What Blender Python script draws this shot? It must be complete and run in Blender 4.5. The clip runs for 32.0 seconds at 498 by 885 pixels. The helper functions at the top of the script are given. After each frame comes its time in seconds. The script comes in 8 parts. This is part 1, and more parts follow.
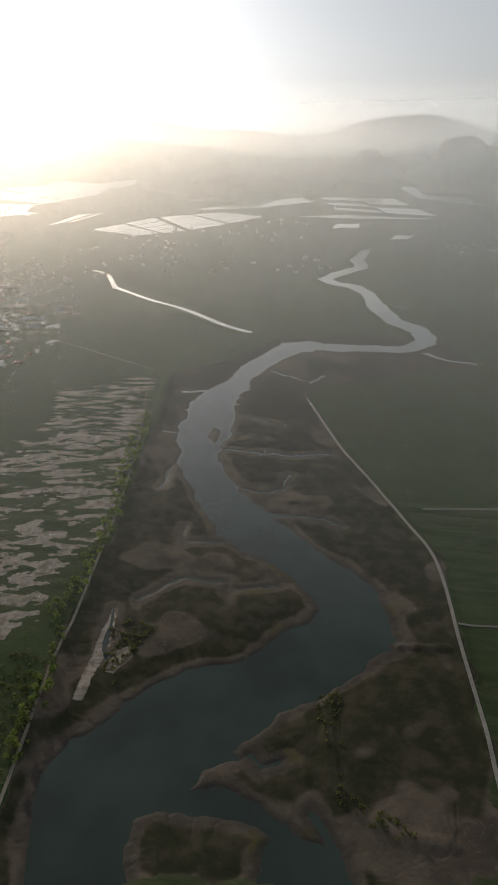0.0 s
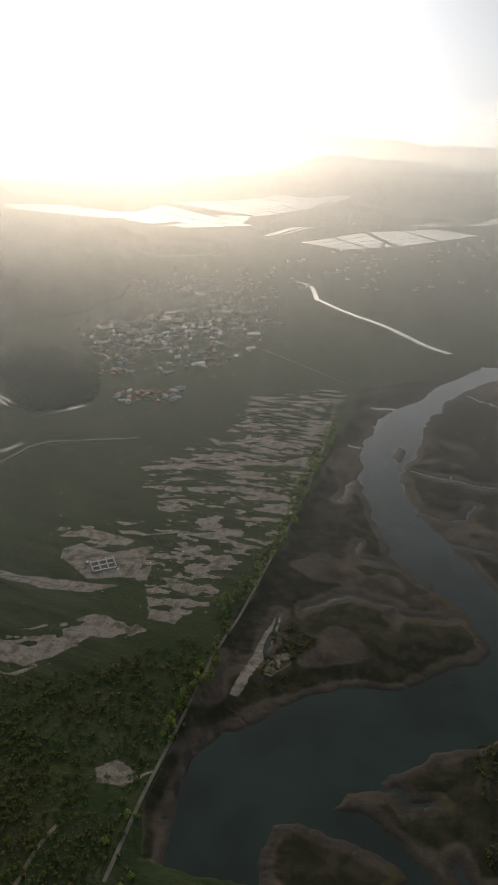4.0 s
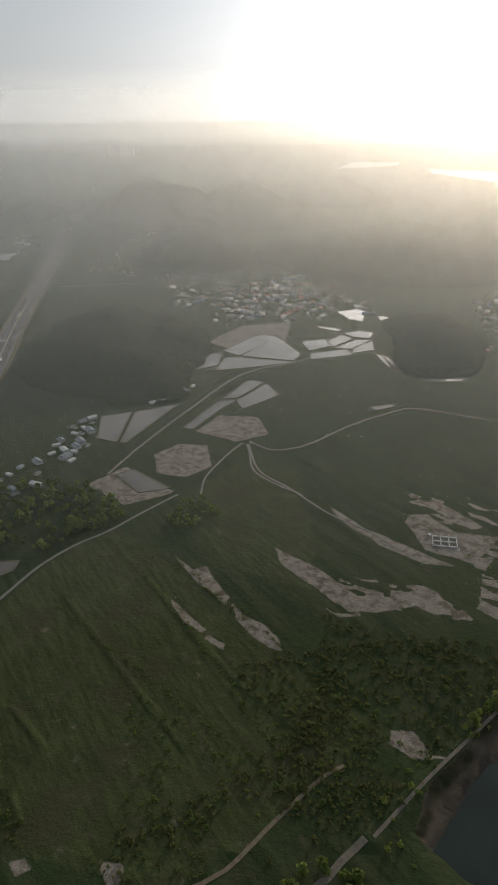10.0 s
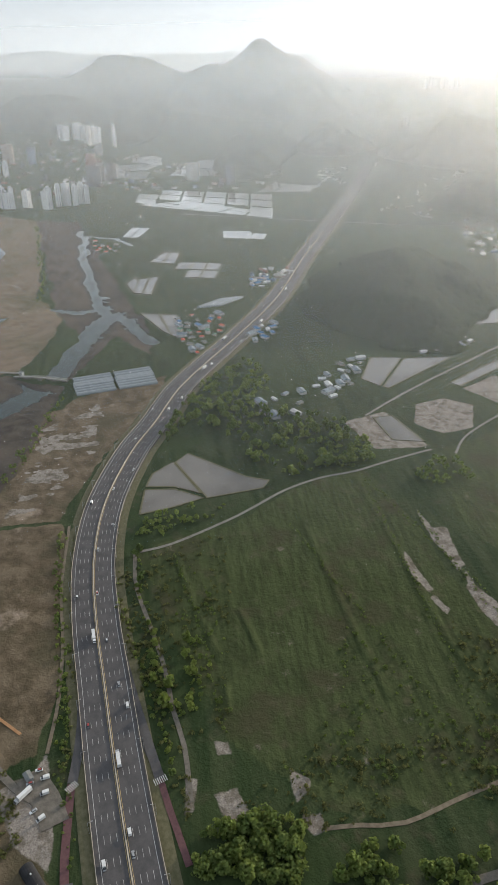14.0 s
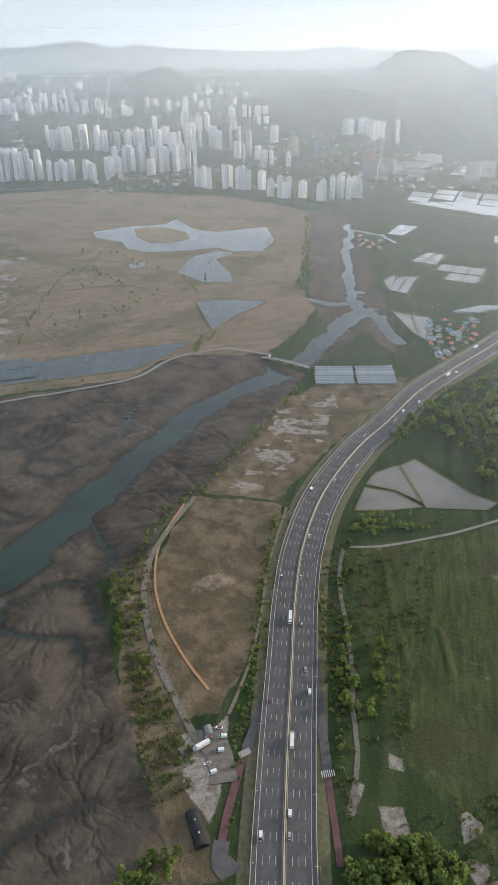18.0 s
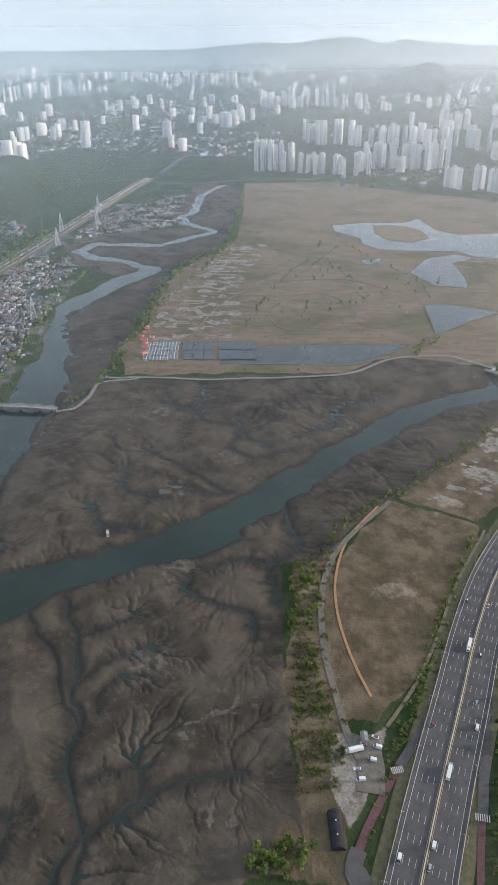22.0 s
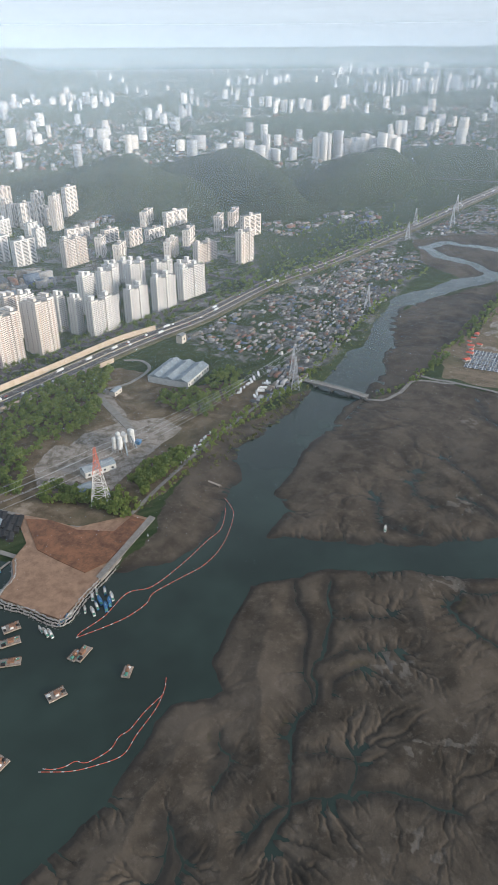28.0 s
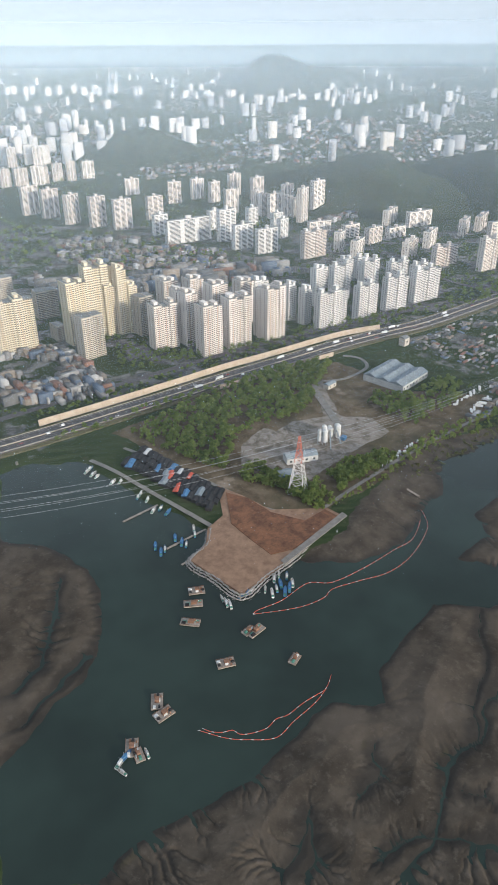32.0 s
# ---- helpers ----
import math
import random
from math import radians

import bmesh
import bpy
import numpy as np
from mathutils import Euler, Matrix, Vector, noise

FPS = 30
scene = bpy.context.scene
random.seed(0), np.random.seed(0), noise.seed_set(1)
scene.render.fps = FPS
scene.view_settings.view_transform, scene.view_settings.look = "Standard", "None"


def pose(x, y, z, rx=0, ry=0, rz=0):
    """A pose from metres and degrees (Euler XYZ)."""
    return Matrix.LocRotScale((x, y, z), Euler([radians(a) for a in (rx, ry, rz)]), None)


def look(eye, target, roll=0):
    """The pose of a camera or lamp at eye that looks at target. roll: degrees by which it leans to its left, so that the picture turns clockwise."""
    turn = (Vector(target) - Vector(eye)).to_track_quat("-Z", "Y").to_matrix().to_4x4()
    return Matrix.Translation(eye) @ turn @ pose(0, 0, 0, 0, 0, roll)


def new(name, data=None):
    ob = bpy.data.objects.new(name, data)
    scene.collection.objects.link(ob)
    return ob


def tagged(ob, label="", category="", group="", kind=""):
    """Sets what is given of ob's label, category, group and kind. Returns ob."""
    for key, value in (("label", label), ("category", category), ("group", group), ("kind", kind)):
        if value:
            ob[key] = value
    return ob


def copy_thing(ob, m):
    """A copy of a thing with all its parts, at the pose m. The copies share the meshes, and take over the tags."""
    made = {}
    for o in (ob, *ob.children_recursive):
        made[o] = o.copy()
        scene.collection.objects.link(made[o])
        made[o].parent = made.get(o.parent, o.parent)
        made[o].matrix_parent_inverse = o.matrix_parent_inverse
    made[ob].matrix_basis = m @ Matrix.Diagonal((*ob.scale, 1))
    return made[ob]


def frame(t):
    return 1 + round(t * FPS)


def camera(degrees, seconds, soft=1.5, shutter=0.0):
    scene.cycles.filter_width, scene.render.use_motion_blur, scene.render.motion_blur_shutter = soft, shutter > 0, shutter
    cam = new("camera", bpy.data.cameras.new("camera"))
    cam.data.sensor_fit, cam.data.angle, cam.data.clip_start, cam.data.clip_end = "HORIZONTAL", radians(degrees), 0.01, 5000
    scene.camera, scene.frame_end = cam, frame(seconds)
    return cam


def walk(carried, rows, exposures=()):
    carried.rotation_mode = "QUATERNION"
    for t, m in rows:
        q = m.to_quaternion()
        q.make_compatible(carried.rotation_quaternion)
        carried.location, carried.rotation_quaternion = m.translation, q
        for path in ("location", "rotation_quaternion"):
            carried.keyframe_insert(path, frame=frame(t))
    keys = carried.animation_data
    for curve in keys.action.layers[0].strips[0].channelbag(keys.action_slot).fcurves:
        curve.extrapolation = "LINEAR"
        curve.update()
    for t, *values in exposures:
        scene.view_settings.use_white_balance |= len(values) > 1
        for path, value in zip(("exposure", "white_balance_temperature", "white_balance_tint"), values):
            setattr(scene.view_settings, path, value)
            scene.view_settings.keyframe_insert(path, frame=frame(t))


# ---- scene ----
EYE = (0.0, 0.0, 380.0)          # the drone hovers here and turns
cam = camera(39.43, 32.0)

# seconds, heading (degrees, anticlockwise from +x), pitch, roll
PATH = [
    (0, -105.77, -23.81, -0.72),
    (0.5, -104.70, -23.16, -0.69),
    (1, -103.51, -22.58, -0.64),
    (1.5, -101.87, -22.52, -0.69),
    (2, -99.77, -22.52, -0.70),
    (2.5, -97.36, -22.52, -0.67),
    (3, -94.67, -22.49, -0.71),
    (3.5, -92.00, -22.46, -0.54),
    (4, -89.41, -22.54, -0.48),
    (4.5, -86.83, -22.46, -0.56),
    (6.5, -76.48, -22.52, -0.46),
    (7, -74.02, -22.52, -0.39),
    (7.5, -71.45, -22.52, -0.46),
    (8, -68.73, -22.63, -0.42),
    (8.5, -66.00, -22.98, -0.44),
    (9, -63.21, -23.46, -0.38),
    (9.5, -60.29, -23.98, -0.36),
    (10, -57.26, -24.77, -0.42),
    (10.5, -54.33, -25.56, -0.51),
    (11, -51.39, -26.38, -0.52),
    (11.5, -48.42, -27.20, -0.61),
    (12, -45.43, -28.03, -0.59),
    (12.5, -42.52, -28.86, -0.57),
    (13, -39.57, -29.22, -0.53),
    (13.5, -36.61, -29.25, -0.43),
    (14, -33.71, -29.25, -0.41),
    (14.5, -30.72, -29.27, -0.38),
    (15, -27.78, -29.29, -0.37),
    (15.5, -24.90, -29.29, -0.38),
    (17.5, -14.35, -29.34, -0.61),
    (18, -12.38, -29.39, -0.62),
    (18.5, -7.90, -29.39, -0.54),
    (19, -4.36, -29.36, -0.57),
    (19.5, -1.98, -29.43, -0.54),
    (20, -0.13, -29.46, -0.55),
    (20.5, 1.66, -29.48, -0.53),
    (21, 3.28, -29.50, -0.61),
    (21.5, 4.87, -29.50, -0.60),
    (22, 6.71, -29.51, -0.57),
    (22.5, 8.71, -29.51, -0.54),
    (23, 10.98, -29.52, -0.54),
    (23.5, 13.34, -29.53, -0.56),
    (24, 15.75, -29.54, -0.55),
    (24.5, 18.27, -29.55, -0.55),
    (25, 20.76, -29.57, -0.66),
    (25.5, 23.18, -29.57, -0.65),
    (27.5, 32.33, -29.63, -0.37),
    (28, 34.55, -29.63, -0.34),
    (28.5, 36.83, -29.64, -0.36),
    (29, 39.37, -29.67, -0.33),
    (29.5, 41.94, -29.72, -0.29),
    (30, 44.40, -29.75, -0.22),
    (30.5, 46.82, -29.76, -0.25),
    (31, 49.30, -29.75, -0.22),
    (31.5, 51.79, -29.76, -0.19),
    (32, 53.79, -29.77, -0.23),
]


def heading_pose(yaw, pitch, roll):
    c = math.cos(radians(pitch))
    way = Vector((c * math.cos(radians(yaw)), c * math.sin(radians(yaw)), math.sin(radians(pitch))))
    return look(EYE, Vector(EYE) + way * 100, roll)


walk(cam, [(t, heading_pose(y, p, r)) for t, y, p, r in PATH],
     exposures=[(0, -1.25, 6500, 9), (5, -1.52, 6500, 9), (9, -1.48, 6500, 8), (12, -0.72, 6300, 8), (15, -0.25, 6100, 8), (19, -0.05, 5900, 9), (25, -0.08, 5800, 9), (32, -0.22, 5750, 8)])

# ---- light ----
SUN_HEADING, SUN_HEIGHT = -81.0, 14.0
world = bpy.data.worlds.new("sky")
scene.world = world
world.use_nodes = True
sky = world.node_tree.nodes.new("ShaderNodeTexSky")
sky.sky_type = "NISHITA"
sky.sun_disc = False
sky.sun_elevation = radians(SUN_HEIGHT)
sky.sun_rotation = radians(90 - SUN_HEADING)
sky.altitude, sky.air_density, sky.dust_density, sky.ozone_density = 200, 1.0, 3.0, 2.0
back = world.node_tree.nodes["Background"]
back.inputs["Strength"].default_value = 0.15
# a hazy sky: the clear-sky light, strong round the sun, and an even pale veil over all of it
gain = world.node_tree.nodes.new("ShaderNodeMix")
gain.data_type, gain.blend_type = "RGBA", "MULTIPLY"
gain.inputs["Factor"].default_value = 1.0
gain.inputs["B"].default_value = (0.85, 0.87, 0.95, 1)
veil = world.node_tree.nodes.new("ShaderNodeMix")
veil.data_type, veil.blend_type = "RGBA", "ADD"
veil.inputs["Factor"].default_value = 1.0
veil.inputs["B"].default_value = (3.45, 3.65, 3.72, 1)
pale = world.node_tree.nodes.new("ShaderNodeHueSaturation")
pale.inputs["Saturation"].default_value = 0.32
world.node_tree.links.new(sky.outputs[0], pale.inputs["Color"])
world.node_tree.links.new(pale.outputs[0], gain.inputs["A"])
world.node_tree.links.new(gain.outputs["Result"], veil.inputs["A"])
world.node_tree.links.new(veil.outputs["Result"], back.inputs["Color"])

sun = new("sun", bpy.data.lights.new("sun", "SUN"))
sun.data.energy, sun.data.angle, sun.data.color = 5.0, radians(0.6), (1.0, 0.82, 0.60)
_h, _e = radians(SUN_HEADING), radians(SUN_HEIGHT)
sun.matrix_world = look(Vector((math.cos(_e) * math.cos(_h), math.cos(_e) * math.sin(_h), math.sin(_e))) * 3000, (0, 0, 0))

# ---- materials ----
class Nodes:
    """A short way to wire a node material."""

    def __init__(self, name):
        self.m = bpy.data.materials.new(name)
        self.m.use_nodes = True
        self.t = self.m.node_tree
        self.b = self.t.nodes["Principled BSDF"]
        self.pos = self.t.nodes.new("ShaderNodeTexCoord").outputs["Object"]

    def put(self, socket, v):
        if isinstance(v, bpy.types.NodeSocket):
            self.t.links.new(v, socket)
        elif isinstance(v, tuple) and socket.type == "RGBA":
            socket.default_value = (*v, 1) if len(v) == 3 else v
        else:
            socket.default_value = v

    def noise(self, scale, detail=4.0, rough=0.6, at=None, stretch=None):
        n = self.t.nodes.new("ShaderNodeTexNoise")
        n.inputs["Scale"].default_value, n.inputs["Detail"].default_value, n.inputs["Roughness"].default_value = scale, detail, rough
        src = at or self.pos
        if stretch:
            mp = self.t.nodes.new("ShaderNodeMapping")
            mp.vector_type = "TEXTURE"
            mp.inputs["Rotation"].default_value[2] = stretch[0]
            mp.inputs["Scale"].default_value = (1 / stretch[1], 1 / stretch[2], 1)
            self.t.links.new(src, mp.inputs["Vector"])
            src = mp.outputs[0]
        self.t.links.new(src, n.inputs["Vector"])
        return n.outputs["Fac"]

    def cells(self, scale):
        n = self.t.nodes.new("ShaderNodeTexVoronoi")
        n.inputs["Scale"].default_value = scale
        self.t.links.new(self.pos, n.inputs["Vector"])
        return n.outputs

    def step(self, v, a, b):
        n = self.t.nodes.new("ShaderNodeMapRange")
        n.interpolation_type = "SMOOTHSTEP"
        self.put(n.inputs["Value"], v)
        n.inputs["From Min"].default_value, n.inputs["From Max"].default_value = a, b
        return n.outputs[0]

    def math(self, op, a, b=0.0):
        n = self.t.nodes.new("ShaderNodeMath")
        n.operation = op
        self.put(n.inputs[0], a)
        self.put(n.inputs[1], b)
        return n.outputs[0]

    def mix(self, f, a, b):
        n = self.t.nodes.new("ShaderNodeMix")
        n.data_type = "RGBA"
        self.put(n.inputs["Factor"], f)
        self.put(n.inputs["A"], a)
        self.put(n.inputs["B"], b)
        return n.outputs["Result"]

    def attr(self, name):
        n = self.t.nodes.new("ShaderNodeAttribute")
        n.attribute_name = name
        return n.outputs["Fac"]

    def chance(self):
        return self.t.nodes.new("ShaderNodeObjectInfo").outputs["Random"]

    def island(self):
        return self.t.nodes.new("ShaderNodeNewGeometry").outputs["Random Per Island"]

    def bump(self, height, dist, strength=0.6):
        n = self.t.nodes.new("ShaderNodeBump")
        n.inputs["Distance"].default_value, n.inputs["Strength"].default_value = dist, strength
        self.t.links.new(height, n.inputs["Height"])
        self.t.links.new(n.outputs[0], self.b.inputs["Normal"])

    def end(self, colour, rough=0.9, metal=0.0, spec=0.3):
        self.put(self.b.inputs["Base Color"], colour)
        self.put(self.b.inputs["Roughness"], rough)
        self.b.inputs["Metallic"].default_value = metal
        self.b.inputs["Specular IOR Level"].default_value = spec
        return self.m


def simple(name, a, b, scale=0.5, rough=0.8, metal=0.0, spec=0.3, by_object=0.0, relief=0.0):
    """A surface of two colours mingled by grain and stains, shifting a little from piece to piece."""
    n = Nodes(name)
    f = n.math("ADD", n.math("MULTIPLY", n.noise(scale), 0.7), n.math("MULTIPLY", n.noise(scale * 7), 0.3))
    f = n.step(f, 0.3, 0.7)
    if by_object:
        f = n.math("ADD", n.math("MULTIPLY", f, 1 - by_object), n.math("MULTIPLY", n.chance(), by_object))
    if relief:
        n.bump(n.noise(scale * 4), relief)
    return n.end(n.mix(f, a, b), rough, metal, spec)


def ground_material():
    n = Nodes("ground_cover")
    fine, mid, wide = n.noise(0.8, 5), n.noise(0.06, 5), n.noise(0.008, 4)
    rows = n.noise(0.035, 5, 0.65, stretch=(2.70, 0.25, 2.4))
    green = n.mix(n.step(rows, 0.35, 0.65), (0.022, 0.037, 0.014), (0.050, 0.062, 0.029))
    green = n.mix(n.math("MULTIPLY", n.step(wide, 0.4, 0.65), 0.7), green, (0.034, 0.053, 0.018))
    green = n.mix(n.math("MULTIPLY", n.step(mid, 0.55, 0.75), 0.6), green, (0.075, 0.062, 0.040))
    lush = n.mix(n.step(n.noise(0.10, 5, 0.65, stretch=(2.68, 0.35, 2.6)), 0.3, 0.7), (0.033, 0.044, 0.017), (0.064, 0.079, 0.031))
    lush = n.mix(n.step(n.noise(0.022, 5), 0.50, 0.68), lush, (0.052, 0.052, 0.026))
    lush = n.mix(n.math("MULTIPLY", n.step(mid, 0.54, 0.74), 0.7), lush, (0.080, 0.072, 0.042))
    lush = n.mix(n.step(n.noise(0.05, 6, 0.7), 0.62, 0.72), lush, (0.15, 0.13, 0.10))
    reed = n.mix(n.step(n.noise(0.035, 5, 0.65, stretch=(0.1, 2.2, 0.5)), 0.3, 0.7), (0.145, 0.110, 0.076), (0.198, 0.153, 0.106))
    reed = n.mix(n.math("MULTIPLY", n.step(wide, 0.45, 0.65), 0.75), reed, (0.088, 0.086, 0.046))
    reed = n.mix(n.math("MULTIPLY", n.step(n.noise(0.09, 5, 0.7), 0.5, 0.66), 0.6), reed, (0.075, 0.070, 0.040))
    reed = n.mix(n.step(mid, 0.68, 0.75), reed, (0.26, 0.225, 0.18))
    dry = n.mix(n.step(mid, 0.35, 0.65), (0.082, 0.063, 0.039), (0.152, 0.119, 0.079))
    dry = n.mix(n.math("MULTIPLY", n.step(n.noise(0.014, 5), 0.5, 0.62), 0.7), dry, (0.078, 0.068, 0.040))
    dry = n.mix(n.step(n.noise(0.02, 5), 0.60, 0.70), dry, (0.26, 0.205, 0.155))
    bare = n.mix(n.step(fine, 0.3, 0.7), (0.20, 0.175, 0.15), (0.31, 0.275, 0.24))
    bare = n.mix(n.math("MULTIPLY", n.step(n.noise(0.12, 5, 0.7), 0.42, 0.62), 0.8), bare, (0.125, 0.105, 0.080))
    bare = n.mix(n.math("MULTIPLY", n.step(mid, 0.54, 0.68), 0.5), bare, (0.075, 0.066, 0.042))
    urban = n.mix(n.step(mid, 0.4, 0.6), (0.07, 0.07, 0.067), (0.16, 0.155, 0.145))
    urban = n.mix(n.step(n.noise(0.02, 5), 0.44, 0.52), urban, (0.035, 0.050, 0.020))
    mudc = n.mix(n.step(n.math("ADD", n.math("MULTIPLY", n.noise(0.025, 5), 0.6), n.math("MULTIPLY", mid, 0.4)), 0.38, 0.62), (0.043, 0.036, 0.028), (0.090, 0.074, 0.057))
    mudc = n.mix(n.math("MULTIPLY", n.step(wide, 0.45, 0.65), 0.5), mudc, (0.104, 0.086, 0.068))
    mudc = n.mix(n.math("MULTIPLY", n.step(n.noise(0.16, 5, 0.7), 0.52, 0.7), 0.45), mudc, (0.125, 0.106, 0.088))
    mudc = n.mix(n.math("MULTIPLY", n.step(fine, 0.60, 0.75), 0.4), mudc, (0.15, 0.13, 0.11))
    mudc = n.mix(n.math("MULTIPLY", n.step(n.attr("moss"), 0.35, 0.7), 0.8), mudc, (0.075, 0.066, 0.026))
    mudc = n.mix(n.step(n.attr("marsh"), 0.3, 0.75), mudc, n.mix(n.step(mid, 0.4, 0.65), (0.022, 0.024, 0.013), (0.044, 0.040, 0.026)))
    mudc = n.mix(n.math("MULTIPLY", n.attr("sodden"), 0.72), mudc, (0.026, 0.024, 0.021))
    mudc = n.mix(n.math("MULTIPLY", n.step(n.math("ADD", n.attr("crust"), n.math("MULTIPLY", n.math("SUBTRACT", n.noise(0.5, 4), 0.5), 0.7)), 0.5, 1.0), 0.4), mudc, (0.21, 0.19, 0.165))
    c = n.mix(n.attr("urban"), green, urban)
    for key, layer in (("reed", reed), ("lush", lush), ("dry", dry), ("mud", mudc), ("bare", bare)):
        edge = n.math("ADD", n.attr(key), n.math("MULTIPLY", n.math("SUBTRACT", n.noise(0.25, 4), 0.5), 0.55))
        c = n.mix(n.step(edge, 0.38, 0.6), c, layer)
    tall = n.math("SUBTRACT", 1.0, n.math("MULTIPLY", n.attr("mud"), 0.6))
    n.bump(n.math("MULTIPLY", n.math("ADD", fine, n.math("MULTIPLY", n.noise(0.25, 4), 2.0)), tall), 0.6, 0.8)
    rough = n.math("SUBTRACT", 0.95, n.math("MULTIPLY", n.attr("sodden"), 0.35))
    return n.end(c, rough, spec=0.1)


def water_material(name, colour, ripple, rough):
    n = Nodes(name)
    n.bump(n.noise(0.5, 3), ripple, 0.5)
    return n.end(n.mix(n.step(n.noise(0.01, 3), 0.35, 0.65), colour, tuple(v * 1.6 for v in colour)), rough, spec=0.28)


def forest_material(name="forest_canopy"):
    n = Nodes(name)
    c = n.mix(n.step(n.noise(0.12, 5), 0.3, 0.7), (0.014, 0.023, 0.010), (0.044, 0.058, 0.022))
    c = n.mix(n.math("MULTIPLY", n.step(n.noise(0.012, 3), 0.45, 0.65), 0.6), c, (0.034, 0.042, 0.022))
    n.bump(n.noise(0.35, 4), 2.5, 0.9)
    return n.end(c, 0.98, spec=0.05)


def leaf_material(name, a, b):
    n = Nodes(name)
    f = n.math("ADD", n.math("MULTIPLY", n.island(), 0.55), n.math("MULTIPLY", n.chance(), 0.45))
    m = n.end(n.mix(f, a, b), 0.75, spec=0.2)
    thin = n.t.nodes.new("ShaderNodeBsdfTranslucent")
    n.put(thin.inputs["Color"], n.mix(f, tuple(v * 1.3 for v in a), tuple(v * 1.3 for v in b)))
    both = n.t.nodes.new("ShaderNodeMixShader")
    both.inputs[0].default_value = 0.5
    n.t.links.new(n.b.outputs[0], both.inputs[1])
    n.t.links.new(thin.outputs[0], both.inputs[2])
    n.t.links.new(both.outputs[0], n.t.nodes["Material Output"].inputs["Surface"])
    return m


def painted_haze_material():
    """Painted haze: a share of the light passes straight on, the rest is scattered forwards and back, brightened by the
    colours.
    """
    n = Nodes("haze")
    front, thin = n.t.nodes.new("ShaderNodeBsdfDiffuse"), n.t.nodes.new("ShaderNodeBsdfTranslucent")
    # colours above 1 paint in more haze glow than the light gives
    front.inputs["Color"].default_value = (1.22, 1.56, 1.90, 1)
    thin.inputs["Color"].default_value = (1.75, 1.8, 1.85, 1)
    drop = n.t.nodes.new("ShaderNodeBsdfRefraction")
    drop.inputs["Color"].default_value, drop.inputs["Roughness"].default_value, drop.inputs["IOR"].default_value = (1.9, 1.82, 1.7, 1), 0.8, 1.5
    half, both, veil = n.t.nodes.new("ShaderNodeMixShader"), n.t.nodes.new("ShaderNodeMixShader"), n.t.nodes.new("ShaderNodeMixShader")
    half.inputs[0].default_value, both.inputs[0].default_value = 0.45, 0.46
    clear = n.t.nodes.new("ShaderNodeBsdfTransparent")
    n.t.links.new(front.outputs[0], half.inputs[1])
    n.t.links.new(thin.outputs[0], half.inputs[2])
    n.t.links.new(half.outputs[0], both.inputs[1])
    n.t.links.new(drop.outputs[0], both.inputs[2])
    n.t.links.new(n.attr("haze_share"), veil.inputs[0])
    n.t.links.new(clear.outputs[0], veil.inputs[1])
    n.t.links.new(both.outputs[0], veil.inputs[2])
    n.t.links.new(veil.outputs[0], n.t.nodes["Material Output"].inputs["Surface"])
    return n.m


MAT = dict(
    ground=ground_material(),
    river=water_material("river_water", (0.014, 0.023, 0.018), 0.05, 0.16),
    floodwater=water_material("flood_water", (0.11, 0.10, 0.088), 0.01, 0.12),
    paddywater=water_material("paddy_water", (0.10, 0.095, 0.085), 0.004, 0.10),
    pondwater=water_material("pond_water", (0.028, 0.036, 0.036), 0.015, 0.08),
    forest=forest_material(),
    asphalt=simple("asphalt", (0.060, 0.057, 0.058), (0.098, 0.092, 0.090), 0.15, 0.85),
    concrete=simple("concrete_road", (0.15, 0.138, 0.122), (0.23, 0.215, 0.195), 0.2, 0.9),
    gravel=simple("gravel_road", (0.105, 0.093, 0.075), (0.18, 0.16, 0.135), 0.3, 0.95, relief=0.1),
    dirt=simple("dirt_road", (0.12, 0.095, 0.065), (0.20, 0.165, 0.12), 0.3, 0.95, relief=0.1),
    orange=simple("orange_dirt", (0.27, 0.14, 0.065), (0.38, 0.22, 0.11), 0.3, 0.95, relief=0.1),
    redpave=simple("red_paving", (0.085, 0.042, 0.045), (0.13, 0.065, 0.065), 0.5, 0.85),
    paint=simple("road_paint", (0.42, 0.41, 0.39), (0.60, 0.59, 0.56), 0.8, 0.6),
    yellow=simple("yellow_paint", (0.40, 0.29, 0.12), (0.52, 0.40, 0.18), 0.8, 0.6),
    bund=simple("earth_bund", (0.075, 0.075, 0.035), (0.14, 0.125, 0.075), 0.3, 0.95),
    haze=painted_haze_material(),
)

MAT["paddywater"].node_tree.nodes["Principled BSDF"].inputs["IOR"].default_value = 2.2
MAT["paddywater"].node_tree.nodes["Principled BSDF"].inputs["Specular IOR Level"].default_value = 0.5

# ---- the ground: one polar sheet that reaches the horizon ----
R0, R1, HIGH = 2400.0, 4900.0, 380.0
rng = np.random.default_rng(5)


def bowl(r):
    """The far plain rises gently towards the hills at the horizon."""
    r = np.asarray(r, float)
    k = np.clip((r - R0) / (R1 - R0), 0, 0.999)
    return np.where(r > R0, HIGH * (1 - r * (1 - k) / R0), 0.0)


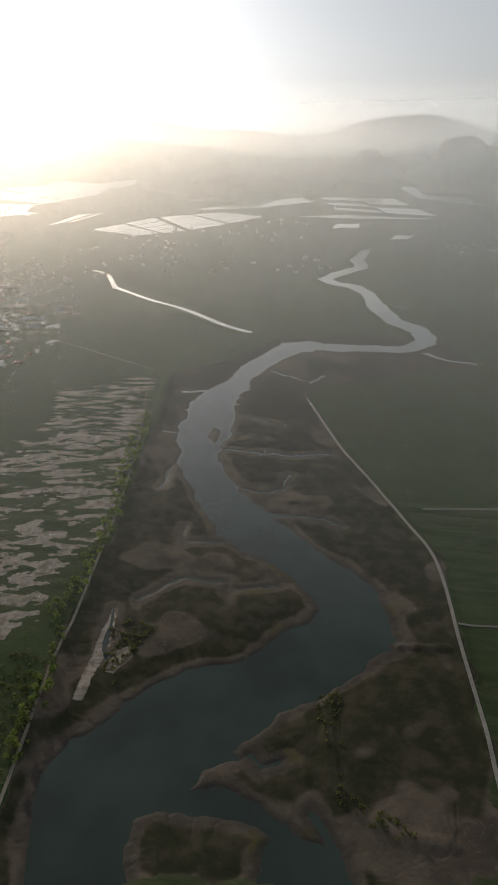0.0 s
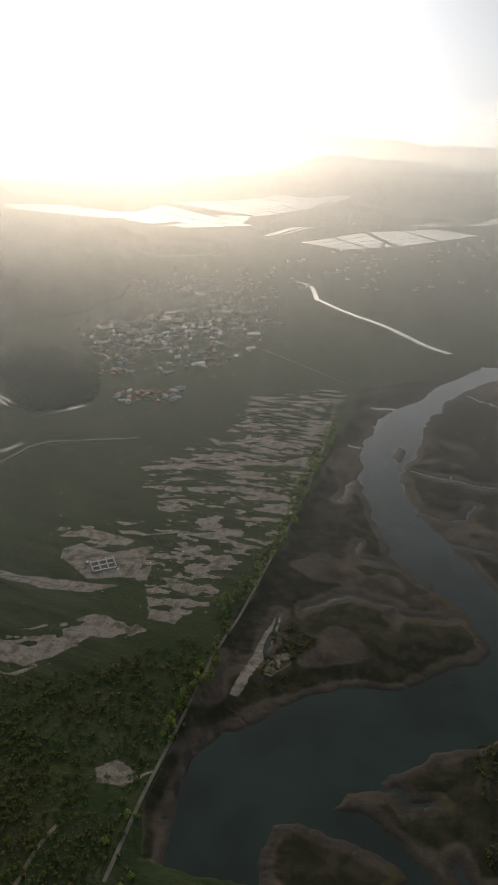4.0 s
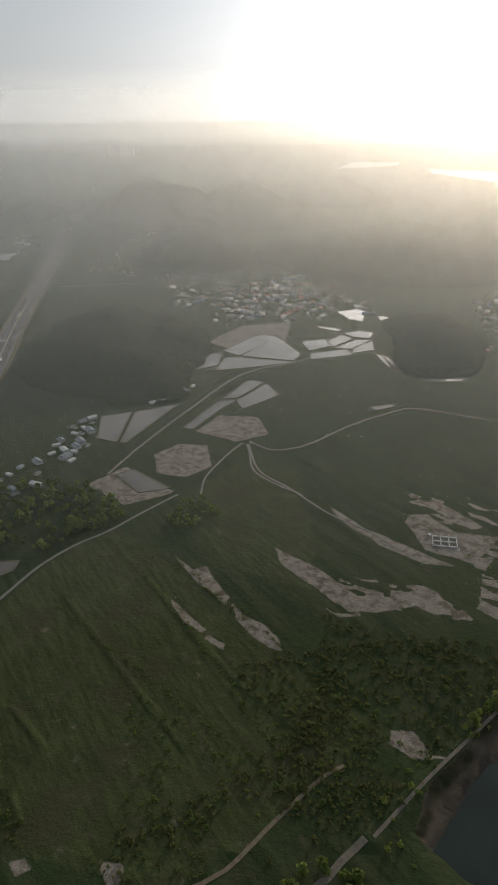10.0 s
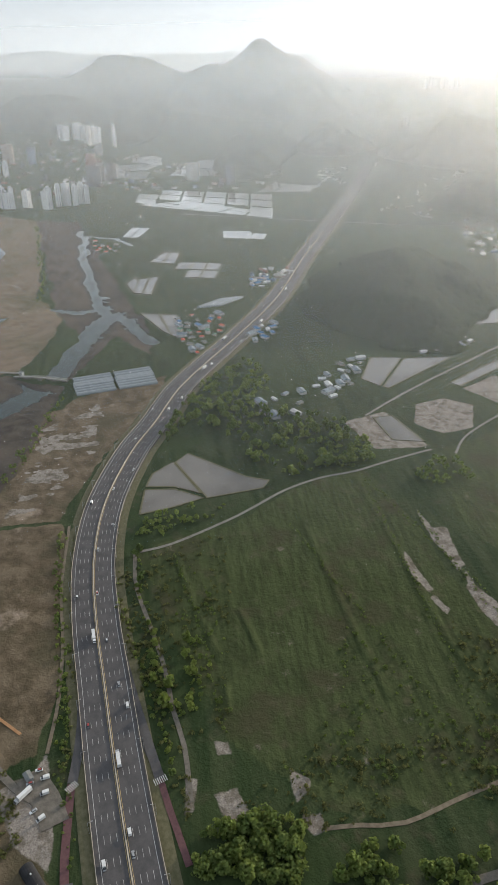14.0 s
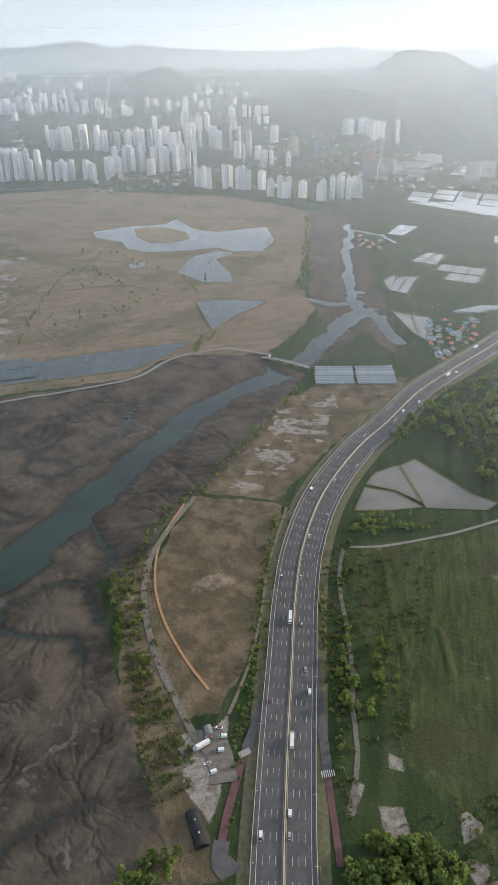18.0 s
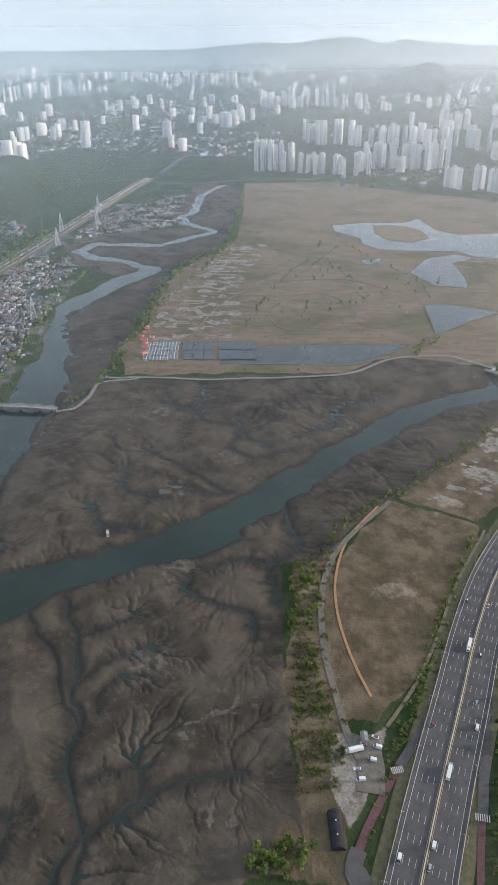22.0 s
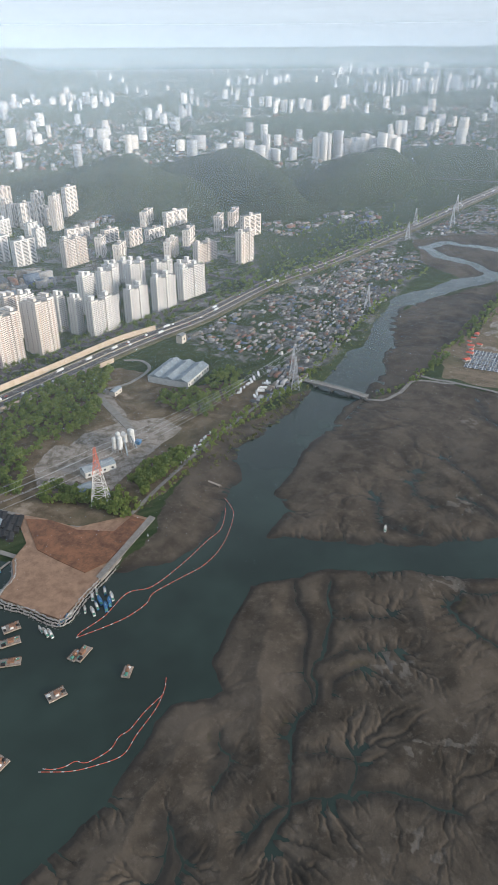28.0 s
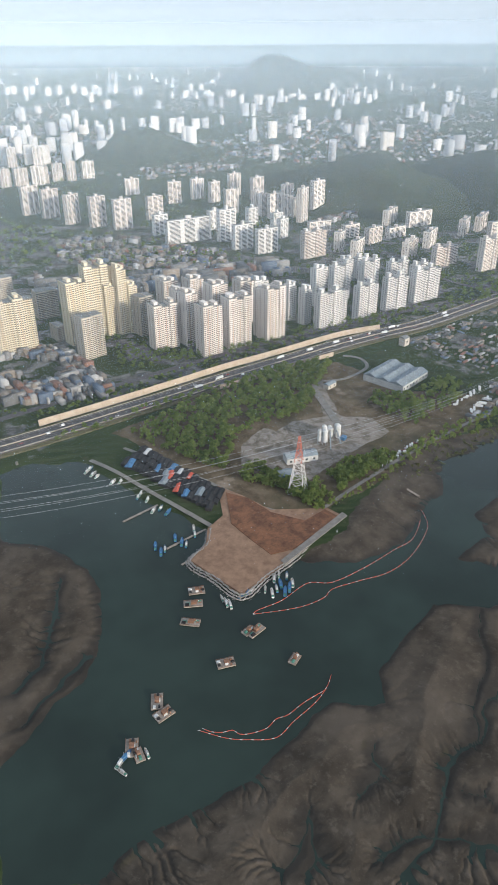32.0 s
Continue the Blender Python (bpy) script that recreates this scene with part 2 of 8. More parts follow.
def vnoise(x, y, size, seed=0):
    """Smooth value noise in 0..1 on a grid of that size in metres."""
    x, y = np.asarray(x) / size + seed * 17.31, np.asarray(y) / size - seed * 9.17
    i, j = np.floor(x).astype(np.int64), np.floor(y).astype(np.int64)
    u, v = x - i, y - j
    u, v = u * u * (3 - 2 * u), v * v * (3 - 2 * v)

    def cell(a, b):
        n = (a * 374761393 + b * 668265263 + seed * 974711) & 0x7FFFFFFF
        n = ((n ^ (n >> 13)) * 1274126177) & 0x7FFFFFFF
        return ((n ^ (n >> 16)) & 0xFFFF) / 65535.0
    return (cell(i, j) * (1 - u) + cell(i + 1, j) * u) * (1 - v) + (cell(i, j + 1) * (1 - u) + cell(i + 1, j + 1) * u) * v


def fnoise(x, y, size, seed=0, octaves=3):
    return sum(vnoise(x, y, size / 2 ** k, seed + k) * 0.5 ** k for k in range(octaves)) / (2 - 0.5 ** (octaves - 1))


cols = np.concatenate([np.arange(-130, 80, 0.2), np.arange(80, 230, 2.5)])
rows = np.concatenate([np.linspace(0, 170, 10, endpoint=False), 170 * (2400 / 170) ** np.linspace(0, 1, 600, endpoint=False), np.linspace(2400, 4900, 60)])
A, R = np.meshgrid(np.radians(cols), rows)
GX, GY = (R * np.cos(A)).ravel(), (R * np.sin(A)).ravel()
GR = R.ravel()
# wander of the outlines
WX = GX + (fnoise(GX, GY, 40, 1) - 0.5) * 22 + (fnoise(GX, GY, 9, 2) - 0.5) * 5
WY = GY + (fnoise(GX, GY, 40, 3) - 0.5) * 22 + (fnoise(GX, GY, 9, 4) - 0.5) * 5


def near(pts, x, y, reach):
    p = np.array(pts)
    return np.nonzero((x > p[:, 0].min() - reach) & (x < p[:, 0].max() + reach) & (y > p[:, 1].min() - reach) & (y < p[:, 1].max() + reach))[0]


def line_distance(pts, x, y):
    best = np.full(len(x), 1e9)
    for (ax, ay), (bx, by) in zip(pts[:-1], pts[1:]):
        dx, dy = bx - ax, by - ay
        k = np.clip(((x - ax) * dx + (y - ay) * dy) / (dx * dx + dy * dy + 1e-9), 0, 1)
        best = np.minimum(best, np.hypot(x - ax - k * dx, y - ay - k * dy))
    return best


def inside(pts, x, y):
    odd = np.zeros(len(x), bool)
    for (ax, ay), (bx, by) in zip(pts, pts[1:] + pts[:1]):
        if ay != by:
            odd ^= ((ay > y) != (by > y)) & (x < (bx - ax) * (y - ay) / (by - ay) + ax)
    return odd


def field(pts, x=None, y=None, reach=80):
    """Indices of grid points near an outline and their signed distance to it, negative inside."""
    x, y = (WX, WY) if x is None else (x, y)
    i = near(pts, x, y, reach)
    d = line_distance(pts + pts[:1], x[i], y[i])
    return i, np.where(inside(pts, x[i], y[i]), -d, d)


wet = np.full(len(GX), 999.0)      # signed distance to water
mudness = np.full(len(GX), 999.0)  # signed distance to the tidal flats
bump = np.zeros(len(GX))


def water(pts):
    i, d = field(pts)
    wet[i] = np.minimum(wet[i], d)


def creek(half, pts):
    i = near(pts, WX, WY, 60)
    slim = half if half > 8 else half * (0.24 if math.hypot(*pts[0]) < 1000 and pts[0][0] > 100 else 0.45 if math.hypot(*pts[0]) < 1000 else 0.8)
    wet[i] = np.minimum(wet[i], line_distance(pts, WX[i], WY[i]) - slim)


def mud(pts):
    i, d = field(pts, reach=400)
    mudness[i] = np.minimum(mudness[i], d)


def mudisland(pts):
    i, d = field(pts, reach=10)
    wet[i] = np.maximum(wet[i], -d)


water([(52, -278), (48, -320), (39, -351), (22, -375), (-7, -396), (-43, -415), (-65, -418), (-107, -422), (-149, -435), (-175, -445), (-189, -464), (-190, -486), (-175, -528), (-157, -564), (-141, -614), (-134, -709), (-134, -798), (-148, -901), (-180, -990), (-233, -1055), (-274, -1091), (-334, -1180), (-432, -1288), (-500, -1265), (-475, -1202), (-445, -1212), (-353, -1137), (-282, -1033), (-249, -963), (-220, -867), (-193, -825), (-184, -773), (-181, -694), (-197, -634), (-214, -574), (-230, -536), (-241, -507), (-251, -467), (-243, -428), (-227, -396), (-199, -377), (-173, -373), (-152, -364), (-124, -361)])
water([(-124, -361), (-89, -355), (-75, -340), (-83, -331), (-59, -329), (-45, -316), (-69, -308), (-81, -298), (-97, -281), (-107, -266), (-119, -251), (-116, -228), (-73, -241), (-79, -256), (-90, -269), (-64, -290), (-41, -297), (-22, -305), (-8, -301), (-4, -285), (-4, -262), (52, -278), (48, -320), (39, -351), (22, -375), (-7, -396), (-43, -415), (-65, -418), (-107, -422)])
creek(22, [(-468, -1246), (-527, -1214), (-645, -1162), (-707, -1196), (-739, -1278), (-727, -1370), (-745, -1498), (-797, -1651), (-802, -1751), (-766, -1823), (-762, -1878), (-835, -1947), (-947, -2031), (-987, -2155), (-1119, -2362)])
creek(12, [(-1119, -2362), (-1096, -2462), (-979, -2507), (-955, -2581)])
creek(6, [(-197, -811), (-224, -796), (-263, -775), (-326, -764)])
creek(2.5, [(-240, -929), (-266, -913), (-289, -890)])
creek(3, [(-358, -1119), (-387, -1054), (-407, -1038), (-436, -1060)])
creek(3.5, [(-186, -700), (-210, -678), (-236, -684), (-253, -718)])
creek(4.5, [(-197, -634), (-235, -613), (-266, -593)])
creek(5, [(-193, -1056), (-230, -1050)])
creek(5, [(-126, -904), (-147, -897)])
creek(4, [(-133, -793), (-116, -777), (-99, -738)])
creek(3, [(-144, -592), (-102, -599), (-97, -621), (-104, -637)])
creek(3, [(-45, -523), (-69, -541), (-85, -544), (-124, -524)])
creek(2, [(-124, -524), (-121, -511), (-161, -503)])
creek(6, [(-668, -1126), (-688, -1070), (-717, -1043)])
creek(3, [(-778, -1499), (-801, -1472)])
creek(7, [(-116, -228), (-118, -259), (-117, -275)])
creek(3, [(-87, -333), (-98, -317), (-109, -316)])
creek(4, [(-2, -457), (-13, -506), (-20, -520)])
mudisland([(-200, -902), (-206, -883), (-199, -847), (-189, -842), (-190, -867)])
mud([(-181, -1143), (-142, -997), (-79, -789), (-33, -647), (-6, -560), (17, -507), (33, -447), (52, -389), (68, -330), (67, -283), (-197, -205), (-232, -257), (-251, -299), (-270, -350), (-286, -392), (-309, -449), (-327, -506), (-332, -567), (-337, -660), (-343, -778), (-364, -952), (-410, -1007), (-713, -1019), (-755, -1248), (-658, -1235), (-445, -1315), (-295, -1193)])
water([(150, 634), (185, 633), (227, 599), (243, 530), (261, 455), (268, 428), (254, 411), (230, 400), (239, 339), (304, 348), (306, 335), (344, 311), (397, 310), (435, 323), (491, 352), (543, 380), (608, 379), (685, 387), (804, 402), (903, 408), (1034, 441), (1114, 456), (1107, 438), (1019, 414), (922, 380), (821, 342), (745, 327), (681, 337), (623, 320), (525, 313), (475, 295), (454, 275), (418, 272), (300, 300)])
water([(418, 272), (430, 244), (454, 202), (475, 162), (508, 128), (546, 88), (593, 44), (636, 8), (690, -35), (755, -88), (802, -147), (840, -213), (870, -222), (822, -236), (777, -160), (720, -101), (676, -62), (646, -36), (607, -10), (545, 33), (511, 60), (466, 101), (446, 146), (423, 186), (400, 205), (362, 238)])
water([(418, 272), (400, 205), (362, 240), (312, 233), (285, 225), (262, 205), (231, 225), (193, 220), (154, 211), (121.3, 212.4), (94.3, 216.6), (55.2, 206.3), (12.7, 237.6), (32, 294), (63, 319), (118, 355), (137, 375), (155, 408), (158, 449), (135, 504), (112, 526), (150, 634), (185, 633), (268, 428), (304, 348)])
creek(21, [(1102, 436), (1151, 427), (1246, 392), (1344, 350)])
creek(13, [(1344, 350), (1395, 412), (1419, 493), (1470, 546), (1537, 518), (1538, 373), (1665, 278)])
creek(11, [(1678, 274), (1765, 367), (1846, 387), (1908, 366), (2133, 391), (2329, 353)])
creek(9, [(861, -268), (984, -353), (1056, -413), (1174, -454), (1356, -504), (1488, -561), (1676, -626)])
creek(13, [(872, -262), (940, -323), (1018, -391), (1054, -432)])
creek(10, [(1054, -432), (976, -430), (907, -429)])
creek(8, [(1617, -619), (1555, -663), (1477, -660)])
creek(7, [(1136, -356), (1102, -390), (1090, -415)])
creek(4, [(396, 194), (362, 172), (315, 159), (271, 146), (235, 127), (202.4, 120.1), (182.9, 115.8)])
creek(4.5, [(461, 28), (465, 72), (449, 98), (427, 98), (407, 76), (396, 52), (373, 44)])
creek(3, [(180.2, 130.3), (200.2, 132.3), (224.3, 108.1), (238, 92), (252, 65), (258, 39)])
creek(2.2, [(238, 92), (255, 97), (266, 104)])
creek(2, [(320, 158), (332, 148), (342, 126), (355, 113)])
creek(2, [(294, 139), (308, 140), (320, 128)])
creek(2, [(362, 172), (371, 157), (386, 139)])
creek(3, [(654, 319), (713, 321), (745, 319)])
creek(2.5, [(790, 205), (746, 173), (721, 140), (706, 97)])
creek(2.5, [(790, 153), (721, 140)])
creek(2.5, [(637, 187), (609, 143), (580, 114), (563, 93)])
creek(2, [(598, 202), (557, 184), (541, 162)])
creek(2.5, [(532, 211), (498, 188), (495, 155)])
creek(2.5, [(706, 97), (653, 96), (635, 63), (653, 28)])
creek(2.5, [(693, 19), (710, -6), (773, -31), (788, -71)])
creek(5, [(549, 34), (494, 21), (460, 37), (406, 27)])
creek(2, [(379, 218), (345, 187), (298, 160), (257, 140), (222, 123), (193.3, 135), (178.4, 128.5)])
creek(2, [(258, 97), (260, 113), (249, 123)])
creek(2, [(170.7, 174), (154.2, 164.1), (137.4, 157.4)])
creek(2, [(196, 161), (215, 166), (227, 184)])
creek(2, [(167.9, 171.6), (156.5, 156.2), (147, 152)])
creek(3, [(54, 356), (82, 369), (109, 404), (133, 450)])
creek(3, [(44, 328), (72, 334), (96, 352), (115, 357)])
creek(2, [(755, 199), (735, 150), (813, 154)])
creek(2, [(570, 144), (558, 115), (565, 89)])
creek(2, [(717, 103), (675, 80), (659, 49)])
mud([(338, 330), (378, 368), (458, 396), (524, 410), (652, 403), (699, 395), (756, 353), (723, 303), (799, 288), (836, 116), (861, -30), (913, -76), (920, -127), (897, -212), (824, -258), (635, -134), (556, -58), (475, -4), (462, 26), (394, 26), (318, 10), (275, 13), (205.3, -5.4), (236.4, 7.8), (94.3, 216.6), (246, 237), (421, 270)])
mud([(53, 596), (116, 538), (143, 513), (168, 451), (161, 404), (138, 368), (111, 347), (27, 280), (-25, 268)])
mud([(756, 353), (935, 376), (1088, 426), (1211, 382), (1359, 308), (1507, 239), (1735, 220), (2196, 281), (2392, 382), (2275, 435), (1842, 413), (1715, 357), (1596, 537), (1505, 588), (1330, 488), (1269, 365), (1185, 428), (1114, 456), (843, 396), (644, 377), (557, 372), (533, 323), (692, 349)])
mud([(833, -260), (961, -346), (1121, -357), (1851, -579), (1770, -658), (1351, -549), (1051, -468), (950, -448), (847, -406), (956, -396)])
mud([(54, 224.3), (113, 216.4), (161, 216), (234, 220), (357, 185), (220.4, 84.4), (141, 119.1), (39.9, 193.7)])
mud([(755, 360), (849, 357), (1032, 411), (1121, 417), (1233, 355), (1359, 308), (1052, 287), (903, 291), (806, 290), (728, 305)])
mud([(171.2, 150.1), (253, 29), (209.1, 13.9), (135.3, 122.4)])

mud([(298, 346), (386, 357), (469, 365), (466, 331), (418, 301), (351, 292), (307, 314)])

# pale salt-dried spots on the flats: place and reach
CRUST = [(309, 56, 22), (288, 74, 16), (231, 50, 22), (211, 68, 16), (713, -24, 40), (564, 144, 30), (445, 116, 30), (343, 113, 30), (725, 193, 30), (628, 98, 25)]
smooth = lambda a, b, v: (lambda k: k * k * (3 - 2 * k))(np.clip((v - a) / (b - a), 0, 1))
tint = {k: np.zeros(len(GX)) for k in ("reed", "dry", "bare", "lush", "urban", "salt")}
flat = np.full(len(GX), 999.0)


def zone(kind, pts):
    calm = 0.35 if kind == "bare" else 1.0
    i, d = field(pts, GX + (WX - GX) * calm, GY + (WY - GY) * calm, 30)
    tint[kind][i] = np.maximum(tint[kind][i], 1 - smooth(-5, 5, d))


def ridge(height, half, pts):
    i = near(pts, GX, GY, 3 * half)
    d = line_distance(pts, GX[i], GY[i])
    bump[i] = np.maximum(bump[i], height * (1 - smooth(half * 0.4, half * 1.8, d)))


zone('reed', [(2358, 283), (2310, -75), (2115, -435), (1850, -586), (1366, -420), (1186, -344), (1076, -231), (987, -136), (978, 43), (983, 266), (1158, 274), (1403, 275), (1579, 216)])
zone('reed', [(1815, -576), (1708, -622), (1357, -499), (1057, -404), (1151, -365)])
zone('reed', [(2349, 283), (2391, -21), (2020, -294), (1027, -180), (991, -30), (977, 120), (971, 231), (1026, 281), (1319, 299), (1565, 198)])
zone('dry', [(560, -69), (524, -150), (412, -102), (345, -72), (304, -47), (301, -28), (350, -15), (408, -10), (469, -17)])
zone('dry', [(569, -76), (746, -195), (772, -258), (777, -378), (731, -351), (643, -247), (580, -186), (528, -151)])
zone('bare', [(294, -17), (296, -42), (304, -51), (253, -37), (236.9, -25.2), (258, -17)])
zone('lush', [(452, -185), (446, -273), (454, -389), (440, -439), (341, -416), (226, -366), (147, -339), (122, -301), (140, -244), (163.8, -182.5), (199, -162), (265, -151), (343, -164)])
zone('lush', [(470, -397), (443, -438), (345, -408), (205, -365), (107, -346), (132, -288), (139, -216), (240, -166)])
zone('lush', [(426, -510), (428, -631), (344, -644), (222, -455), (266, -451), (332, -454)])
zone('salt', [(-154, -1148), (-86, -1150), (12, -1121), (19, -963), (157, -824), (140, -758), (104, -687), (226, -668), (117, -604), (108, -545), (82, -507), (42, -515), (29, -573), (-22, -637), (-79, -822)])
zone('salt', [(218, -480), (148, -511), (80, -495), (120, -472), (177, -438), (204, -438)])
zone('bare', [(363, -433), (333, -423), (325, -434), (309, -423), (281, -407), (277, -396), (301, -406), (321, -410), (345, -422)])
zone('bare', [(275, -402), (258, -393), (240, -390), (223, -384), (209, -372), (221, -370), (242, -375), (260, -385)])
zone('bare', [(325, -377), (299, -370), (275, -362), (273, -356), (294, -359), (316, -369)])
zone('bare', [(270, -357), (251, -354), (250, -348), (268, -351)])
zone('bare', [(291, -494), (273, -490), (245, -488), (228, -482), (207, -473), (188, -468), (170, -464), (174, -449), (195, -447), (215, -455), (242, -465), (269, -476)])
zone('bare', [(179, -466), (162, -483), (145, -510), (129, -502), (137, -487), (151, -467), (166, -454)])
zone('bare', [(198, -605), (200, -623), (183, -635), (149, -616), (107, -628), (118, -569), (164, -568)])
zone('bare', [(281, -595), (225, -571), (180, -565), (132, -556), (157, -547), (206, -553), (258, -573)])
zone('bare', [(217, -650), (183, -666), (126, -640), (135, -629), (184, -648)])
zone('bare', [(121, -578), (103, -592), (105, -565), (115, -562)])
zone('bare', [(93, -571), (76, -568), (48, -549), (55, -536), (77, -548)])
zone('bare', [(94, -521), (64, -510), (71, -498), (95, -507)])
zone('bare', [(110, -344), (96, -351), (81, -340), (87, -334), (99, -336)])
zone('bare', [(215, -472), (182, -458), (166, -465), (165, -454), (187, -443), (209, -454)])
zone('bare', [(168, -491), (145, -500), (116, -487), (122, -479), (147, -485), (158, -472)])
zone('salt', [(144, -789), (95, -878), (11, -1010), (-136, -1074), (-87, -876), (-47, -712), (-22, -630), (30, -578), (60, -510), (101, -545), (122, -604), (96, -673), (115, -727)])
zone('salt', [(88, -559), (34, -563), (42, -510), (78, -519)])
zone('bare', [(540, -493), (532, -553), (442, -533), (471, -479)])
zone('bare', [(524, -596), (515, -636), (483, -652), (445, -609), (451, -566), (492, -561)])
zone('bare', [(751, -1029), (763, -1155), (691, -1238), (622, -1091), (698, -1015)])
zone('bare', [(522, -681), (527, -743), (477, -767), (434, -724), (460, -682)])
zone('bare', [(213, -169), (199, -174), (194, -168), (192, -160), (202, -162)])
zone('bare', [(184.2, -158.4), (178.1, -167.2), (169.1, -163.4), (169, -157), (178.5, -154.8)])
zone('bare', [(107, -346), (84, -338), (69, -338), (86, -330), (105, -334)])
zone('bare', [(253, -142), (249, -150), (240, -146), (243, -140)])
zone('bare', [(221, -125), (218, -137), (203.3, -135.7), (202.1, -119.2)])
zone('bare', [(240, -114), (235, -120), (218.4, -107.4), (220.1, -102.9)])
zone('bare', [(20, -413), (2, -465), (-7, -492), (-20, -520), (-20, -504), (-4, -456), (12, -410)])
zone('bare', [(-3, -437), (-14, -460), (-28, -463), (-28, -449), (-11, -431)])
zone('urban', [(145, 622), (533, 1746), (1489, 1020), (952, 624), (736, 677), (472, 695), (304, 689)])
zone('urban', [(727, 631), (971, 644), (1421, 593), (1820, 495), (1541, 409), (1447, 553), (1128, 463), (899, 415), (753, 409), (726, 519)])
zone('urban', [(1112, 668), (1610, 640), (1970, 605), (2174, 434), (1776, 384), (1505, 588), (1291, 475), (1083, 454), (763, 418), (691, 444)])
zone('bare', [(459, 541), (502, 525), (540, 493), (530, 459), (437, 444), (380, 435), (386, 481), (396, 525)])
zone('bare', [(551, 616), (559, 604), (513, 522), (529, 484), (491, 493), (502, 538)])
zone('bare', [(378, 531), (424, 548), (432, 513), (372, 466), (353, 493)])
ridge(2.0, 7, [(-293, -1186), (-181, -1143), (-142, -997), (-79, -789), (-33, -647), (-6, -560), (17, -507), (33, -447), (52, -389), (68, -330)])
ridge(1.8, 6, [(-27, -609), (12, -515), (32, -462), (52, -393), (63, -354), (73, -319), (86, -264)])
ridge(1.8, 6, [(-364, -952), (-343, -778), (-337, -660), (-332, -567), (-327, -506), (-309, -449), (-286, -392), (-270, -350), (-251, -299), (-235, -261)])
ridge(1.6, 4, [(-165, -369), (-147, -330), (-135, -290), (-143, -267), (-161, -242), (-184, -232)])
ridge(1.6, 3, [(-229, -401), (-250, -392), (-274, -381)])
ridge(1.8, 5, [(820, 253), (826, 112), (856, -35), (915, -94), (929, -170), (891, -227)])
ridge(1.2, 3, [(984, -127), (1062, -229), (1185, -354)])
ridge(1.0, 3, [(560, -69), (547, -106), (522, -150)])
ridge(0.8, 2.5, [(430, -340), (355, -310), (270, -276), (217, -257)])
ridge(0.8, 2.5, [(440, -423), (331, -375), (227, -327), (165, -311)])
ridge(0.8, 2.5, [(430, -210), (365, -192), (309, -180)])
ridge(0.8, 2, [(343, -219), (299, -208), (289, -172), (268, -161)])
zone('salt', [(954, 262), (1176, 278), (1507, 239), (1575, 135), (1265, 158), (975, 137)])
zone('salt', [(717, -188), (746, -279), (634, -219), (554, -129), (566, -109)])
zone('reed', [(994, 309), (1001, 43), (1007, -139), (1201, -359), (1063, -350), (902, -230), (920, -95), (865, -36), (824, 268)])
zone('dry', [(458, 19), (497, -16), (408, -10), (340, -16), (293, -31), (255, -20), (200.3, -30.4), (205.6, 31.1), (257, 6), (318, 14)])
zone('dry', [(279, 639), (447, 660), (623, 641), (618, 532), (696, 453), (676, 420), (406, 390), (365, 392), (331, 417), (312, 485), (286, 587)])
zone('dry', [(366, 542), (420, 542), (471, 555), (443, 501), (407, 496), (354, 466), (341, 496)])
zone('dry', [(513, 532), (561, 534), (546, 473), (489, 451)])

ponds = []


def pond(label, pts):
    ponds.append((label, pts))
    i, d = field(pts, GX, GY, 12)
    flat[i] = np.minimum(flat[i], d)


def grid(nx, ny, pts):
    """A block of flooded paddies: four corners, split by narrow bunds."""
    a, b, c, d = [Vector(p) for p in pts]
    at = lambda u, v: (a.lerp(b, u)).lerp(d.lerp(c, u), v)
    pick = random.Random(int(a.x * 3 + b.y))
    for i in range(nx):
        for j in range(ny):
            if pick.random() < 0.9:
                e, g = 0.04, 0.05
                ponds.append(("flooded paddy", [tuple(at((i + s) / nx, (j + t) / ny)) for s, t in ((e, g), (1 - e, g), (1 - e, 1 - g), (e, 1 - g))]))


pond("flooded paddy", [(750, -917), (754, -962), (688, -983), (657, -928), (675, -887), (726, -878)])
pond("flooded paddy", [(696, -998), (699, -1117), (653, -1076), (657, -990)])
pond("flooded paddy", [(699, -1117), (665, -1133), (569, -1058), (558, -1016), (616, -999), (653, -992), (653, -1076)])
pond("flooded paddy", [(645, -901), (671, -966), (652, -982), (611, -991), (555, -1011), (592, -959)])
pond("flooded paddy", [(602, -1121), (575, -1163), (541, -1130), (563, -1080)])
pond("flooded paddy", [(555, -1065), (510, -1125), (486, -1098), (535, -1038)])
pond("flooded paddy", [(563, -1152), (559, -1206), (527, -1190), (538, -1123)])
pond("flooded paddy", [(558, -1215), (542, -1250), (512, -1251), (501, -1211), (532, -1201)])
pond("flooded paddy", [(531, -1122), (521, -1189), (496, -1200), (500, -1129)])
pond("flooded paddy", [(504, -1143), (490, -1199), (465, -1146), (490, -1107)])
pond("flooded paddy", [(633, -1240), (576, -1243), (573, -1222), (618, -1224)])
pond("flooded paddy", [(646, -1364), (604, -1424), (563, -1313), (599, -1321)])
pond("pale pond", [(443, -1380), (420, -1443), (399, -1437), (428, -1372)])
pond("pale pond", [(558, -1378), (525, -1378), (536, -1341)])
pond("curved pond round the wooded mound", [(455, -1124), (431, -1124), (400, -1085), (361, -1063), (316, -1059), (286, -1096), (278, -1062), (318, -1036), (360, -1044), (411, -1073)])
pond("flooded paddy", [(620, -594), (667, -653), (642, -688), (589, -598)])
pond("flooded paddy", [(585, -600), (638, -690), (604, -748), (578, -602)])
pond("flooded paddy", [(560, -800), (572, -890), (547, -893), (544, -855), (544, -813)])
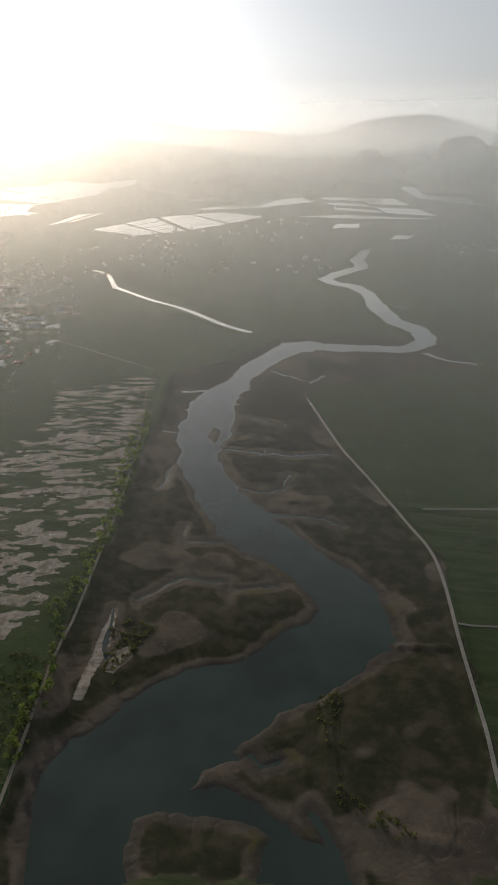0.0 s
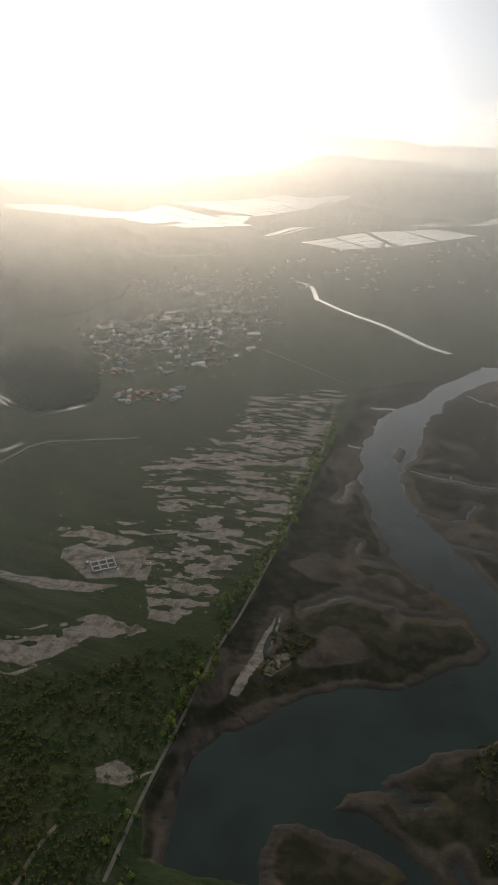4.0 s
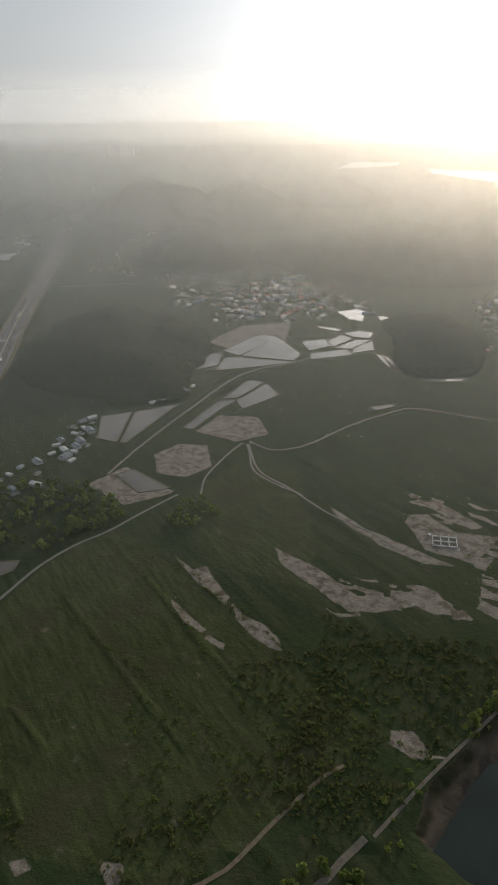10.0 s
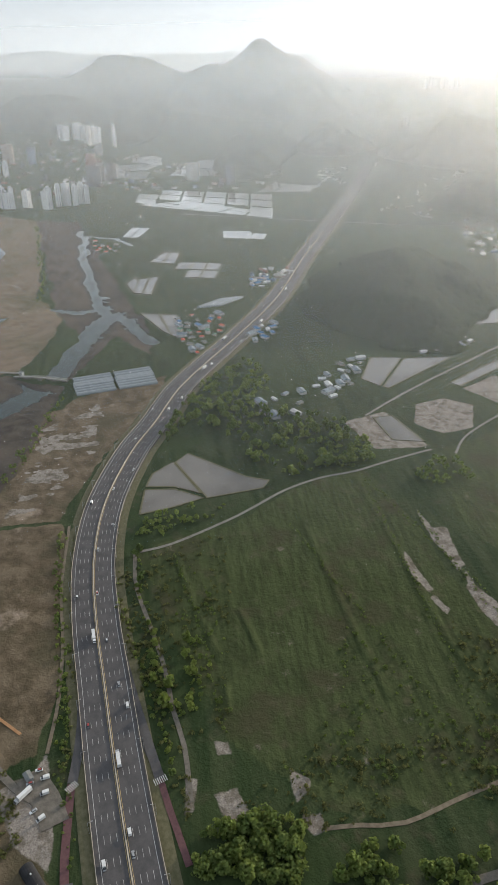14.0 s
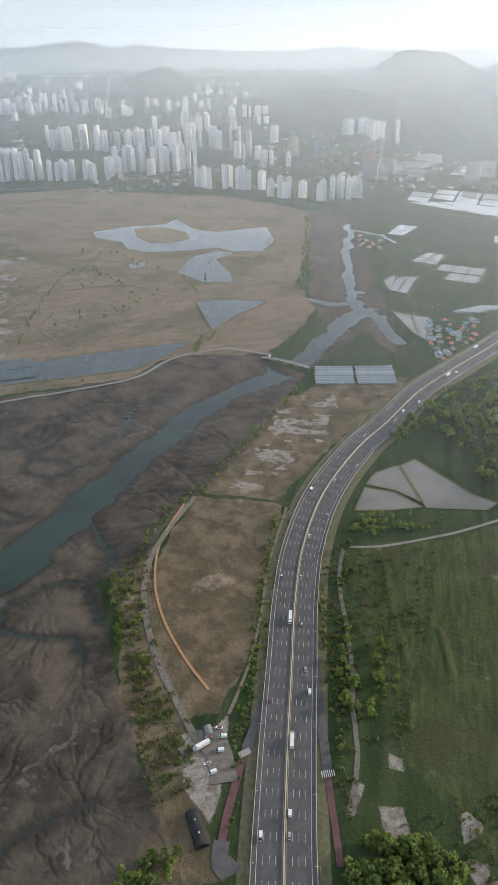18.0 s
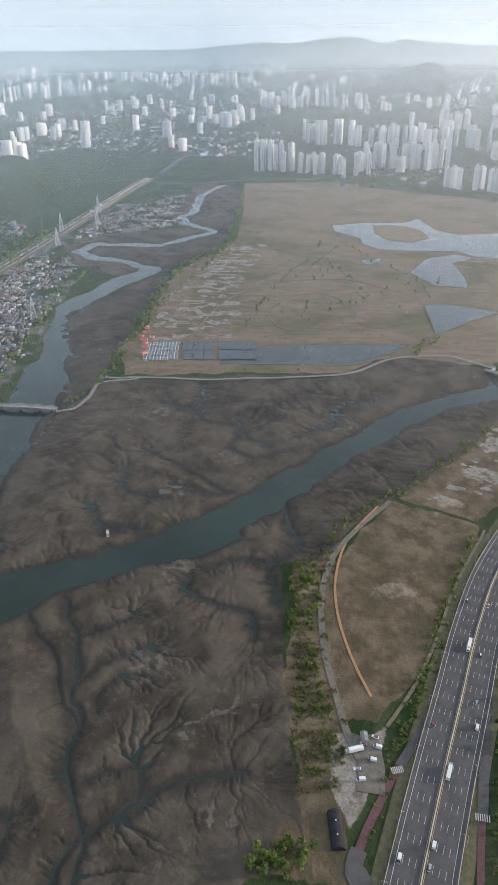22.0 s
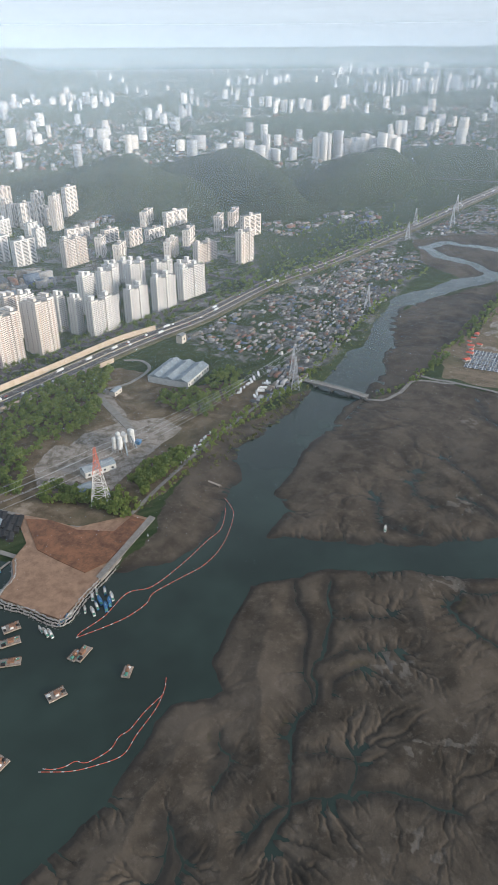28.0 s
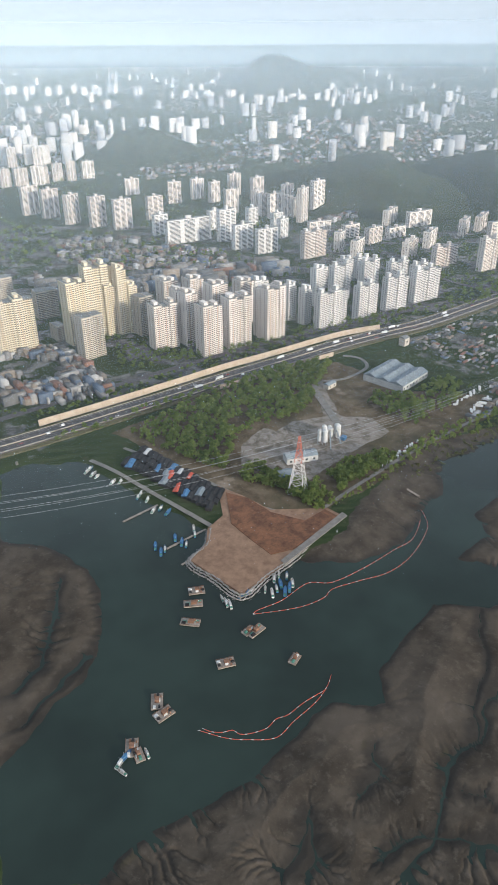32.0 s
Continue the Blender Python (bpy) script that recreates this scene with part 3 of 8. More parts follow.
pond("flooded paddy", [(539, -805), (538, -852), (539, -892), (496, -857), (513, -780)])
pond("flooded paddy", [(559, -788), (541, -806), (539, -761), (530, -683), (544, -681), (552, -731)])
pond("muddy pond", [(527, -529), (519, -551), (452, -536), (475, -510)])
pond("greenhouse pond", [(359, -884), (332, -915), (330, -903), (347, -877)])
pond("grey flooded paddy", [(504, -212), (539, -235), (524, -260), (494, -276), (497, -243)])
pond("grey flooded paddy", [(544, -239), (562, -255), (571, -284), (502, -278), (528, -262)])
pond("grey flooded paddy", [(569, -286), (578, -306), (503, -332), (484, -347), (476, -334), (492, -279)])
grid(6, 3, [(2131, -1014), (1812, -1303), (1542, -1114), (1932, -893)])
grid(5, 2, [(1901, -878), (1518, -1097), (1583, -1135), (1867, -1039)])
grid(4, 2, [(2600, -1004), (2416, -1197), (2300, -1115), (2350, -899)])
grid(3, 2, [(2318, -1211), (2167, -1380), (2506, -1499), (2517, -1417)])
grid(3, 1, [(1152, -498), (1104, -528), (1211, -602), (1217, -538)])
grid(3, 2, [(1194, -609), (1132, -680), (1220, -750), (1279, -684)])
grid(2, 1, [(1033, -470), (989, -520), (884, -464), (923, -461)])
grid(2, 1, [(1311, -628), (1268, -665), (1346, -725), (1372, -696)])
grid(3, 1, [(1405, -867), (1339, -941), (1381, -980), (1469, -909)])
grid(2, 1, [(1547, -675), (1521, -704), (1605, -784), (1638, -748)])
grid(4, 1, [(1841, -1345), (1745, -1449), (1855, -1517), (1913, -1422)])
grid(4, 1, [(2634, -1217), (2507, -1291), (2658, -1361), (2728, -1288)])
grid(3, 1, [(2852, -1817), (2619, -2048), (2688, -2102), (2882, -1867)])
grid(4, 2, [(-193, -3079), (-358, -2912), (-576, -2956), (-498, -3273)])
grid(5, 2, [(-510, -3270), (-587, -2953), (-975, -3134), (-829, -3283)])
grid(4, 2, [(-704, -3383), (-841, -3328), (-1297, -3335), (-1281, -3453)])
grid(5, 2, [(-1342, -3416), (-1311, -3153), (-1683, -2829), (-1671, -3241)])
grid(5, 3, [(-1784, -3437), (-1767, -3193), (-1959, -2910), (-1993, -3323)])
grid(4, 1, [(-1003, -3136), (-1354, -2932), (-1660, -2789), (-1214, -3118)])
grid(2, 1, [(-1154, -2799), (-1262, -2755), (-1311, -2836), (-1218, -2875)])
grid(6, 3, [(179, -3780), (21, -3761), (-360, -3970), (-135, -4094)])
grid(3, 1, [(174, -3450), (77, -3457), (10, -3648), (178, -3681)])
grid(3, 1, [(-145, -3815), (-317, -3842), (-521, -4052), (-397, -4031)])
grid(2, 1, [(-1274, -2493), (-1332, -2469), (-1400, -2529), (-1336, -2569)])
grid(7, 3, [(698, -3581), (322, -3404), (3, -3450), (482, -3887)])
grid(6, 3, [(455, -3912), (-25, -3637), (-320, -3806), (-339, -4058)])
grid(6, 1, [(1311, -3767), (1292, -3704), (696, -3570), (742, -3749)])
grid(3, 1, [(-335, -3805), (-515, -3970), (-529, -4037), (-369, -4044)])
grid(4, 1, [(-22, -3210), (-124, -3254), (-289, -3410), (-183, -3417)])
grid(4, 1, [(-703, -3362), (-1049, -3299), (-1147, -3437), (-905, -3443)])
grid(4, 2, [(1352, -3767), (1021, -3699), (486, -3532), (545, -3877)])
grid(3, 1, [(1744, -3569), (1477, -3756), (1478, -3841), (1709, -3747)])
grid(2, 2, [(2324, -1270), (2227, -1431), (2505, -1567), (2524, -1458)])
grid(5, 2, [(2411, -924), (2348, -1077), (2564, -1322), (2634, -1060)])
grid(3, 1, [(1861, -1274), (1790, -1395), (1840, -1528), (1985, -1429)])
grid(1, 1, [(1560, -674), (1546, -731), (1607, -778), (1611, -720)])
grid(3, 1, [(1398, -871), (1346, -954), (1413, -994), (1474, -907)])
grid(4, 2, [(2576, -1774), (2549, -2024), (2626, -2183), (2721, -1907)])
grid(2, 1, [(2601, -1224), (2631, -1358), (2716, -1354), (2717, -1246)])
pond("reed pond", [(1752, -5), (1787, -84), (1795, -184), (1845, -219), (1722, -246), (1674, -294), (1701, -423), (1558, -407), (1473, -358), (1480, -298), (1523, -268), (1517, -193), (1527, -107), (1571, -72), (1626, -69), (1690, -11)])
pond("reed pond", [(1354, -156), (1458, -198), (1498, -264), (1470, -296), (1430, -247), (1323, -257), (1259, -251), (1272, -195)])
pond("triangular reed pond", [(1157, -163), (1162, -208), (1129, -281), (1077, -222), (1016, -166)])
pond("shallow flooded strip", [(940, 146), (962, 17), (974, -126), (941, -97), (889, -37), (878, 143)])
pond("small reed pond", [(1437, -65), (1455, -108), (1411, -99), (1406, -69)])
pond("grey fish pond", [(1200, -526), (1232, -562), (1134, -522), (1135, -511)])
pond("farm pond", [(1058, 629), (1096, 604), (1035, 604)])
pond("tin pale pond", [(432, -1112), (404, -1083), (358, -1055), (397, -1063)])
pond("far pond", [(2885, 551), (3004, 503), (2893, 496)])
pond("far pond", [(2864, 458), (3090, 446), (3048, 429), (2891, 428)])

on_mud = 1 - smooth(-4, 4, mudness)
seaward = smooth(-62, -50, np.degrees(A.ravel()))
nr, nc = R.shape


def drainage():
    """Runs the ebb off the flats: each spot drains along the easiest way to the nearest creek; returns the ground drained through each spot."""
    soft = 0.18 + 2.6 * fnoise(GX, GY, 22, 71, 3) ** 2.2 + 0.9 * np.random.default_rng(8).random(len(GX)) ** 2
    open_mud = (on_mud > 0.3) & (GR < 1250) & (GR > 150) & (np.degrees(A.ravel()) < 79)
    cost, ok = soft.tolist(), open_mud.tolist()
    gx, gy = GX.tolist(), GY.tolist()
    far = [1e9] * len(cost)
    back, order, heap = [-1] * len(cost), [], []
    for i in np.nonzero(open_mud & (wet <= 0.6))[0].tolist():
        far[i] = 0.0
        heap.append((0.0, i))
    steps = (-nc - 1, -nc, -nc + 1, -1, 1, nc - 1, nc, nc + 1)
    while heap:
        d, i = heapq_pop(heap)
        if d > far[i]:
            continue
        order.append(i)
        for o in steps:
            k = i + o
            if ok[k]:
                e = d + math.hypot(gx[i] - gx[k], gy[i] - gy[k]) * cost[k]
                if e < far[k]:
                    far[k] = e
                    back[k] = i
                    heapq_push(heap, (e, k))
    area = (GR * GR * 0.0044 * math.radians(0.2)).tolist()
    for i in reversed(order):
        if back[i] >= 0:
            area[back[i]] += area[i]
    return np.where(open_mud, np.array(area), 1.0)


def heapq_push(h, v):
    h.append(v)
    k = len(h) - 1
    while k and h[(k - 1) >> 1] > v:
        h[k] = h[(k - 1) >> 1]
        k = (k - 1) >> 1
    h[k] = v


def heapq_pop(h):
    top, v = h[0], h.pop()
    n, k = len(h), 0
    if n:
        while True:
            c = 2 * k + 1
            if c >= n:
                break
            if c + 1 < n and h[c + 1] < h[c]:
                c += 1
            if h[c] >= v:
                break
            h[k] = h[c]
            k = c
        h[k] = v
    return top


drained = drainage()
gully = np.clip(0.50 * np.log(np.maximum(drained, 1) / 8), 0, 2.8).reshape(nr, nc)
gully *= (0.45 + 0.55 * seaward.reshape(nr, nc)) * (0.35 + 0.65 * smooth(0.3, 0.6, fnoise(GX, GY, 90, 73, 2))).reshape(nr, nc)
dr, da = np.gradient(R, axis=0), (R * math.radians(0.2))
for k in range(7):                       # banks slump to a slope
    for axis, gap in ((0, dr), (1, da)):
        for o in (1, -1):
            gully = np.maximum(gully, np.roll(gully, o, axis) - 0.80 * gap)
gully = gully * 0.8 + 0.05 * (np.roll(gully, 1, 0) + np.roll(gully, -1, 0) + np.roll(gully, 1, 1) + np.roll(gully, -1, 1))
gully = gully.ravel()
shelf = smooth(0, 45, wet)
flat_mud = 0.6 + 2.5 * shelf + (0.5 + 0.9 * seaward) * fnoise(GX, GY, 60, 7) * shelf + 0.35 * fnoise(GX, GY, 12, 9)
flat_mud = np.maximum(flat_mud - gully, np.minimum(-0.3 + 0.03 * wet, 0.5))
sodden = on_mud * np.maximum(0.8 * smooth(0.5, 1.7, gully), 1 - smooth(1, 9, wet + 6 * (fnoise(GX, GY, 14, 76) - 0.5)))
level = on_mud * flat_mud + (1 - on_mud) * (2.4 + 0.6 * fnoise(GX, GY, 50, 11) + 0.25 * vnoise(GX, GY, 6, 12))
bank = np.where(wet < 0, np.maximum(wet * 0.2, -2.5), wet * (0.14 + 0.16 * fnoise(GX, GY, 45, 78)))
GZ = np.minimum(level, bank)
GZ = np.where((flat < 6) & (wet > 8), np.minimum(GZ, 2.35), GZ)
GZ = np.where(wet > 3, GZ + bump, GZ)
GZ = np.where(GR > 2650, 2.4, GZ) + bowl(GR)

# salt-crusted strips lie along the old field rows, across the line to the river mouth
sx, sy = GR * A.ravel(), GR
strips = fnoise(sx / 2.6, sy, 10, 21, 3) + 0.5 * (fnoise(GX, GY, 11, 23, 3) - 0.5)
hollow = smooth(0.60, 0.66, fnoise(sx / 1.5, sy, 13, 25, 2))
tint["bare"] = np.maximum(tint["bare"], tint["salt"] * smooth(0.48, 0.53, strips) * (1 - hollow))
moss = on_mud * smooth(0.60, 0.76, fnoise(GX, GY, 30, 31)) * smooth(1.0, 3, wet) * (1 - smooth(5, 14, wet)) * (0.5 + 0.5 * (1 - seaward))
crust = np.zeros(len(GX))
for x, y, reach in CRUST:
    near_by = np.exp(-((GX - x) ** 2 + (GY - y) ** 2) / reach ** 2)
    crust = np.maximum(crust, on_mud * near_by * smooth(0.40, 0.66, fnoise(WX, WY, 5, 34, 2)))

marsh = on_mud * smooth(2, 16, wet) * (1 - seaward) * smooth(0.3, 0.5, fnoise(GX, GY, 55, 91))

idx = np.arange(nr * nc).reshape(nr, nc)
nxt = np.roll(idx, -1, axis=1)
quads = np.stack([idx[:-1], idx[1:], nxt[1:], nxt[:-1]], -1).reshape(-1, 4)


def mesh_of(name, co, faces, material, smoothed=True):
    """A mesh from arrays of places and of quads."""
    me = bpy.data.meshes.new(name)
    me.vertices.add(len(co))
    me.vertices.foreach_set("co", np.asarray(co, np.float32).ravel())
    me.loops.add(faces.size)
    me.loops.foreach_set("vertex_index", faces.ravel().astype(np.int32))
    me.polygons.add(len(faces))
    me.polygons.foreach_set("loop_start", np.arange(len(faces), dtype=np.int32) * faces.shape[1])
    me.update(calc_edges=True)
    if smoothed:
        me.shade_smooth()
    me.materials.append(material)
    return me


def z_at(x, y):
    """The ground's height at a place."""
    r = math.hypot(x, y)
    a = math.degrees(math.atan2(y, x))
    if a < -130:
        a += 360
    j = int(np.searchsorted(cols, a) - 1) % nc
    i = min(max(int(np.searchsorted(rows, r)) - 1, 0), nr - 2)
    k = (r - rows[i]) / (rows[i + 1] - rows[i])
    step = (cols[(j + 1) % nc] - cols[j]) % 360
    u = (a - cols[j]) / step
    q = lambda m: GZ[idx[i, m]] * (1 - k) + GZ[idx[i + 1, m]] * k
    return float(q(j) * (1 - u) + q((j + 1) % nc) * u)


ground_me = mesh_of("ground", np.stack([GX, GY, GZ], 1), quads, MAT["ground"])
for key, values in (("mud", on_mud), ("marsh", marsh), ("moss", moss), ("crust", crust), ("sodden", sodden), *[(k, tint[k]) for k in ("reed", "dry", "bare", "lush", "urban")]):
    ground_me.attributes.new(key, "FLOAT", "POINT").data.foreach_set("value", values.astype(np.float32))
tagged(new("ground", ground_me), "brown tidal mudflats, tan reed plain and dark green farmland", "ground", kind="structure")
wr = np.array([1.0, 300, 700, 1200, 1800, 2300, 2660.0])
wA, wR = np.meshgrid(np.radians(np.arange(0, 360, 5.0)), wr)
wi = np.arange(wA.size).reshape(wA.shape)
wn = np.roll(wi, -1, 1)
wq = np.stack([wi[:-1], wi[1:], wn[1:], wn[:-1]], -1).reshape(-1, 4)
tagged(new("water", mesh_of("river_water", np.stack([(wR * np.cos(wA)).ravel(), (wR * np.sin(wA)).ravel(), np.zeros(wA.size)], 1), wq, MAT["river"])),
       "dark green tidal river water", "water", kind="structure")


# ---- helpers for things ----
def part(name, bm, material, parent=None, label="", smoothed=False):
    """Links a bmesh as one mesh object under a thing or a part."""
    me = bpy.data.meshes.new(name)
    bm.to_mesh(me)
    bm.free()
    if smoothed:
        me.shade_smooth()
    for m in (material if isinstance(material, (list, tuple)) else [material]):
        me.materials.append(m)
    ob = new(name, me)
    ob.parent = parent
    if label:
        ob["label"] = label
    return ob


def holder(name, m, label, category, group="", kind=""):
    ob = new(name)
    ob.matrix_world = m
    return tagged(ob, label, category, group, kind)


def add_box(bm, x0, x1, y0, y1, z0, z1, taper=0.0, index=0):
    t = taper
    vs = [bm.verts.new(p) for p in ((x0, y0, z0), (x1, y0, z0), (x1, y1, z0), (x0, y1, z0),
                                    (x0 + t, y0 + t, z1), (x1 - t, y0 + t, z1), (x1 - t, y1 - t, z1), (x0 + t, y1 - t, z1))]
    for f in ((3, 2, 1, 0), (4, 5, 6, 7), (0, 1, 5, 4), (1, 2, 6, 5), (2, 3, 7, 6), (3, 0, 4, 7)):
        bm.faces.new([vs[k] for k in f]).material_index = index
    return vs


def add_beam(bm, a, b, w, index=0):
    """A square bar from a to b."""
    a, b = Vector(a), Vector(b)
    d = (b - a).normalized()
    s = d.cross(Vector((0, 0, 1)) if abs(d.z) < 0.95 else Vector((1, 0, 0))).normalized() * w / 2
    u = d.cross(s).normalized() * w / 2
    vs = [bm.verts.new(p + q) for p in (a, b) for q in (s + u, s - u, -s - u, u - s)]
    for f in ((0, 1, 5, 4), (1, 2, 6, 5), (2, 3, 7, 6), (3, 0, 4, 7), (3, 2, 1, 0), (4, 5, 6, 7)):
        bm.faces.new([vs[k] for k in f]).material_index = index


def add_tube(bm, x, y, z0, z1, r0, r1, n=12, index=0):
    lo = [bm.verts.new((x + r0 * math.cos(k * math.tau / n), y + r0 * math.sin(k * math.tau / n), z0)) for k in range(n)]
    hi = [bm.verts.new((x + r1 * math.cos(k * math.tau / n), y + r1 * math.sin(k * math.tau / n), z1)) for k in range(n)]
    for k in range(n):
        bm.faces.new((lo[k], lo[(k + 1) % n], hi[(k + 1) % n], hi[k])).material_index = index
    bm.faces.new(hi).material_index = index
    bm.faces.new(lo[::-1]).material_index = index


def curve_through(pts, step=8.0):
    """A smooth line through the plan's points, in even steps."""
    p = [Vector((*q, 0)) for q in pts]
    p = [p[0] * 2 - p[1], *p, p[-1] * 2 - p[-2]]
    out = []
    for a, b, c, d in zip(p, p[1:], p[2:], p[3:]):
        n = max(2, int((c - b).length / step))
        for k in range(n):
            t = k / n
            out.append(0.5 * ((2 * b) + (c - a) * t + (2 * a - 5 * b + 4 * c - d) * t * t + (3 * b - a - 3 * c + d) * t ** 3))
    return out + [p[-2]]


def band(bm, line, lo, hi, lift, thick=0.3, level_of=None, index=0):
    """A strip along a line between two offsets to its left, with an edge of its own."""
    rings = []
    for k, q in enumerate(line):
        d = (line[min(k + 1, len(line) - 1)] - line[max(k - 1, 0)]).normalized()
        s = Vector((-d.y, d.x, 0))
        z = level_of[k] if level_of else max(z_at(*(q + s * o).xy) for o in (lo, (lo + hi) / 2, hi))
        a, b = q + s * lo, q + s * hi
        rings.append([bm.verts.new((e.x, e.y, z + h)) for e, h in ((a, lift - thick), (a, lift), (b, lift), (b, lift - thick))])
    for r, s in zip(rings[:-1], rings[1:]):
        for j in range(3):
            bm.faces.new((r[j], s[j], s[j + 1], r[j + 1])).material_index = index


road_lift = [0.2]


def road(name, width, surface, label, pts):
    line = curve_through(pts, 10.0 if math.hypot(*pts[0]) < 1500 else 40.0)
    bm = bmesh.new()
    width *= 0.78 if width < 8 else 1.0
    band(bm, line, -width / 2, width / 2, road_lift[0], 0.5)
    road_lift[0] += 0.012
    tagged(part(name, bm, MAT[surface]), label, name.replace("_", " "), kind="structure")


road('dike_road', 3.2, 'gravel', "pale gravel road along the river dike", [(-141, -1118), (-91, -877), (-50, -713), (-25, -631), (12, -515), (32, -462), (52, -393), (63, -354), (73, -319), (86, -264)])
road('dike_road', 3.8, 'concrete', "pale concrete road on the far river dike", [(-364, -952), (-343, -778), (-337, -660), (-332, -567), (-327, -506), (-309, -449), (-286, -392), (-270, -350), (-251, -299), (-235, -261), (-224, -235)])
road('farm_road', 3.8, 'concrete', "light concrete farm road beside the green field", [(454, -183), (447, -215), (449, -275), (453, -306), (460, -350), (458, -393), (448, -430), (443, -475), (435, -529)])
road('dirt_track', 4, 'gravel', "dusty dirt track below the motorway bank", [(454, -183), (414, -165), (367, -154), (326, -144), (288, -131), (261, -124), (226, -109)])
road('dirt_track', 3.5, 'dirt', "brown dirt track across the wet meadow", [(122, -301), (130, -286), (140, -244), (148, -203), (161.4, -180.2), (170.9, -162.8)])
road('dike_road', 6, 'gravel', "pale gravel dike road bending through trees", [(90, -261), (96, -242), (98.1, -229.5), (105.1, -209), (106.9, -192.4)])
road('farm_road', 3.2, 'concrete', "winding concrete farm road", [(414, -543), (436, -589), (448, -679), (428, -666), (396, -625), (358, -609), (316, -601)])
road('farm_road', 3.8, 'concrete', "farm road between flooded fields", [(536, -524), (555, -607), (576, -731), (596, -894), (565, -989), (514, -1085)])
road('farm_road', 3, 'concrete', "winding farm road to the village", [(439, -682), (389, -627), (336, -607), (275, -581), (225, -571), (182, -554)])
road('farm_road', 3, 'concrete', "farm road along paddies", [(443, -690), (403, -685), (374, -723), (355, -804), (330, -869), (303, -911), (230, -922), (167, -929)])
road('dike_road', 6, 'concrete', "concrete dike road along the mudflat", [(817, 295), (818, 253), (821, 183), (826, 112), (836, 40), (856, -35), (911, -94), (929, -170), (891, -227)])
road('dirt_track', 6, 'gravel', "wide pale track round the fallow field", [(560, -69), (516, -38), (470, -15), (421, -7), (367, -10), (325, -19), (293, -27), (274, -36)])
road('dirt_track', 2.5, 'orange', "narrow orange dirt track round the fallow field", [(551, -57), (500, -29), (447, -18), (401, -20), (359, -30), (327, -42)])
road('dirt_track', 3, 'dirt', "brown track along the motorway bank", [(522, -150), (446, -114), (388, -93), (340, -72), (304, -51)])
road('parking_lot', 16, 'gravel', "grey gravel parking lot", [(296, -37), (275, -40), (257, -39)])
road('service_road', 6, 'redpave', "dull red cycle road beside the motorway", [(276, -56), (256, -46), (235.9, -36.4), (220.4, -30.4)])
road('service_road', 9, 'asphalt', "turning end of a dark service road", [(223.4, -31.3), (214.4, -28.4), (207, -28.8), (210.8, -36.2)])
road('service_road', 5, 'redpave', "dull red cycle road on the motorway verge", [(249, -101), (231, -97), (214.9, -94), (195.1, -90.2)])
road('service_road', 5, 'asphalt', "dark grey road leading to the mound", [(249, -101), (262, -103), (295, -105), (331, -111)])
road('quay_road', 6, 'concrete', "sandy quay road past black sheds", [(235, 603), (250, 544), (261, 486), (272, 434), (275, 411)])
road('village_road', 5, 'concrete', "road along the wooded yard", [(274, 603), (296, 544), (316, 470), (331, 417), (365, 392), (413, 398), (487, 408), (587, 417), (676, 420)])
road('yard_road', 9, 'concrete', "pale concrete yard road", [(557, 607), (537, 593), (511, 538), (491, 493)])
road('yard_road', 6, 'concrete', "curved access road", [(559, 604), (588, 592), (637, 601), (652, 630), (639, 650)])
road('street', 10, 'asphalt', "grey city street beside the motorway", [(149, 744), (189, 748), (259, 750), (385, 753), (532, 755), (652, 748), (782, 735), (922, 716)])
road('street', 9, 'asphalt', "grey city street between towers", [(1048, 697), (1038, 788), (1039, 928), (836, 1032), (728, 1066), (593, 1265), (400, 1185)])
road('far_road', 16, 'asphalt', "hazy far motorway", [(2535, 606), (2882, 573), (3199, 463), (3356, 334), (3444, 191)])
road('far_road', 14, 'asphalt', "hazy far road across the plain", [(2281, 1027), (2375, 685), (2325, 463), (2435, 237), (2424, -21)])
road('far_road', 14, 'asphalt', "far road along the reed plain", [(2774, 733), (2873, 588), (3209, 460), (3419, 310)])
road('far_road', 14, 'asphalt', "far road past the paddies", [(1725, -922), (1585, -1045), (1414, -1192), (1215, -1382), (1025, -1643)])
road('canal', 14, 'paddywater', "straight canal with pale reflecting water", [(-175, -1947), (-235, -1774), (-306, -1617), (-358, -1441), (-395, -1369)])
road('canal', 14, 'paddywater', "bend of the pale canal", [(-137, -2239), (-172, -2155), (-173, -1932)])
road('ditch', 4, 'floodwater', "narrow pale ditch across paddies", [(-365, -591), (-442, -566)])
road('ditch', 3, 'floodwater', "narrow pale ditch across paddies", [(-294, -405), (-325, -393)])
road('farm_road', 3, 'gravel', "thin pale farm road", [(55, -1520), (-52, -1359), (-166, -1171)])
road('far_road', 14, 'asphalt', "far motorway past flooded paddies", [(-1652, -3750), (-1681, -3262), (-1733, -2918), (-1703, -2427)])
road('dirt_track', 3, 'dirt', "faint looping track through the reeds", [(1084, 97), (1177, 68), (1203, 11), (1149, -38), (1067, -47), (1021, 4), (1023, 65), (1076, 94)])
road('dirt_track', 3, 'dirt', "faint straight track across the reed plain", [(963, 203), (1128, 178), (1254, 115), (1294, -28), (1225, -125)])
road('dirt_track', 3.5, 'dirt', "faint track past the reed ponds", [(2236, -5), (1947, -53), (1888, -138), (1977, -258)])
road('dirt_track', 3, 'dirt', "faint track along the edge of the reeds", [(1059, 246), (1327, 244), (1622, 179), (2029, 195)])

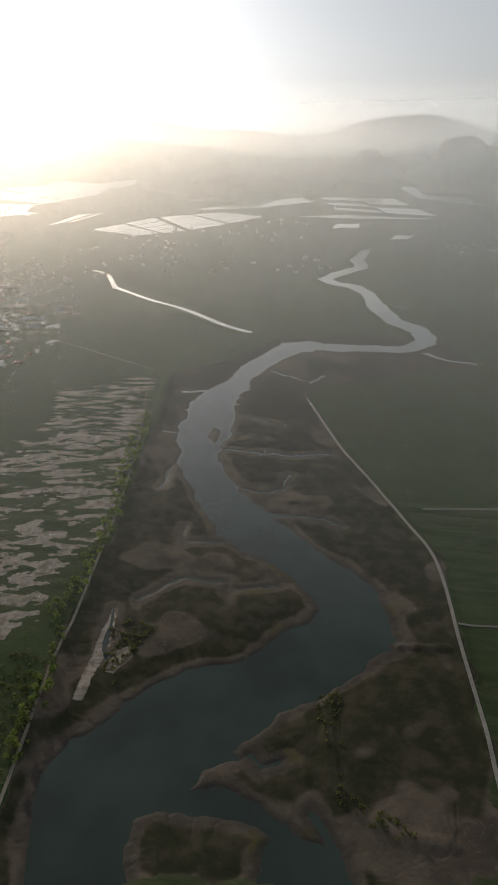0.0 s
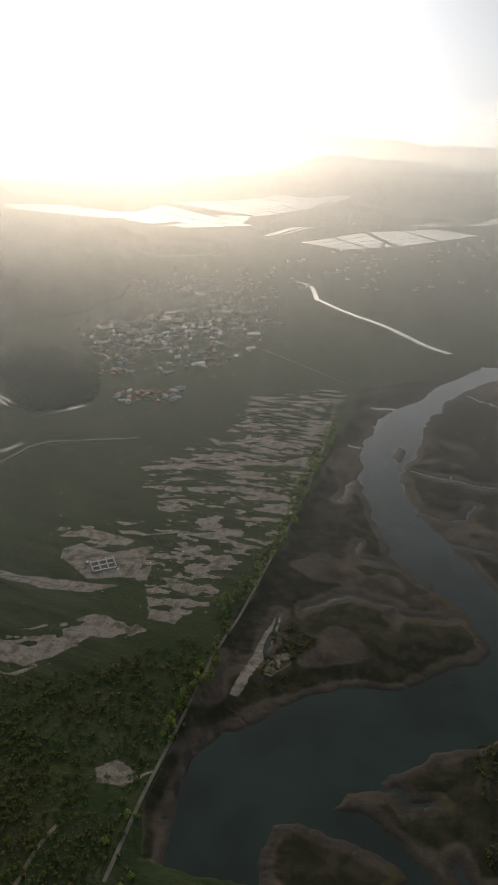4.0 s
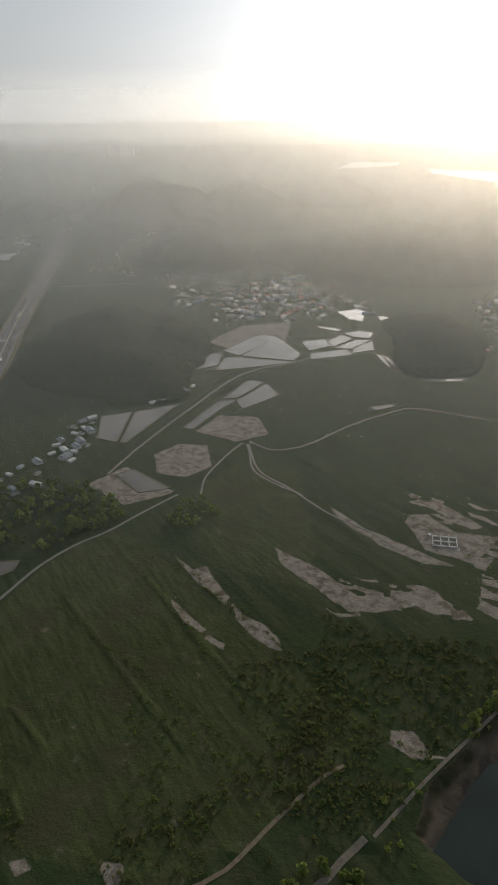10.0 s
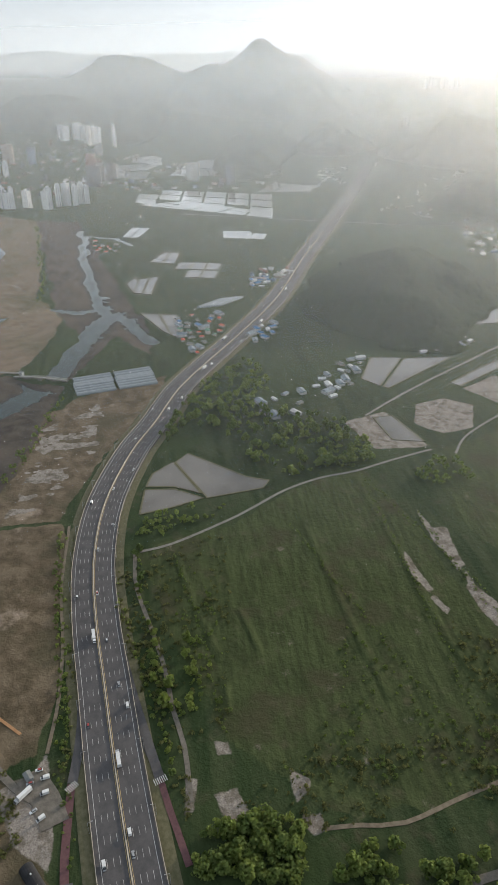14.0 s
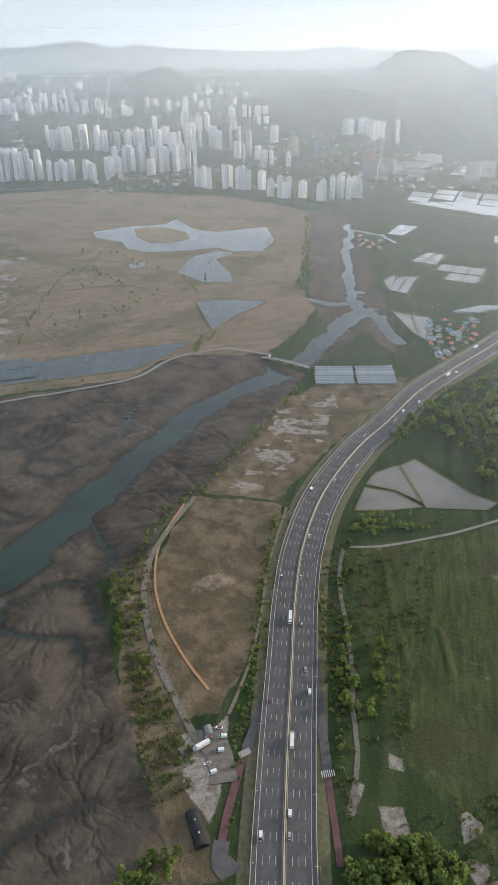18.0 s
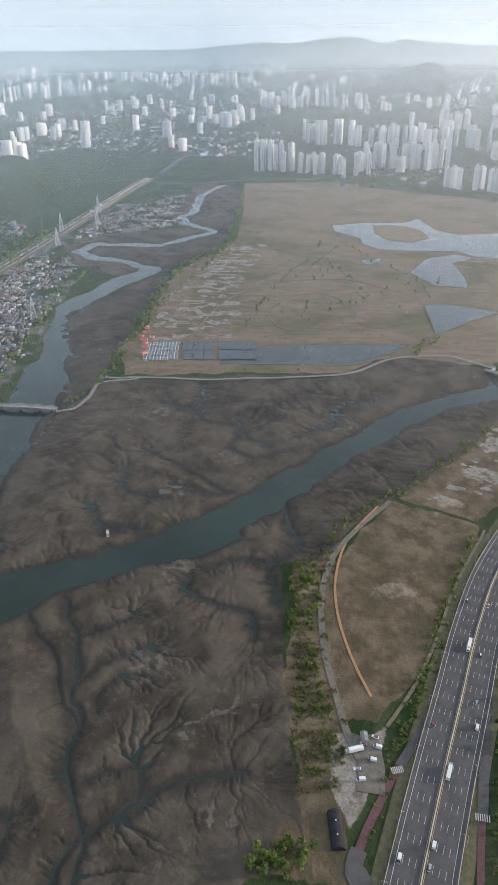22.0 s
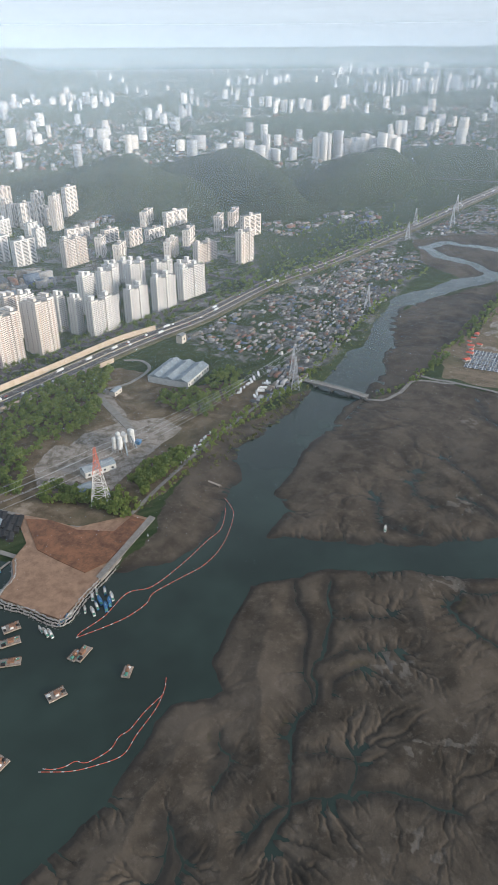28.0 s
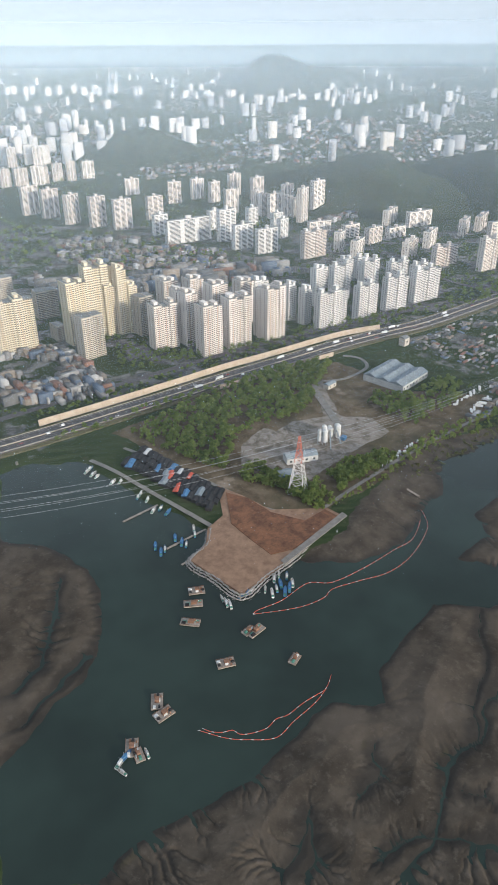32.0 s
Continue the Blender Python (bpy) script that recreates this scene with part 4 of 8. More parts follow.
for label, pts in ponds:
    bm = bmesh.new()
    far = math.hypot(*pts[0]) > 1500
    zs = [max(z_at(*p), 2.45) + (0.5 if far else 0.3) for p in pts]
    z = None if math.hypot(*pts[0]) > 2300 else max(zs)
    vs = [bm.verts.new((*p, z or q)) for p, q in zip(pts, zs)]
    f = bm.faces.new(vs)
    f.normal_update()
    if f.normal.z < 0:
        f.normal_flip()
    surface = "pondwater" if "reed" in label or "strip" in label else "paddywater" if far else "floodwater"
    tagged(part("pond" if "pond" in label else "paddy", bm, MAT[surface]), label + " of still pale water with earth bunds", "pond" if "pond" in label else "paddy", kind="structure")
    if not far:
        bm = bmesh.new()
        line = [Vector((*p, 0)) for p in pts] + [Vector((*pts[0], 0))]
        band(bm, line, -1.0, 1.0, 0.45, 1.2, [max(zs) - 0.3] * len(line))
        tagged(part("bund", bm, MAT["bund"]), "low grassy earth bund round a paddy", "bund", kind="structure")


# ---- wooded hills ----
def hill(x, y, a, b, heading, height, seed=0):
    """A wooded hill: half-width a, half-depth b, with an uneven crest and a bumpy canopy of crowns."""
    span = max(a, b)
    cell = min(max(math.hypot(x, y) * 0.0028, 3.5), span / 14)
    nu, nv = min(int(2.3 * a / cell), 230), min(int(2.3 * b / cell), 150)
    u, v = np.meshgrid(np.linspace(-1.15, 1.15, nu), np.linspace(-1.15, 1.15, nv))
    h = radians(heading)
    px = x + u * a * math.cos(h) - v * b * math.sin(h)
    py = y + u * a * math.sin(h) + v * b * math.cos(h)
    d = np.hypot(u, v) + (fnoise(px, py, span * 0.5, seed + 40) - 0.5) * 0.55
    k = np.clip(1 - d, 0, 1)
    rise = height * (k * k * (3 - 2 * k)) ** 0.85 * (0.62 + 0.7 * fnoise(px, py, span * 0.55, seed + 50)) 
    rise += np.where(k > 0.02, 1, 0) * (np.abs(vnoise(px, py, max(7, cell * 1.6), seed + 60) - 0.5) * -9 + 5 + 3 * vnoise(px, py, 30, seed + 61)) * min(1.5, max(1, cell / 6))
    base = bowl(np.hypot(px, py)) + 1.2
    co = np.stack([px, py, base + np.where(k > 0, rise, -3)], -1).reshape(-1, 3)
    i = np.arange(nu * nv).reshape(nv, nu)
    q = np.stack([i[:-1, :-1], i[:-1, 1:], i[1:, 1:], i[1:, :-1]], -1).reshape(-1, 4)
    tagged(new("wooded_hill", mesh_of("wooded_hill", co, q, MAT["forest"])), "wooded hill with a dense dark green canopy", "hill", kind="structure")


hill(379, -1244, 90, 237, -154, 38, 1)
hill(829, -2031, 432, 410, -155, 104, 2)
hill(1904, -2319, 373, 261, -152, 135, 3)
hill(1571, -3060, 328, 230, -155, 89, 4)
hill(616, -2901, 360, 252, -159, 99, 5)
hill(642, -2499, 337, 465, 178, 139, 6)
hill(391, -2966, 298, 209, 180, 49, 7)
hill(-999, -3742, 418, 293, 169, 95, 8)
hill(872, -905, 180, 270, -131, 77, 9)
hill(2468, -1689, 157, 539, -132, 64, 10)
hill(2427, -2072, 165, 204, -133, 72, 11)
hill(2197, -2514, 232, 504, -135, 95, 12)
hill(1713, -2602, 277, 383, -137, 117, 13)
hill(1300, -1725, 210, 224, -132, 91, 14)
hill(3313, -1617, 129, 494, -125, 51, 15)
hill(-1096, -3905, 584, 408, 161, 57, 16)
hill(-1742, -3710, 199, 139, 154, 127, 17)
hill(-2152, -3438, 379, 265, 150, 215, 18)
hill(2164, 1046, 195, 577, -82, 84, 19)
hill(1551, 1519, 378, 359, -57, 102, 20)
hill(1378, 2543, 287, 200, -36, 83, 21)
hill(1916, 1383, 211, 558, -37, 90, 22)
hill(2656, 3335, 450, 315, -39, 129, 23)
hill(1849, 4058, 267, 187, -27, 66, 24)
hill(3423, 2823, 225, 158, -49, 36, 25)
hill(4713, 389, 535, 346, -86, 39, 26)
hill(4245, -456, 273, 191, -95, 99, 27)
hill(4584, -496, 556, 389, -98, 42, 28)
hill(3544, -1247, 392, 274, -106, 96, 29)
hill(3365, -2351, 566, 396, -128, 233, 30)
hill(3819, -1852, 441, 309, -121, 176, 31)
hill(-2189, -4212, 778, 277, 151, 150, 32)
hill(-1098, -4602, 601, 337, 164, 40, 33)
hill(4749, 18, 462, 119, -90, 83, 34)
hill(4733, -397, 383, 113, -95, 80, 35)
hill(4311, -1545, 517, 362, -109, 82, 36)
hill(-501, -4723, 1022, 212, 173, 151, 37)

# ---- haze: painted on see-through sheets ringed round the drone, each thickening upwards until the next one stands behind it ----
def painted_haze_sheet(d0, d1, r, thick, most):
    """The haze from d0 to d1 metres off, painted on one sheet that stands r metres off."""
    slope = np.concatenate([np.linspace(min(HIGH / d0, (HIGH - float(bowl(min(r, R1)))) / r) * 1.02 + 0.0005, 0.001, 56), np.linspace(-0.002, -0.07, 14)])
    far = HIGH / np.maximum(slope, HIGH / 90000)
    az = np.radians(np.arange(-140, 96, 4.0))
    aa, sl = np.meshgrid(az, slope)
    # 63 percent of the light is lost in so many metres, fewer to the south to brighten the painted haze towards the sun
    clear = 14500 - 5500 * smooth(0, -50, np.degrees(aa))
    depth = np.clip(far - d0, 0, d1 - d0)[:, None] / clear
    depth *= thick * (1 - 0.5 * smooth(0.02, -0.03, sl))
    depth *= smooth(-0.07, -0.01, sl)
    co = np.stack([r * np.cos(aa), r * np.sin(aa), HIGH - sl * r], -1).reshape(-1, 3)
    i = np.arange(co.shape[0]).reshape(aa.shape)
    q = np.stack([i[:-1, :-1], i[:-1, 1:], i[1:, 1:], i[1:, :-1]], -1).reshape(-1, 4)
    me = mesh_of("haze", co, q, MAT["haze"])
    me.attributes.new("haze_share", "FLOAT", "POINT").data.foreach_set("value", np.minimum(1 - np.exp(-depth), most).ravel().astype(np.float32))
    tagged(new("haze", me), "see-through sheet painted as pale haze over the distant plain", "haze", kind="stuff")


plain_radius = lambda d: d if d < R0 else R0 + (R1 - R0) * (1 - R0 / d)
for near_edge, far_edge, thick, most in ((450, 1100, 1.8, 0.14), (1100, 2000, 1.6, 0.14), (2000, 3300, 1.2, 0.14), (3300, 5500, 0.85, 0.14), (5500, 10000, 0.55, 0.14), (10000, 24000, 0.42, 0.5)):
    painted_haze_sheet(near_edge, far_edge, plain_radius(near_edge), thick, most)


# ---- the motorway ----
CAR_PAINT = Nodes("car_paint")
_r = CAR_PAINT.t.nodes.new("ShaderNodeValToRGB")
_r.color_ramp.interpolation = "CONSTANT"
for _k, _c in enumerate([(0.70, 0.70, 0.70), (0.78, 0.78, 0.77), (0.05, 0.05, 0.055), (0.30, 0.31, 0.32), (0.10, 0.10, 0.11), (0.74, 0.73, 0.70), (0.30, 0.04, 0.035)]):
    if _k > 1:
        _r.color_ramp.elements.new(0.5)
    _r.color_ramp.elements[_k].position, _r.color_ramp.elements[_k].color = _k / 7, (*_c, 1)
CAR_PAINT.t.links.new(CAR_PAINT.chance(), _r.inputs[0])
CAR_PAINT = CAR_PAINT.end(_r.outputs[0], 0.3, spec=0.6)
TYRE = simple("tyre_rubber", (0.012, 0.012, 0.012), (0.03, 0.03, 0.03), 3, 0.9)
CAR_GLASS = simple("car_glass", (0.02, 0.025, 0.03), (0.04, 0.045, 0.05), 1, 0.1, spec=0.7)
BOX_WHITE = simple("white_truck_box", (0.55, 0.55, 0.54), (0.74, 0.74, 0.72), 0.6, 0.6, by_object=0.4)
BARRIER = simple("concrete_barrier", (0.36, 0.31, 0.24), (0.50, 0.45, 0.37), 0.4, 0.9)
STEEL = simple("galvanised_steel", (0.38, 0.39, 0.40), (0.55, 0.56, 0.57), 0.6, 0.5, metal=0.6)
SOUND_WALL = simple("sand_sound_wall", (0.36, 0.29, 0.21), (0.48, 0.40, 0.31), 0.15, 0.85)


def wheels(ob, xs, y, r):
    for x in xs:
        for side in (-1, 1):
            bm = bmesh.new()
            bmesh.ops.create_cone(bm, cap_ends=True, segments=10, radius1=r, radius2=r, depth=0.25, matrix=pose(x, side * y, r, 90))
            part("wheel", bm, TYRE, ob)


def make_car():
    ob = holder("car", pose(0, 0, -900), "car standing on the motorway lanes", "car", "cars on the motorway")
    bm = bmesh.new()
    add_box(bm, -2.25, 2.25, -0.9, 0.9, 0.3, 0.85, 0.06)
    part("body", bm, CAR_PAINT, ob)
    bm = bmesh.new()
    add_box(bm, -1.7, 1.0, -0.82, 0.82, 0.85, 1.32, 0.3)
    part("window", bm, CAR_GLASS, ob)
    bm = bmesh.new()
    add_box(bm, -1.35, 0.65, -0.55, 0.55, 1.32, 1.42, 0.04)
    part("roof", bm, CAR_PAINT, ob)
    wheels(ob, (-1.4, 1.4), 0.8, 0.32)
    return ob


def make_van():
    ob = holder("van", pose(0, 0, -900), "small box van on the road", "van", "vans on the motorway")
    bm = bmesh.new()
    add_box(bm, -2.6, 1.2, -1.0, 1.0, 0.5, 2.5, 0.03)
    part("cargo_box", bm, BOX_WHITE, ob)
    bm = bmesh.new()
    add_box(bm, 1.25, 2.7, -0.9, 0.9, 0.4, 1.2, 0.05)
    part("cab", bm, CAR_PAINT, ob)
    bm = bmesh.new()
    add_box(bm, 1.25, 2.3, -0.85, 0.85, 1.2, 1.95, 0.15)
    part("window", bm, CAR_GLASS, ob)
    wheels(ob, (-1.6, 1.8), 0.85, 0.36)
    return ob


def make_truck():
    ob = holder("truck", pose(0, 0, -900), "long lorry with a pale box body", "truck", "lorries on the motorway")
    bm = bmesh.new()
    add_box(bm, -6, 3.4, -1.2, 1.2, 1.0, 3.6, 0.03)
    part("cargo_box", bm, BOX_WHITE, ob)
    bm = bmesh.new()
    add_box(bm, 3.7, 5.6, -1.15, 1.15, 0.5, 2.7, 0.12)
    part("cab", bm, CAR_PAINT, ob)
    bm = bmesh.new()
    add_box(bm, 5.45, 5.65, -1.0, 1.0, 1.6, 2.4)
    part("window", bm, CAR_GLASS, ob)
    wheels(ob, (-4.5, -3.2, 4.4), 1.05, 0.5)
    return ob


CARS = [make_car(), make_van(), make_truck()]
drive = random.Random(8)


def frame_along(line, s):
    """The place and heading s metres along a line."""
    for a, b in zip(line[:-1], line[1:]):
        d = (b - a).length
        if s <= d:
            v = (b - a) / d
            return a + v * s, math.atan2(v.y, v.x)
        s -= d
    return line[-1], 0.0


def motorway(label, pts, half, lanes, spacing, wall=False, count=300, lift=1.6):
    line = curve_through(pts, 12)
    run = sum((b - a).length for a, b in zip(line[:-1], line[1:]))
    lev = []
    for k, q in enumerate(line):
        lev.append(max(z_at(q.x, q.y), 2.8) + lift)
    lev = [sum(lev[max(0, k - 4):k + 5]) / len(lev[max(0, k - 4):k + 5]) for k in range(len(lev))]
    level = lambda s: lev[min(int(s / run * (len(lev) - 1)), len(lev) - 1)]
    bm = bmesh.new()
    band(bm, line, -half, half, 0.0, 3.5, lev)
    bed = tagged(part("motorway", bm, MAT["asphalt"]), label, "road", kind="structure")
    bm = bmesh.new()
    band(bm, line, -half - 7, half + 7, -1.4, 4.0, lev)
    tagged(part("verge", bm, MAT["bund"]), "grassy embankment under the motorway", "verge", kind="structure")
    bm = bmesh.new()
    band(bm, line, -0.35, 0.35, 0.9, 0.9, lev)
    tagged(part("median_barrier", bm, BARRIER), "sandy concrete median barrier", "barrier", kind="structure")
    for side in (-1, 1):
        bm = bmesh.new()
        lo, hi = sorted((side * (half - 0.5), side * (half - 0.15)))
        band(bm, line, lo, hi, 4.5 if wall else 0.8, 4.5 if wall else 0.5, lev)
        tagged(part("sound_wall" if wall else "guard_rail", bm, SOUND_WALL if wall else BARRIER), "sandy noise wall along the motorway" if wall else "pale guard rail along the motorway edge", "sound wall" if wall else "guard rail", kind="structure")
        bm = bmesh.new()
        inner, outer = side * 1.0, side * (1.0 + lanes * 3.45)
        band(bm, line, outer - 0.12, outer + 0.12, 0.02, 0.01, lev)
        tagged(part("edge_line", bm, MAT["paint"]), "white edge line of the motorway", "road marking", kind="structure")
        bm = bmesh.new()
        band(bm, line, inner - 0.12, inner + 0.12, 0.02, 0.01, lev)
        tagged(part("centre_line", bm, MAT["yellow"]), "yellow line beside the median barrier", "road marking", kind="structure")
        bm = bmesh.new()
        for lane in range(1, lanes):
            s = 4.0
            while s < min(run, 1500):
                q, h = frame_along(line, s)
                o = side * (1.0 + lane * 3.45)
                c, n = Vector((math.cos(h), math.sin(h), 0)), Vector((-math.sin(h), math.cos(h), 0))
                z = level(s) + 0.03
                bm.faces.new([bm.verts.new(((q + c * u + n * (o + v)).x, (q + c * u + n * (o + v)).y, z)) for u, v in ((0, -0.09), (5, -0.09), (5, 0.09), (0, 0.09))])
                s += 13
        tagged(part("lane_dashes", bm, MAT["paint"]), "white lane dashes", "road marking", kind="stuff")
    s = 20.0
    n = 0
    while s < run - 20 and n < count:
        for side in (-1, 1):
            if drive.random() < 0.62:
                at = min(s + drive.uniform(-8, 8), run - 6)
                q, h = frame_along(line, max(at, 2))
                o = side * (2.7 + 3.45 * drive.randrange(lanes))
                p = q + Vector((-math.sin(h), math.cos(h), 0)) * o
                copy_thing(drive.choice([CARS[0]] * 6 + [CARS[1]] * 2 + [CARS[2]]), pose(p.x, p.y, level(at) + 0.02, 0, 0, math.degrees(h) + (180 if side > 0 else 0)))
                n += 1
        s += spacing * drive.uniform(0.6, 1.6)
    return line, lev


def lamp_post():
    ob = holder("street_lamp", pose(0, 0, -900), "tall grey steel lamp post beside the motorway", "street lamp", "lamp posts along the motorway")
    bm = bmesh.new()
    add_tube(bm, 0, 0, 0, 10, 0.14, 0.08, 8)
    part("pole", bm, STEEL, ob)
    bm = bmesh.new()
    add_beam(bm, (0, 0, 9.9), (2.4, 0, 10.4), 0.1)
    part("arm", bm, STEEL, ob)
    bm = bmesh.new()
    add_box(bm, 2.2, 3.0, -0.15, 0.15, 10.3, 10.5)
    part("lamp_head", bm, STEEL, ob)
    return ob


LAMP = lamp_post()
main_pts = [(97.7, -32.2), (146.7, -45.7), (197.8, -59.6), (236.3, -71.0), (279.6, -84.5), (332.1, -101.7), (397.4, -123.0), (464.8, -150.2), (538.6, -193.1), (612.2, -255.4), (662.9, -311.3), (726.1, -376.6), (777.9, -446.5), (857.9, -562.6), (967.7, -708.1), (1151.5, -908.4), (1362.2, -1148.7), (1685.4, -1513.6), (2067.5, -1927.3)]
main_line, main_level = motorway("wide dark asphalt motorway with white lane dashes", main_pts, 18.0, 4, 34, count=100)
for k in range(8, 60, 3):
    for side in (-1, 1):
        q, d = main_line[k], (main_line[k + 1] - main_line[k]).normalized()
        p = q + Vector((-d.y, d.x, 0)) * side * 18.8
        copy_thing(LAMP, pose(p.x, p.y, main_level[k] - 1.6, 0, 0, math.degrees(math.atan2(d.y, d.x)) - 90 * side))
city_pts = [(113.6, 685.9), (165.5, 680.7), (229.0, 678.8), (299.2, 679.4), (376.4, 680.0), (462.5, 682.1), (555.8, 681.4), (659.4, 680.6), (745.8, 674.9), (837.5, 667.1), (1047.0, 675.5), (1183.9, 660.5), (1313.1, 650.7), (1610.2, 640.0), (2053.1, 629.8), (2418.4, 618.2)]
motorway("city motorway with sandy noise walls and evening traffic", city_pts, 14.0, 3, 22, count=130, lift=2.6)


def noise_wall(pts, height, label):
    line = curve_through(pts, 10)
    bm = bmesh.new()
    lev = [z_at(q.x, q.y) + 2.4 for q in line]
    band(bm, line, -0.25, 0.25, height, height + 2.6, lev)
    wall = tagged(part("sound_wall", bm, SOUND_WALL), label, "sound wall", kind="structure")
    for k in range(0, len(line), 1):
        bm = bmesh.new()
        q = line[k]
        add_box(bm, q.x - 0.2, q.x + 0.2, q.y - 0.35, q.y + 0.35, lev[k] - 2, lev[k] + height + 0.15)
        part("post", bm, BARRIER, wall)


noise_wall([(219.3, 704.3), (312.0, 704.8), (392.2, 706.7), (482.0, 710.4), (577.0, 707.9), (683.7, 706.9), (754.2, 692.5)], 6.0, "long sandy noise wall lit by the low sun")
noise_wall([(439.3, 661.2), (482.9, 660.3), (529.7, 660.9), (578.0, 660.0), (627.4, 657.5)], 4.0, "panelled sandy noise wall above the trees")


# slip roads and crossings beside the motorway
road("slip_road", 7.5, "asphalt", "slip road joining the motorway", [(369.5, -100.8), (333.5, -86.1), (301.9, -71.8), (276.0, -56.5)])
road("slip_road", 7.5, "asphalt", "slip road leaving the motorway", [(372.7, -129.6), (321.0, -116.3), (281.6, -107.6), (249.4, -100.9)])
for p, q in (((272.5, -51.5), (274.6, -59.1)), ((248.7, -96.4), (247.9, -104.9))):
    a, b = Vector(p), Vector(q)
    ob = holder("zebra_crossing", pose(0, 0, 0), "white zebra crossing on the slip road", "crossing", kind="structure")
    d = (b - a).normalized()
    s = Vector((-d.y, d.x))
    for k in range(7):
        c = a.lerp(b, (k + 0.5) / 7)
        z = z_at(*c) + 0.95
        bm = bmesh.new()
        vs = [bm.verts.new((*(c + d * u * 0.25 + s * v * 2.2), z)) for u, v in ((-1, -1), (1, -1), (1, 1), (-1, 1))]
        bm.faces.new(vs)
        part("stripe", bm, MAT["paint"], ob)

# ---- apartment city ----
def facade(name, a, b, frame):
    n = Nodes(name)
    f = n.math("ADD", n.math("MULTIPLY", n.noise(0.05), 0.5), n.math("MULTIPLY", n.chance(), 0.5))
    streak = n.noise(0.6, 3, 0.6, stretch=(0, 1.0, 0.05))
    c = n.mix(n.step(f, 0.25, 0.75), a, b)
    return n.end(n.mix(n.math("MULTIPLY", n.step(streak, 0.5, 0.8), 0.25), c, frame), 0.8)


WALLS = dict(
    slab=facade("white_render", (0.58, 0.56, 0.53), (0.70, 0.67, 0.63), (0.30, 0.29, 0.28)),
    peach=facade("peach_render", (0.58, 0.52, 0.46), (0.70, 0.64, 0.58), (0.32, 0.26, 0.22)),
    cream=facade("cream_render", (0.60, 0.52, 0.37), (0.69, 0.61, 0.46), (0.32, 0.27, 0.20)),
    beige=facade("beige_render", (0.54, 0.48, 0.43), (0.68, 0.62, 0.56), (0.28, 0.24, 0.21)),
    white=facade("pale_render", (0.56, 0.56, 0.55), (0.70, 0.69, 0.67), (0.30, 0.31, 0.32)),
    office=facade("office_stone", (0.36, 0.32, 0.26), (0.50, 0.45, 0.37), (0.22, 0.21, 0.19)),
)
BANDS = dict(slab=facade("grey_band", (0.30, 0.31, 0.33), (0.40, 0.40, 0.41), (0.2, 0.2, 0.2)), peach=facade("brown_band", (0.30, 0.20, 0.15), (0.40, 0.28, 0.21), (0.2, 0.15, 0.12)),
             cream=facade("tan_band", (0.38, 0.28, 0.17), (0.46, 0.35, 0.22), (0.25, 0.2, 0.14)), beige=facade("rose_band", (0.36, 0.26, 0.21), (0.45, 0.34, 0.28), (0.25, 0.2, 0.17)),
             white=facade("blue_band", (0.30, 0.33, 0.36), (0.38, 0.40, 0.42), (0.2, 0.2, 0.2)), office=facade("brown_stone_band", (0.20, 0.17, 0.13), (0.28, 0.24, 0.19), (0.15, 0.13, 0.11)))
GLASS = simple("dark_window_glass", (0.020, 0.025, 0.032), (0.060, 0.066, 0.075), 0.4, 0.15, spec=0.6)
ROOF_GREY = simple("flat_roof", (0.13, 0.14, 0.14), (0.24, 0.24, 0.23), 0.2, 0.9)
ROOF_GREEN = simple("green_roof_paint", (0.10, 0.20, 0.15), (0.16, 0.27, 0.20), 0.3, 0.85)
STOREY = 2.85
LABELS = dict(slab="white slab apartment block with stepped roof houses", peach="white and peach high apartment tower with dark windows",
              cream="cream high-rise tower in warm evening sun", beige="pale beige apartment block with rows of dark windows",
              white="hazy white apartment block in the distance", office="tan office block with a dark roof band")
made_towers = {}


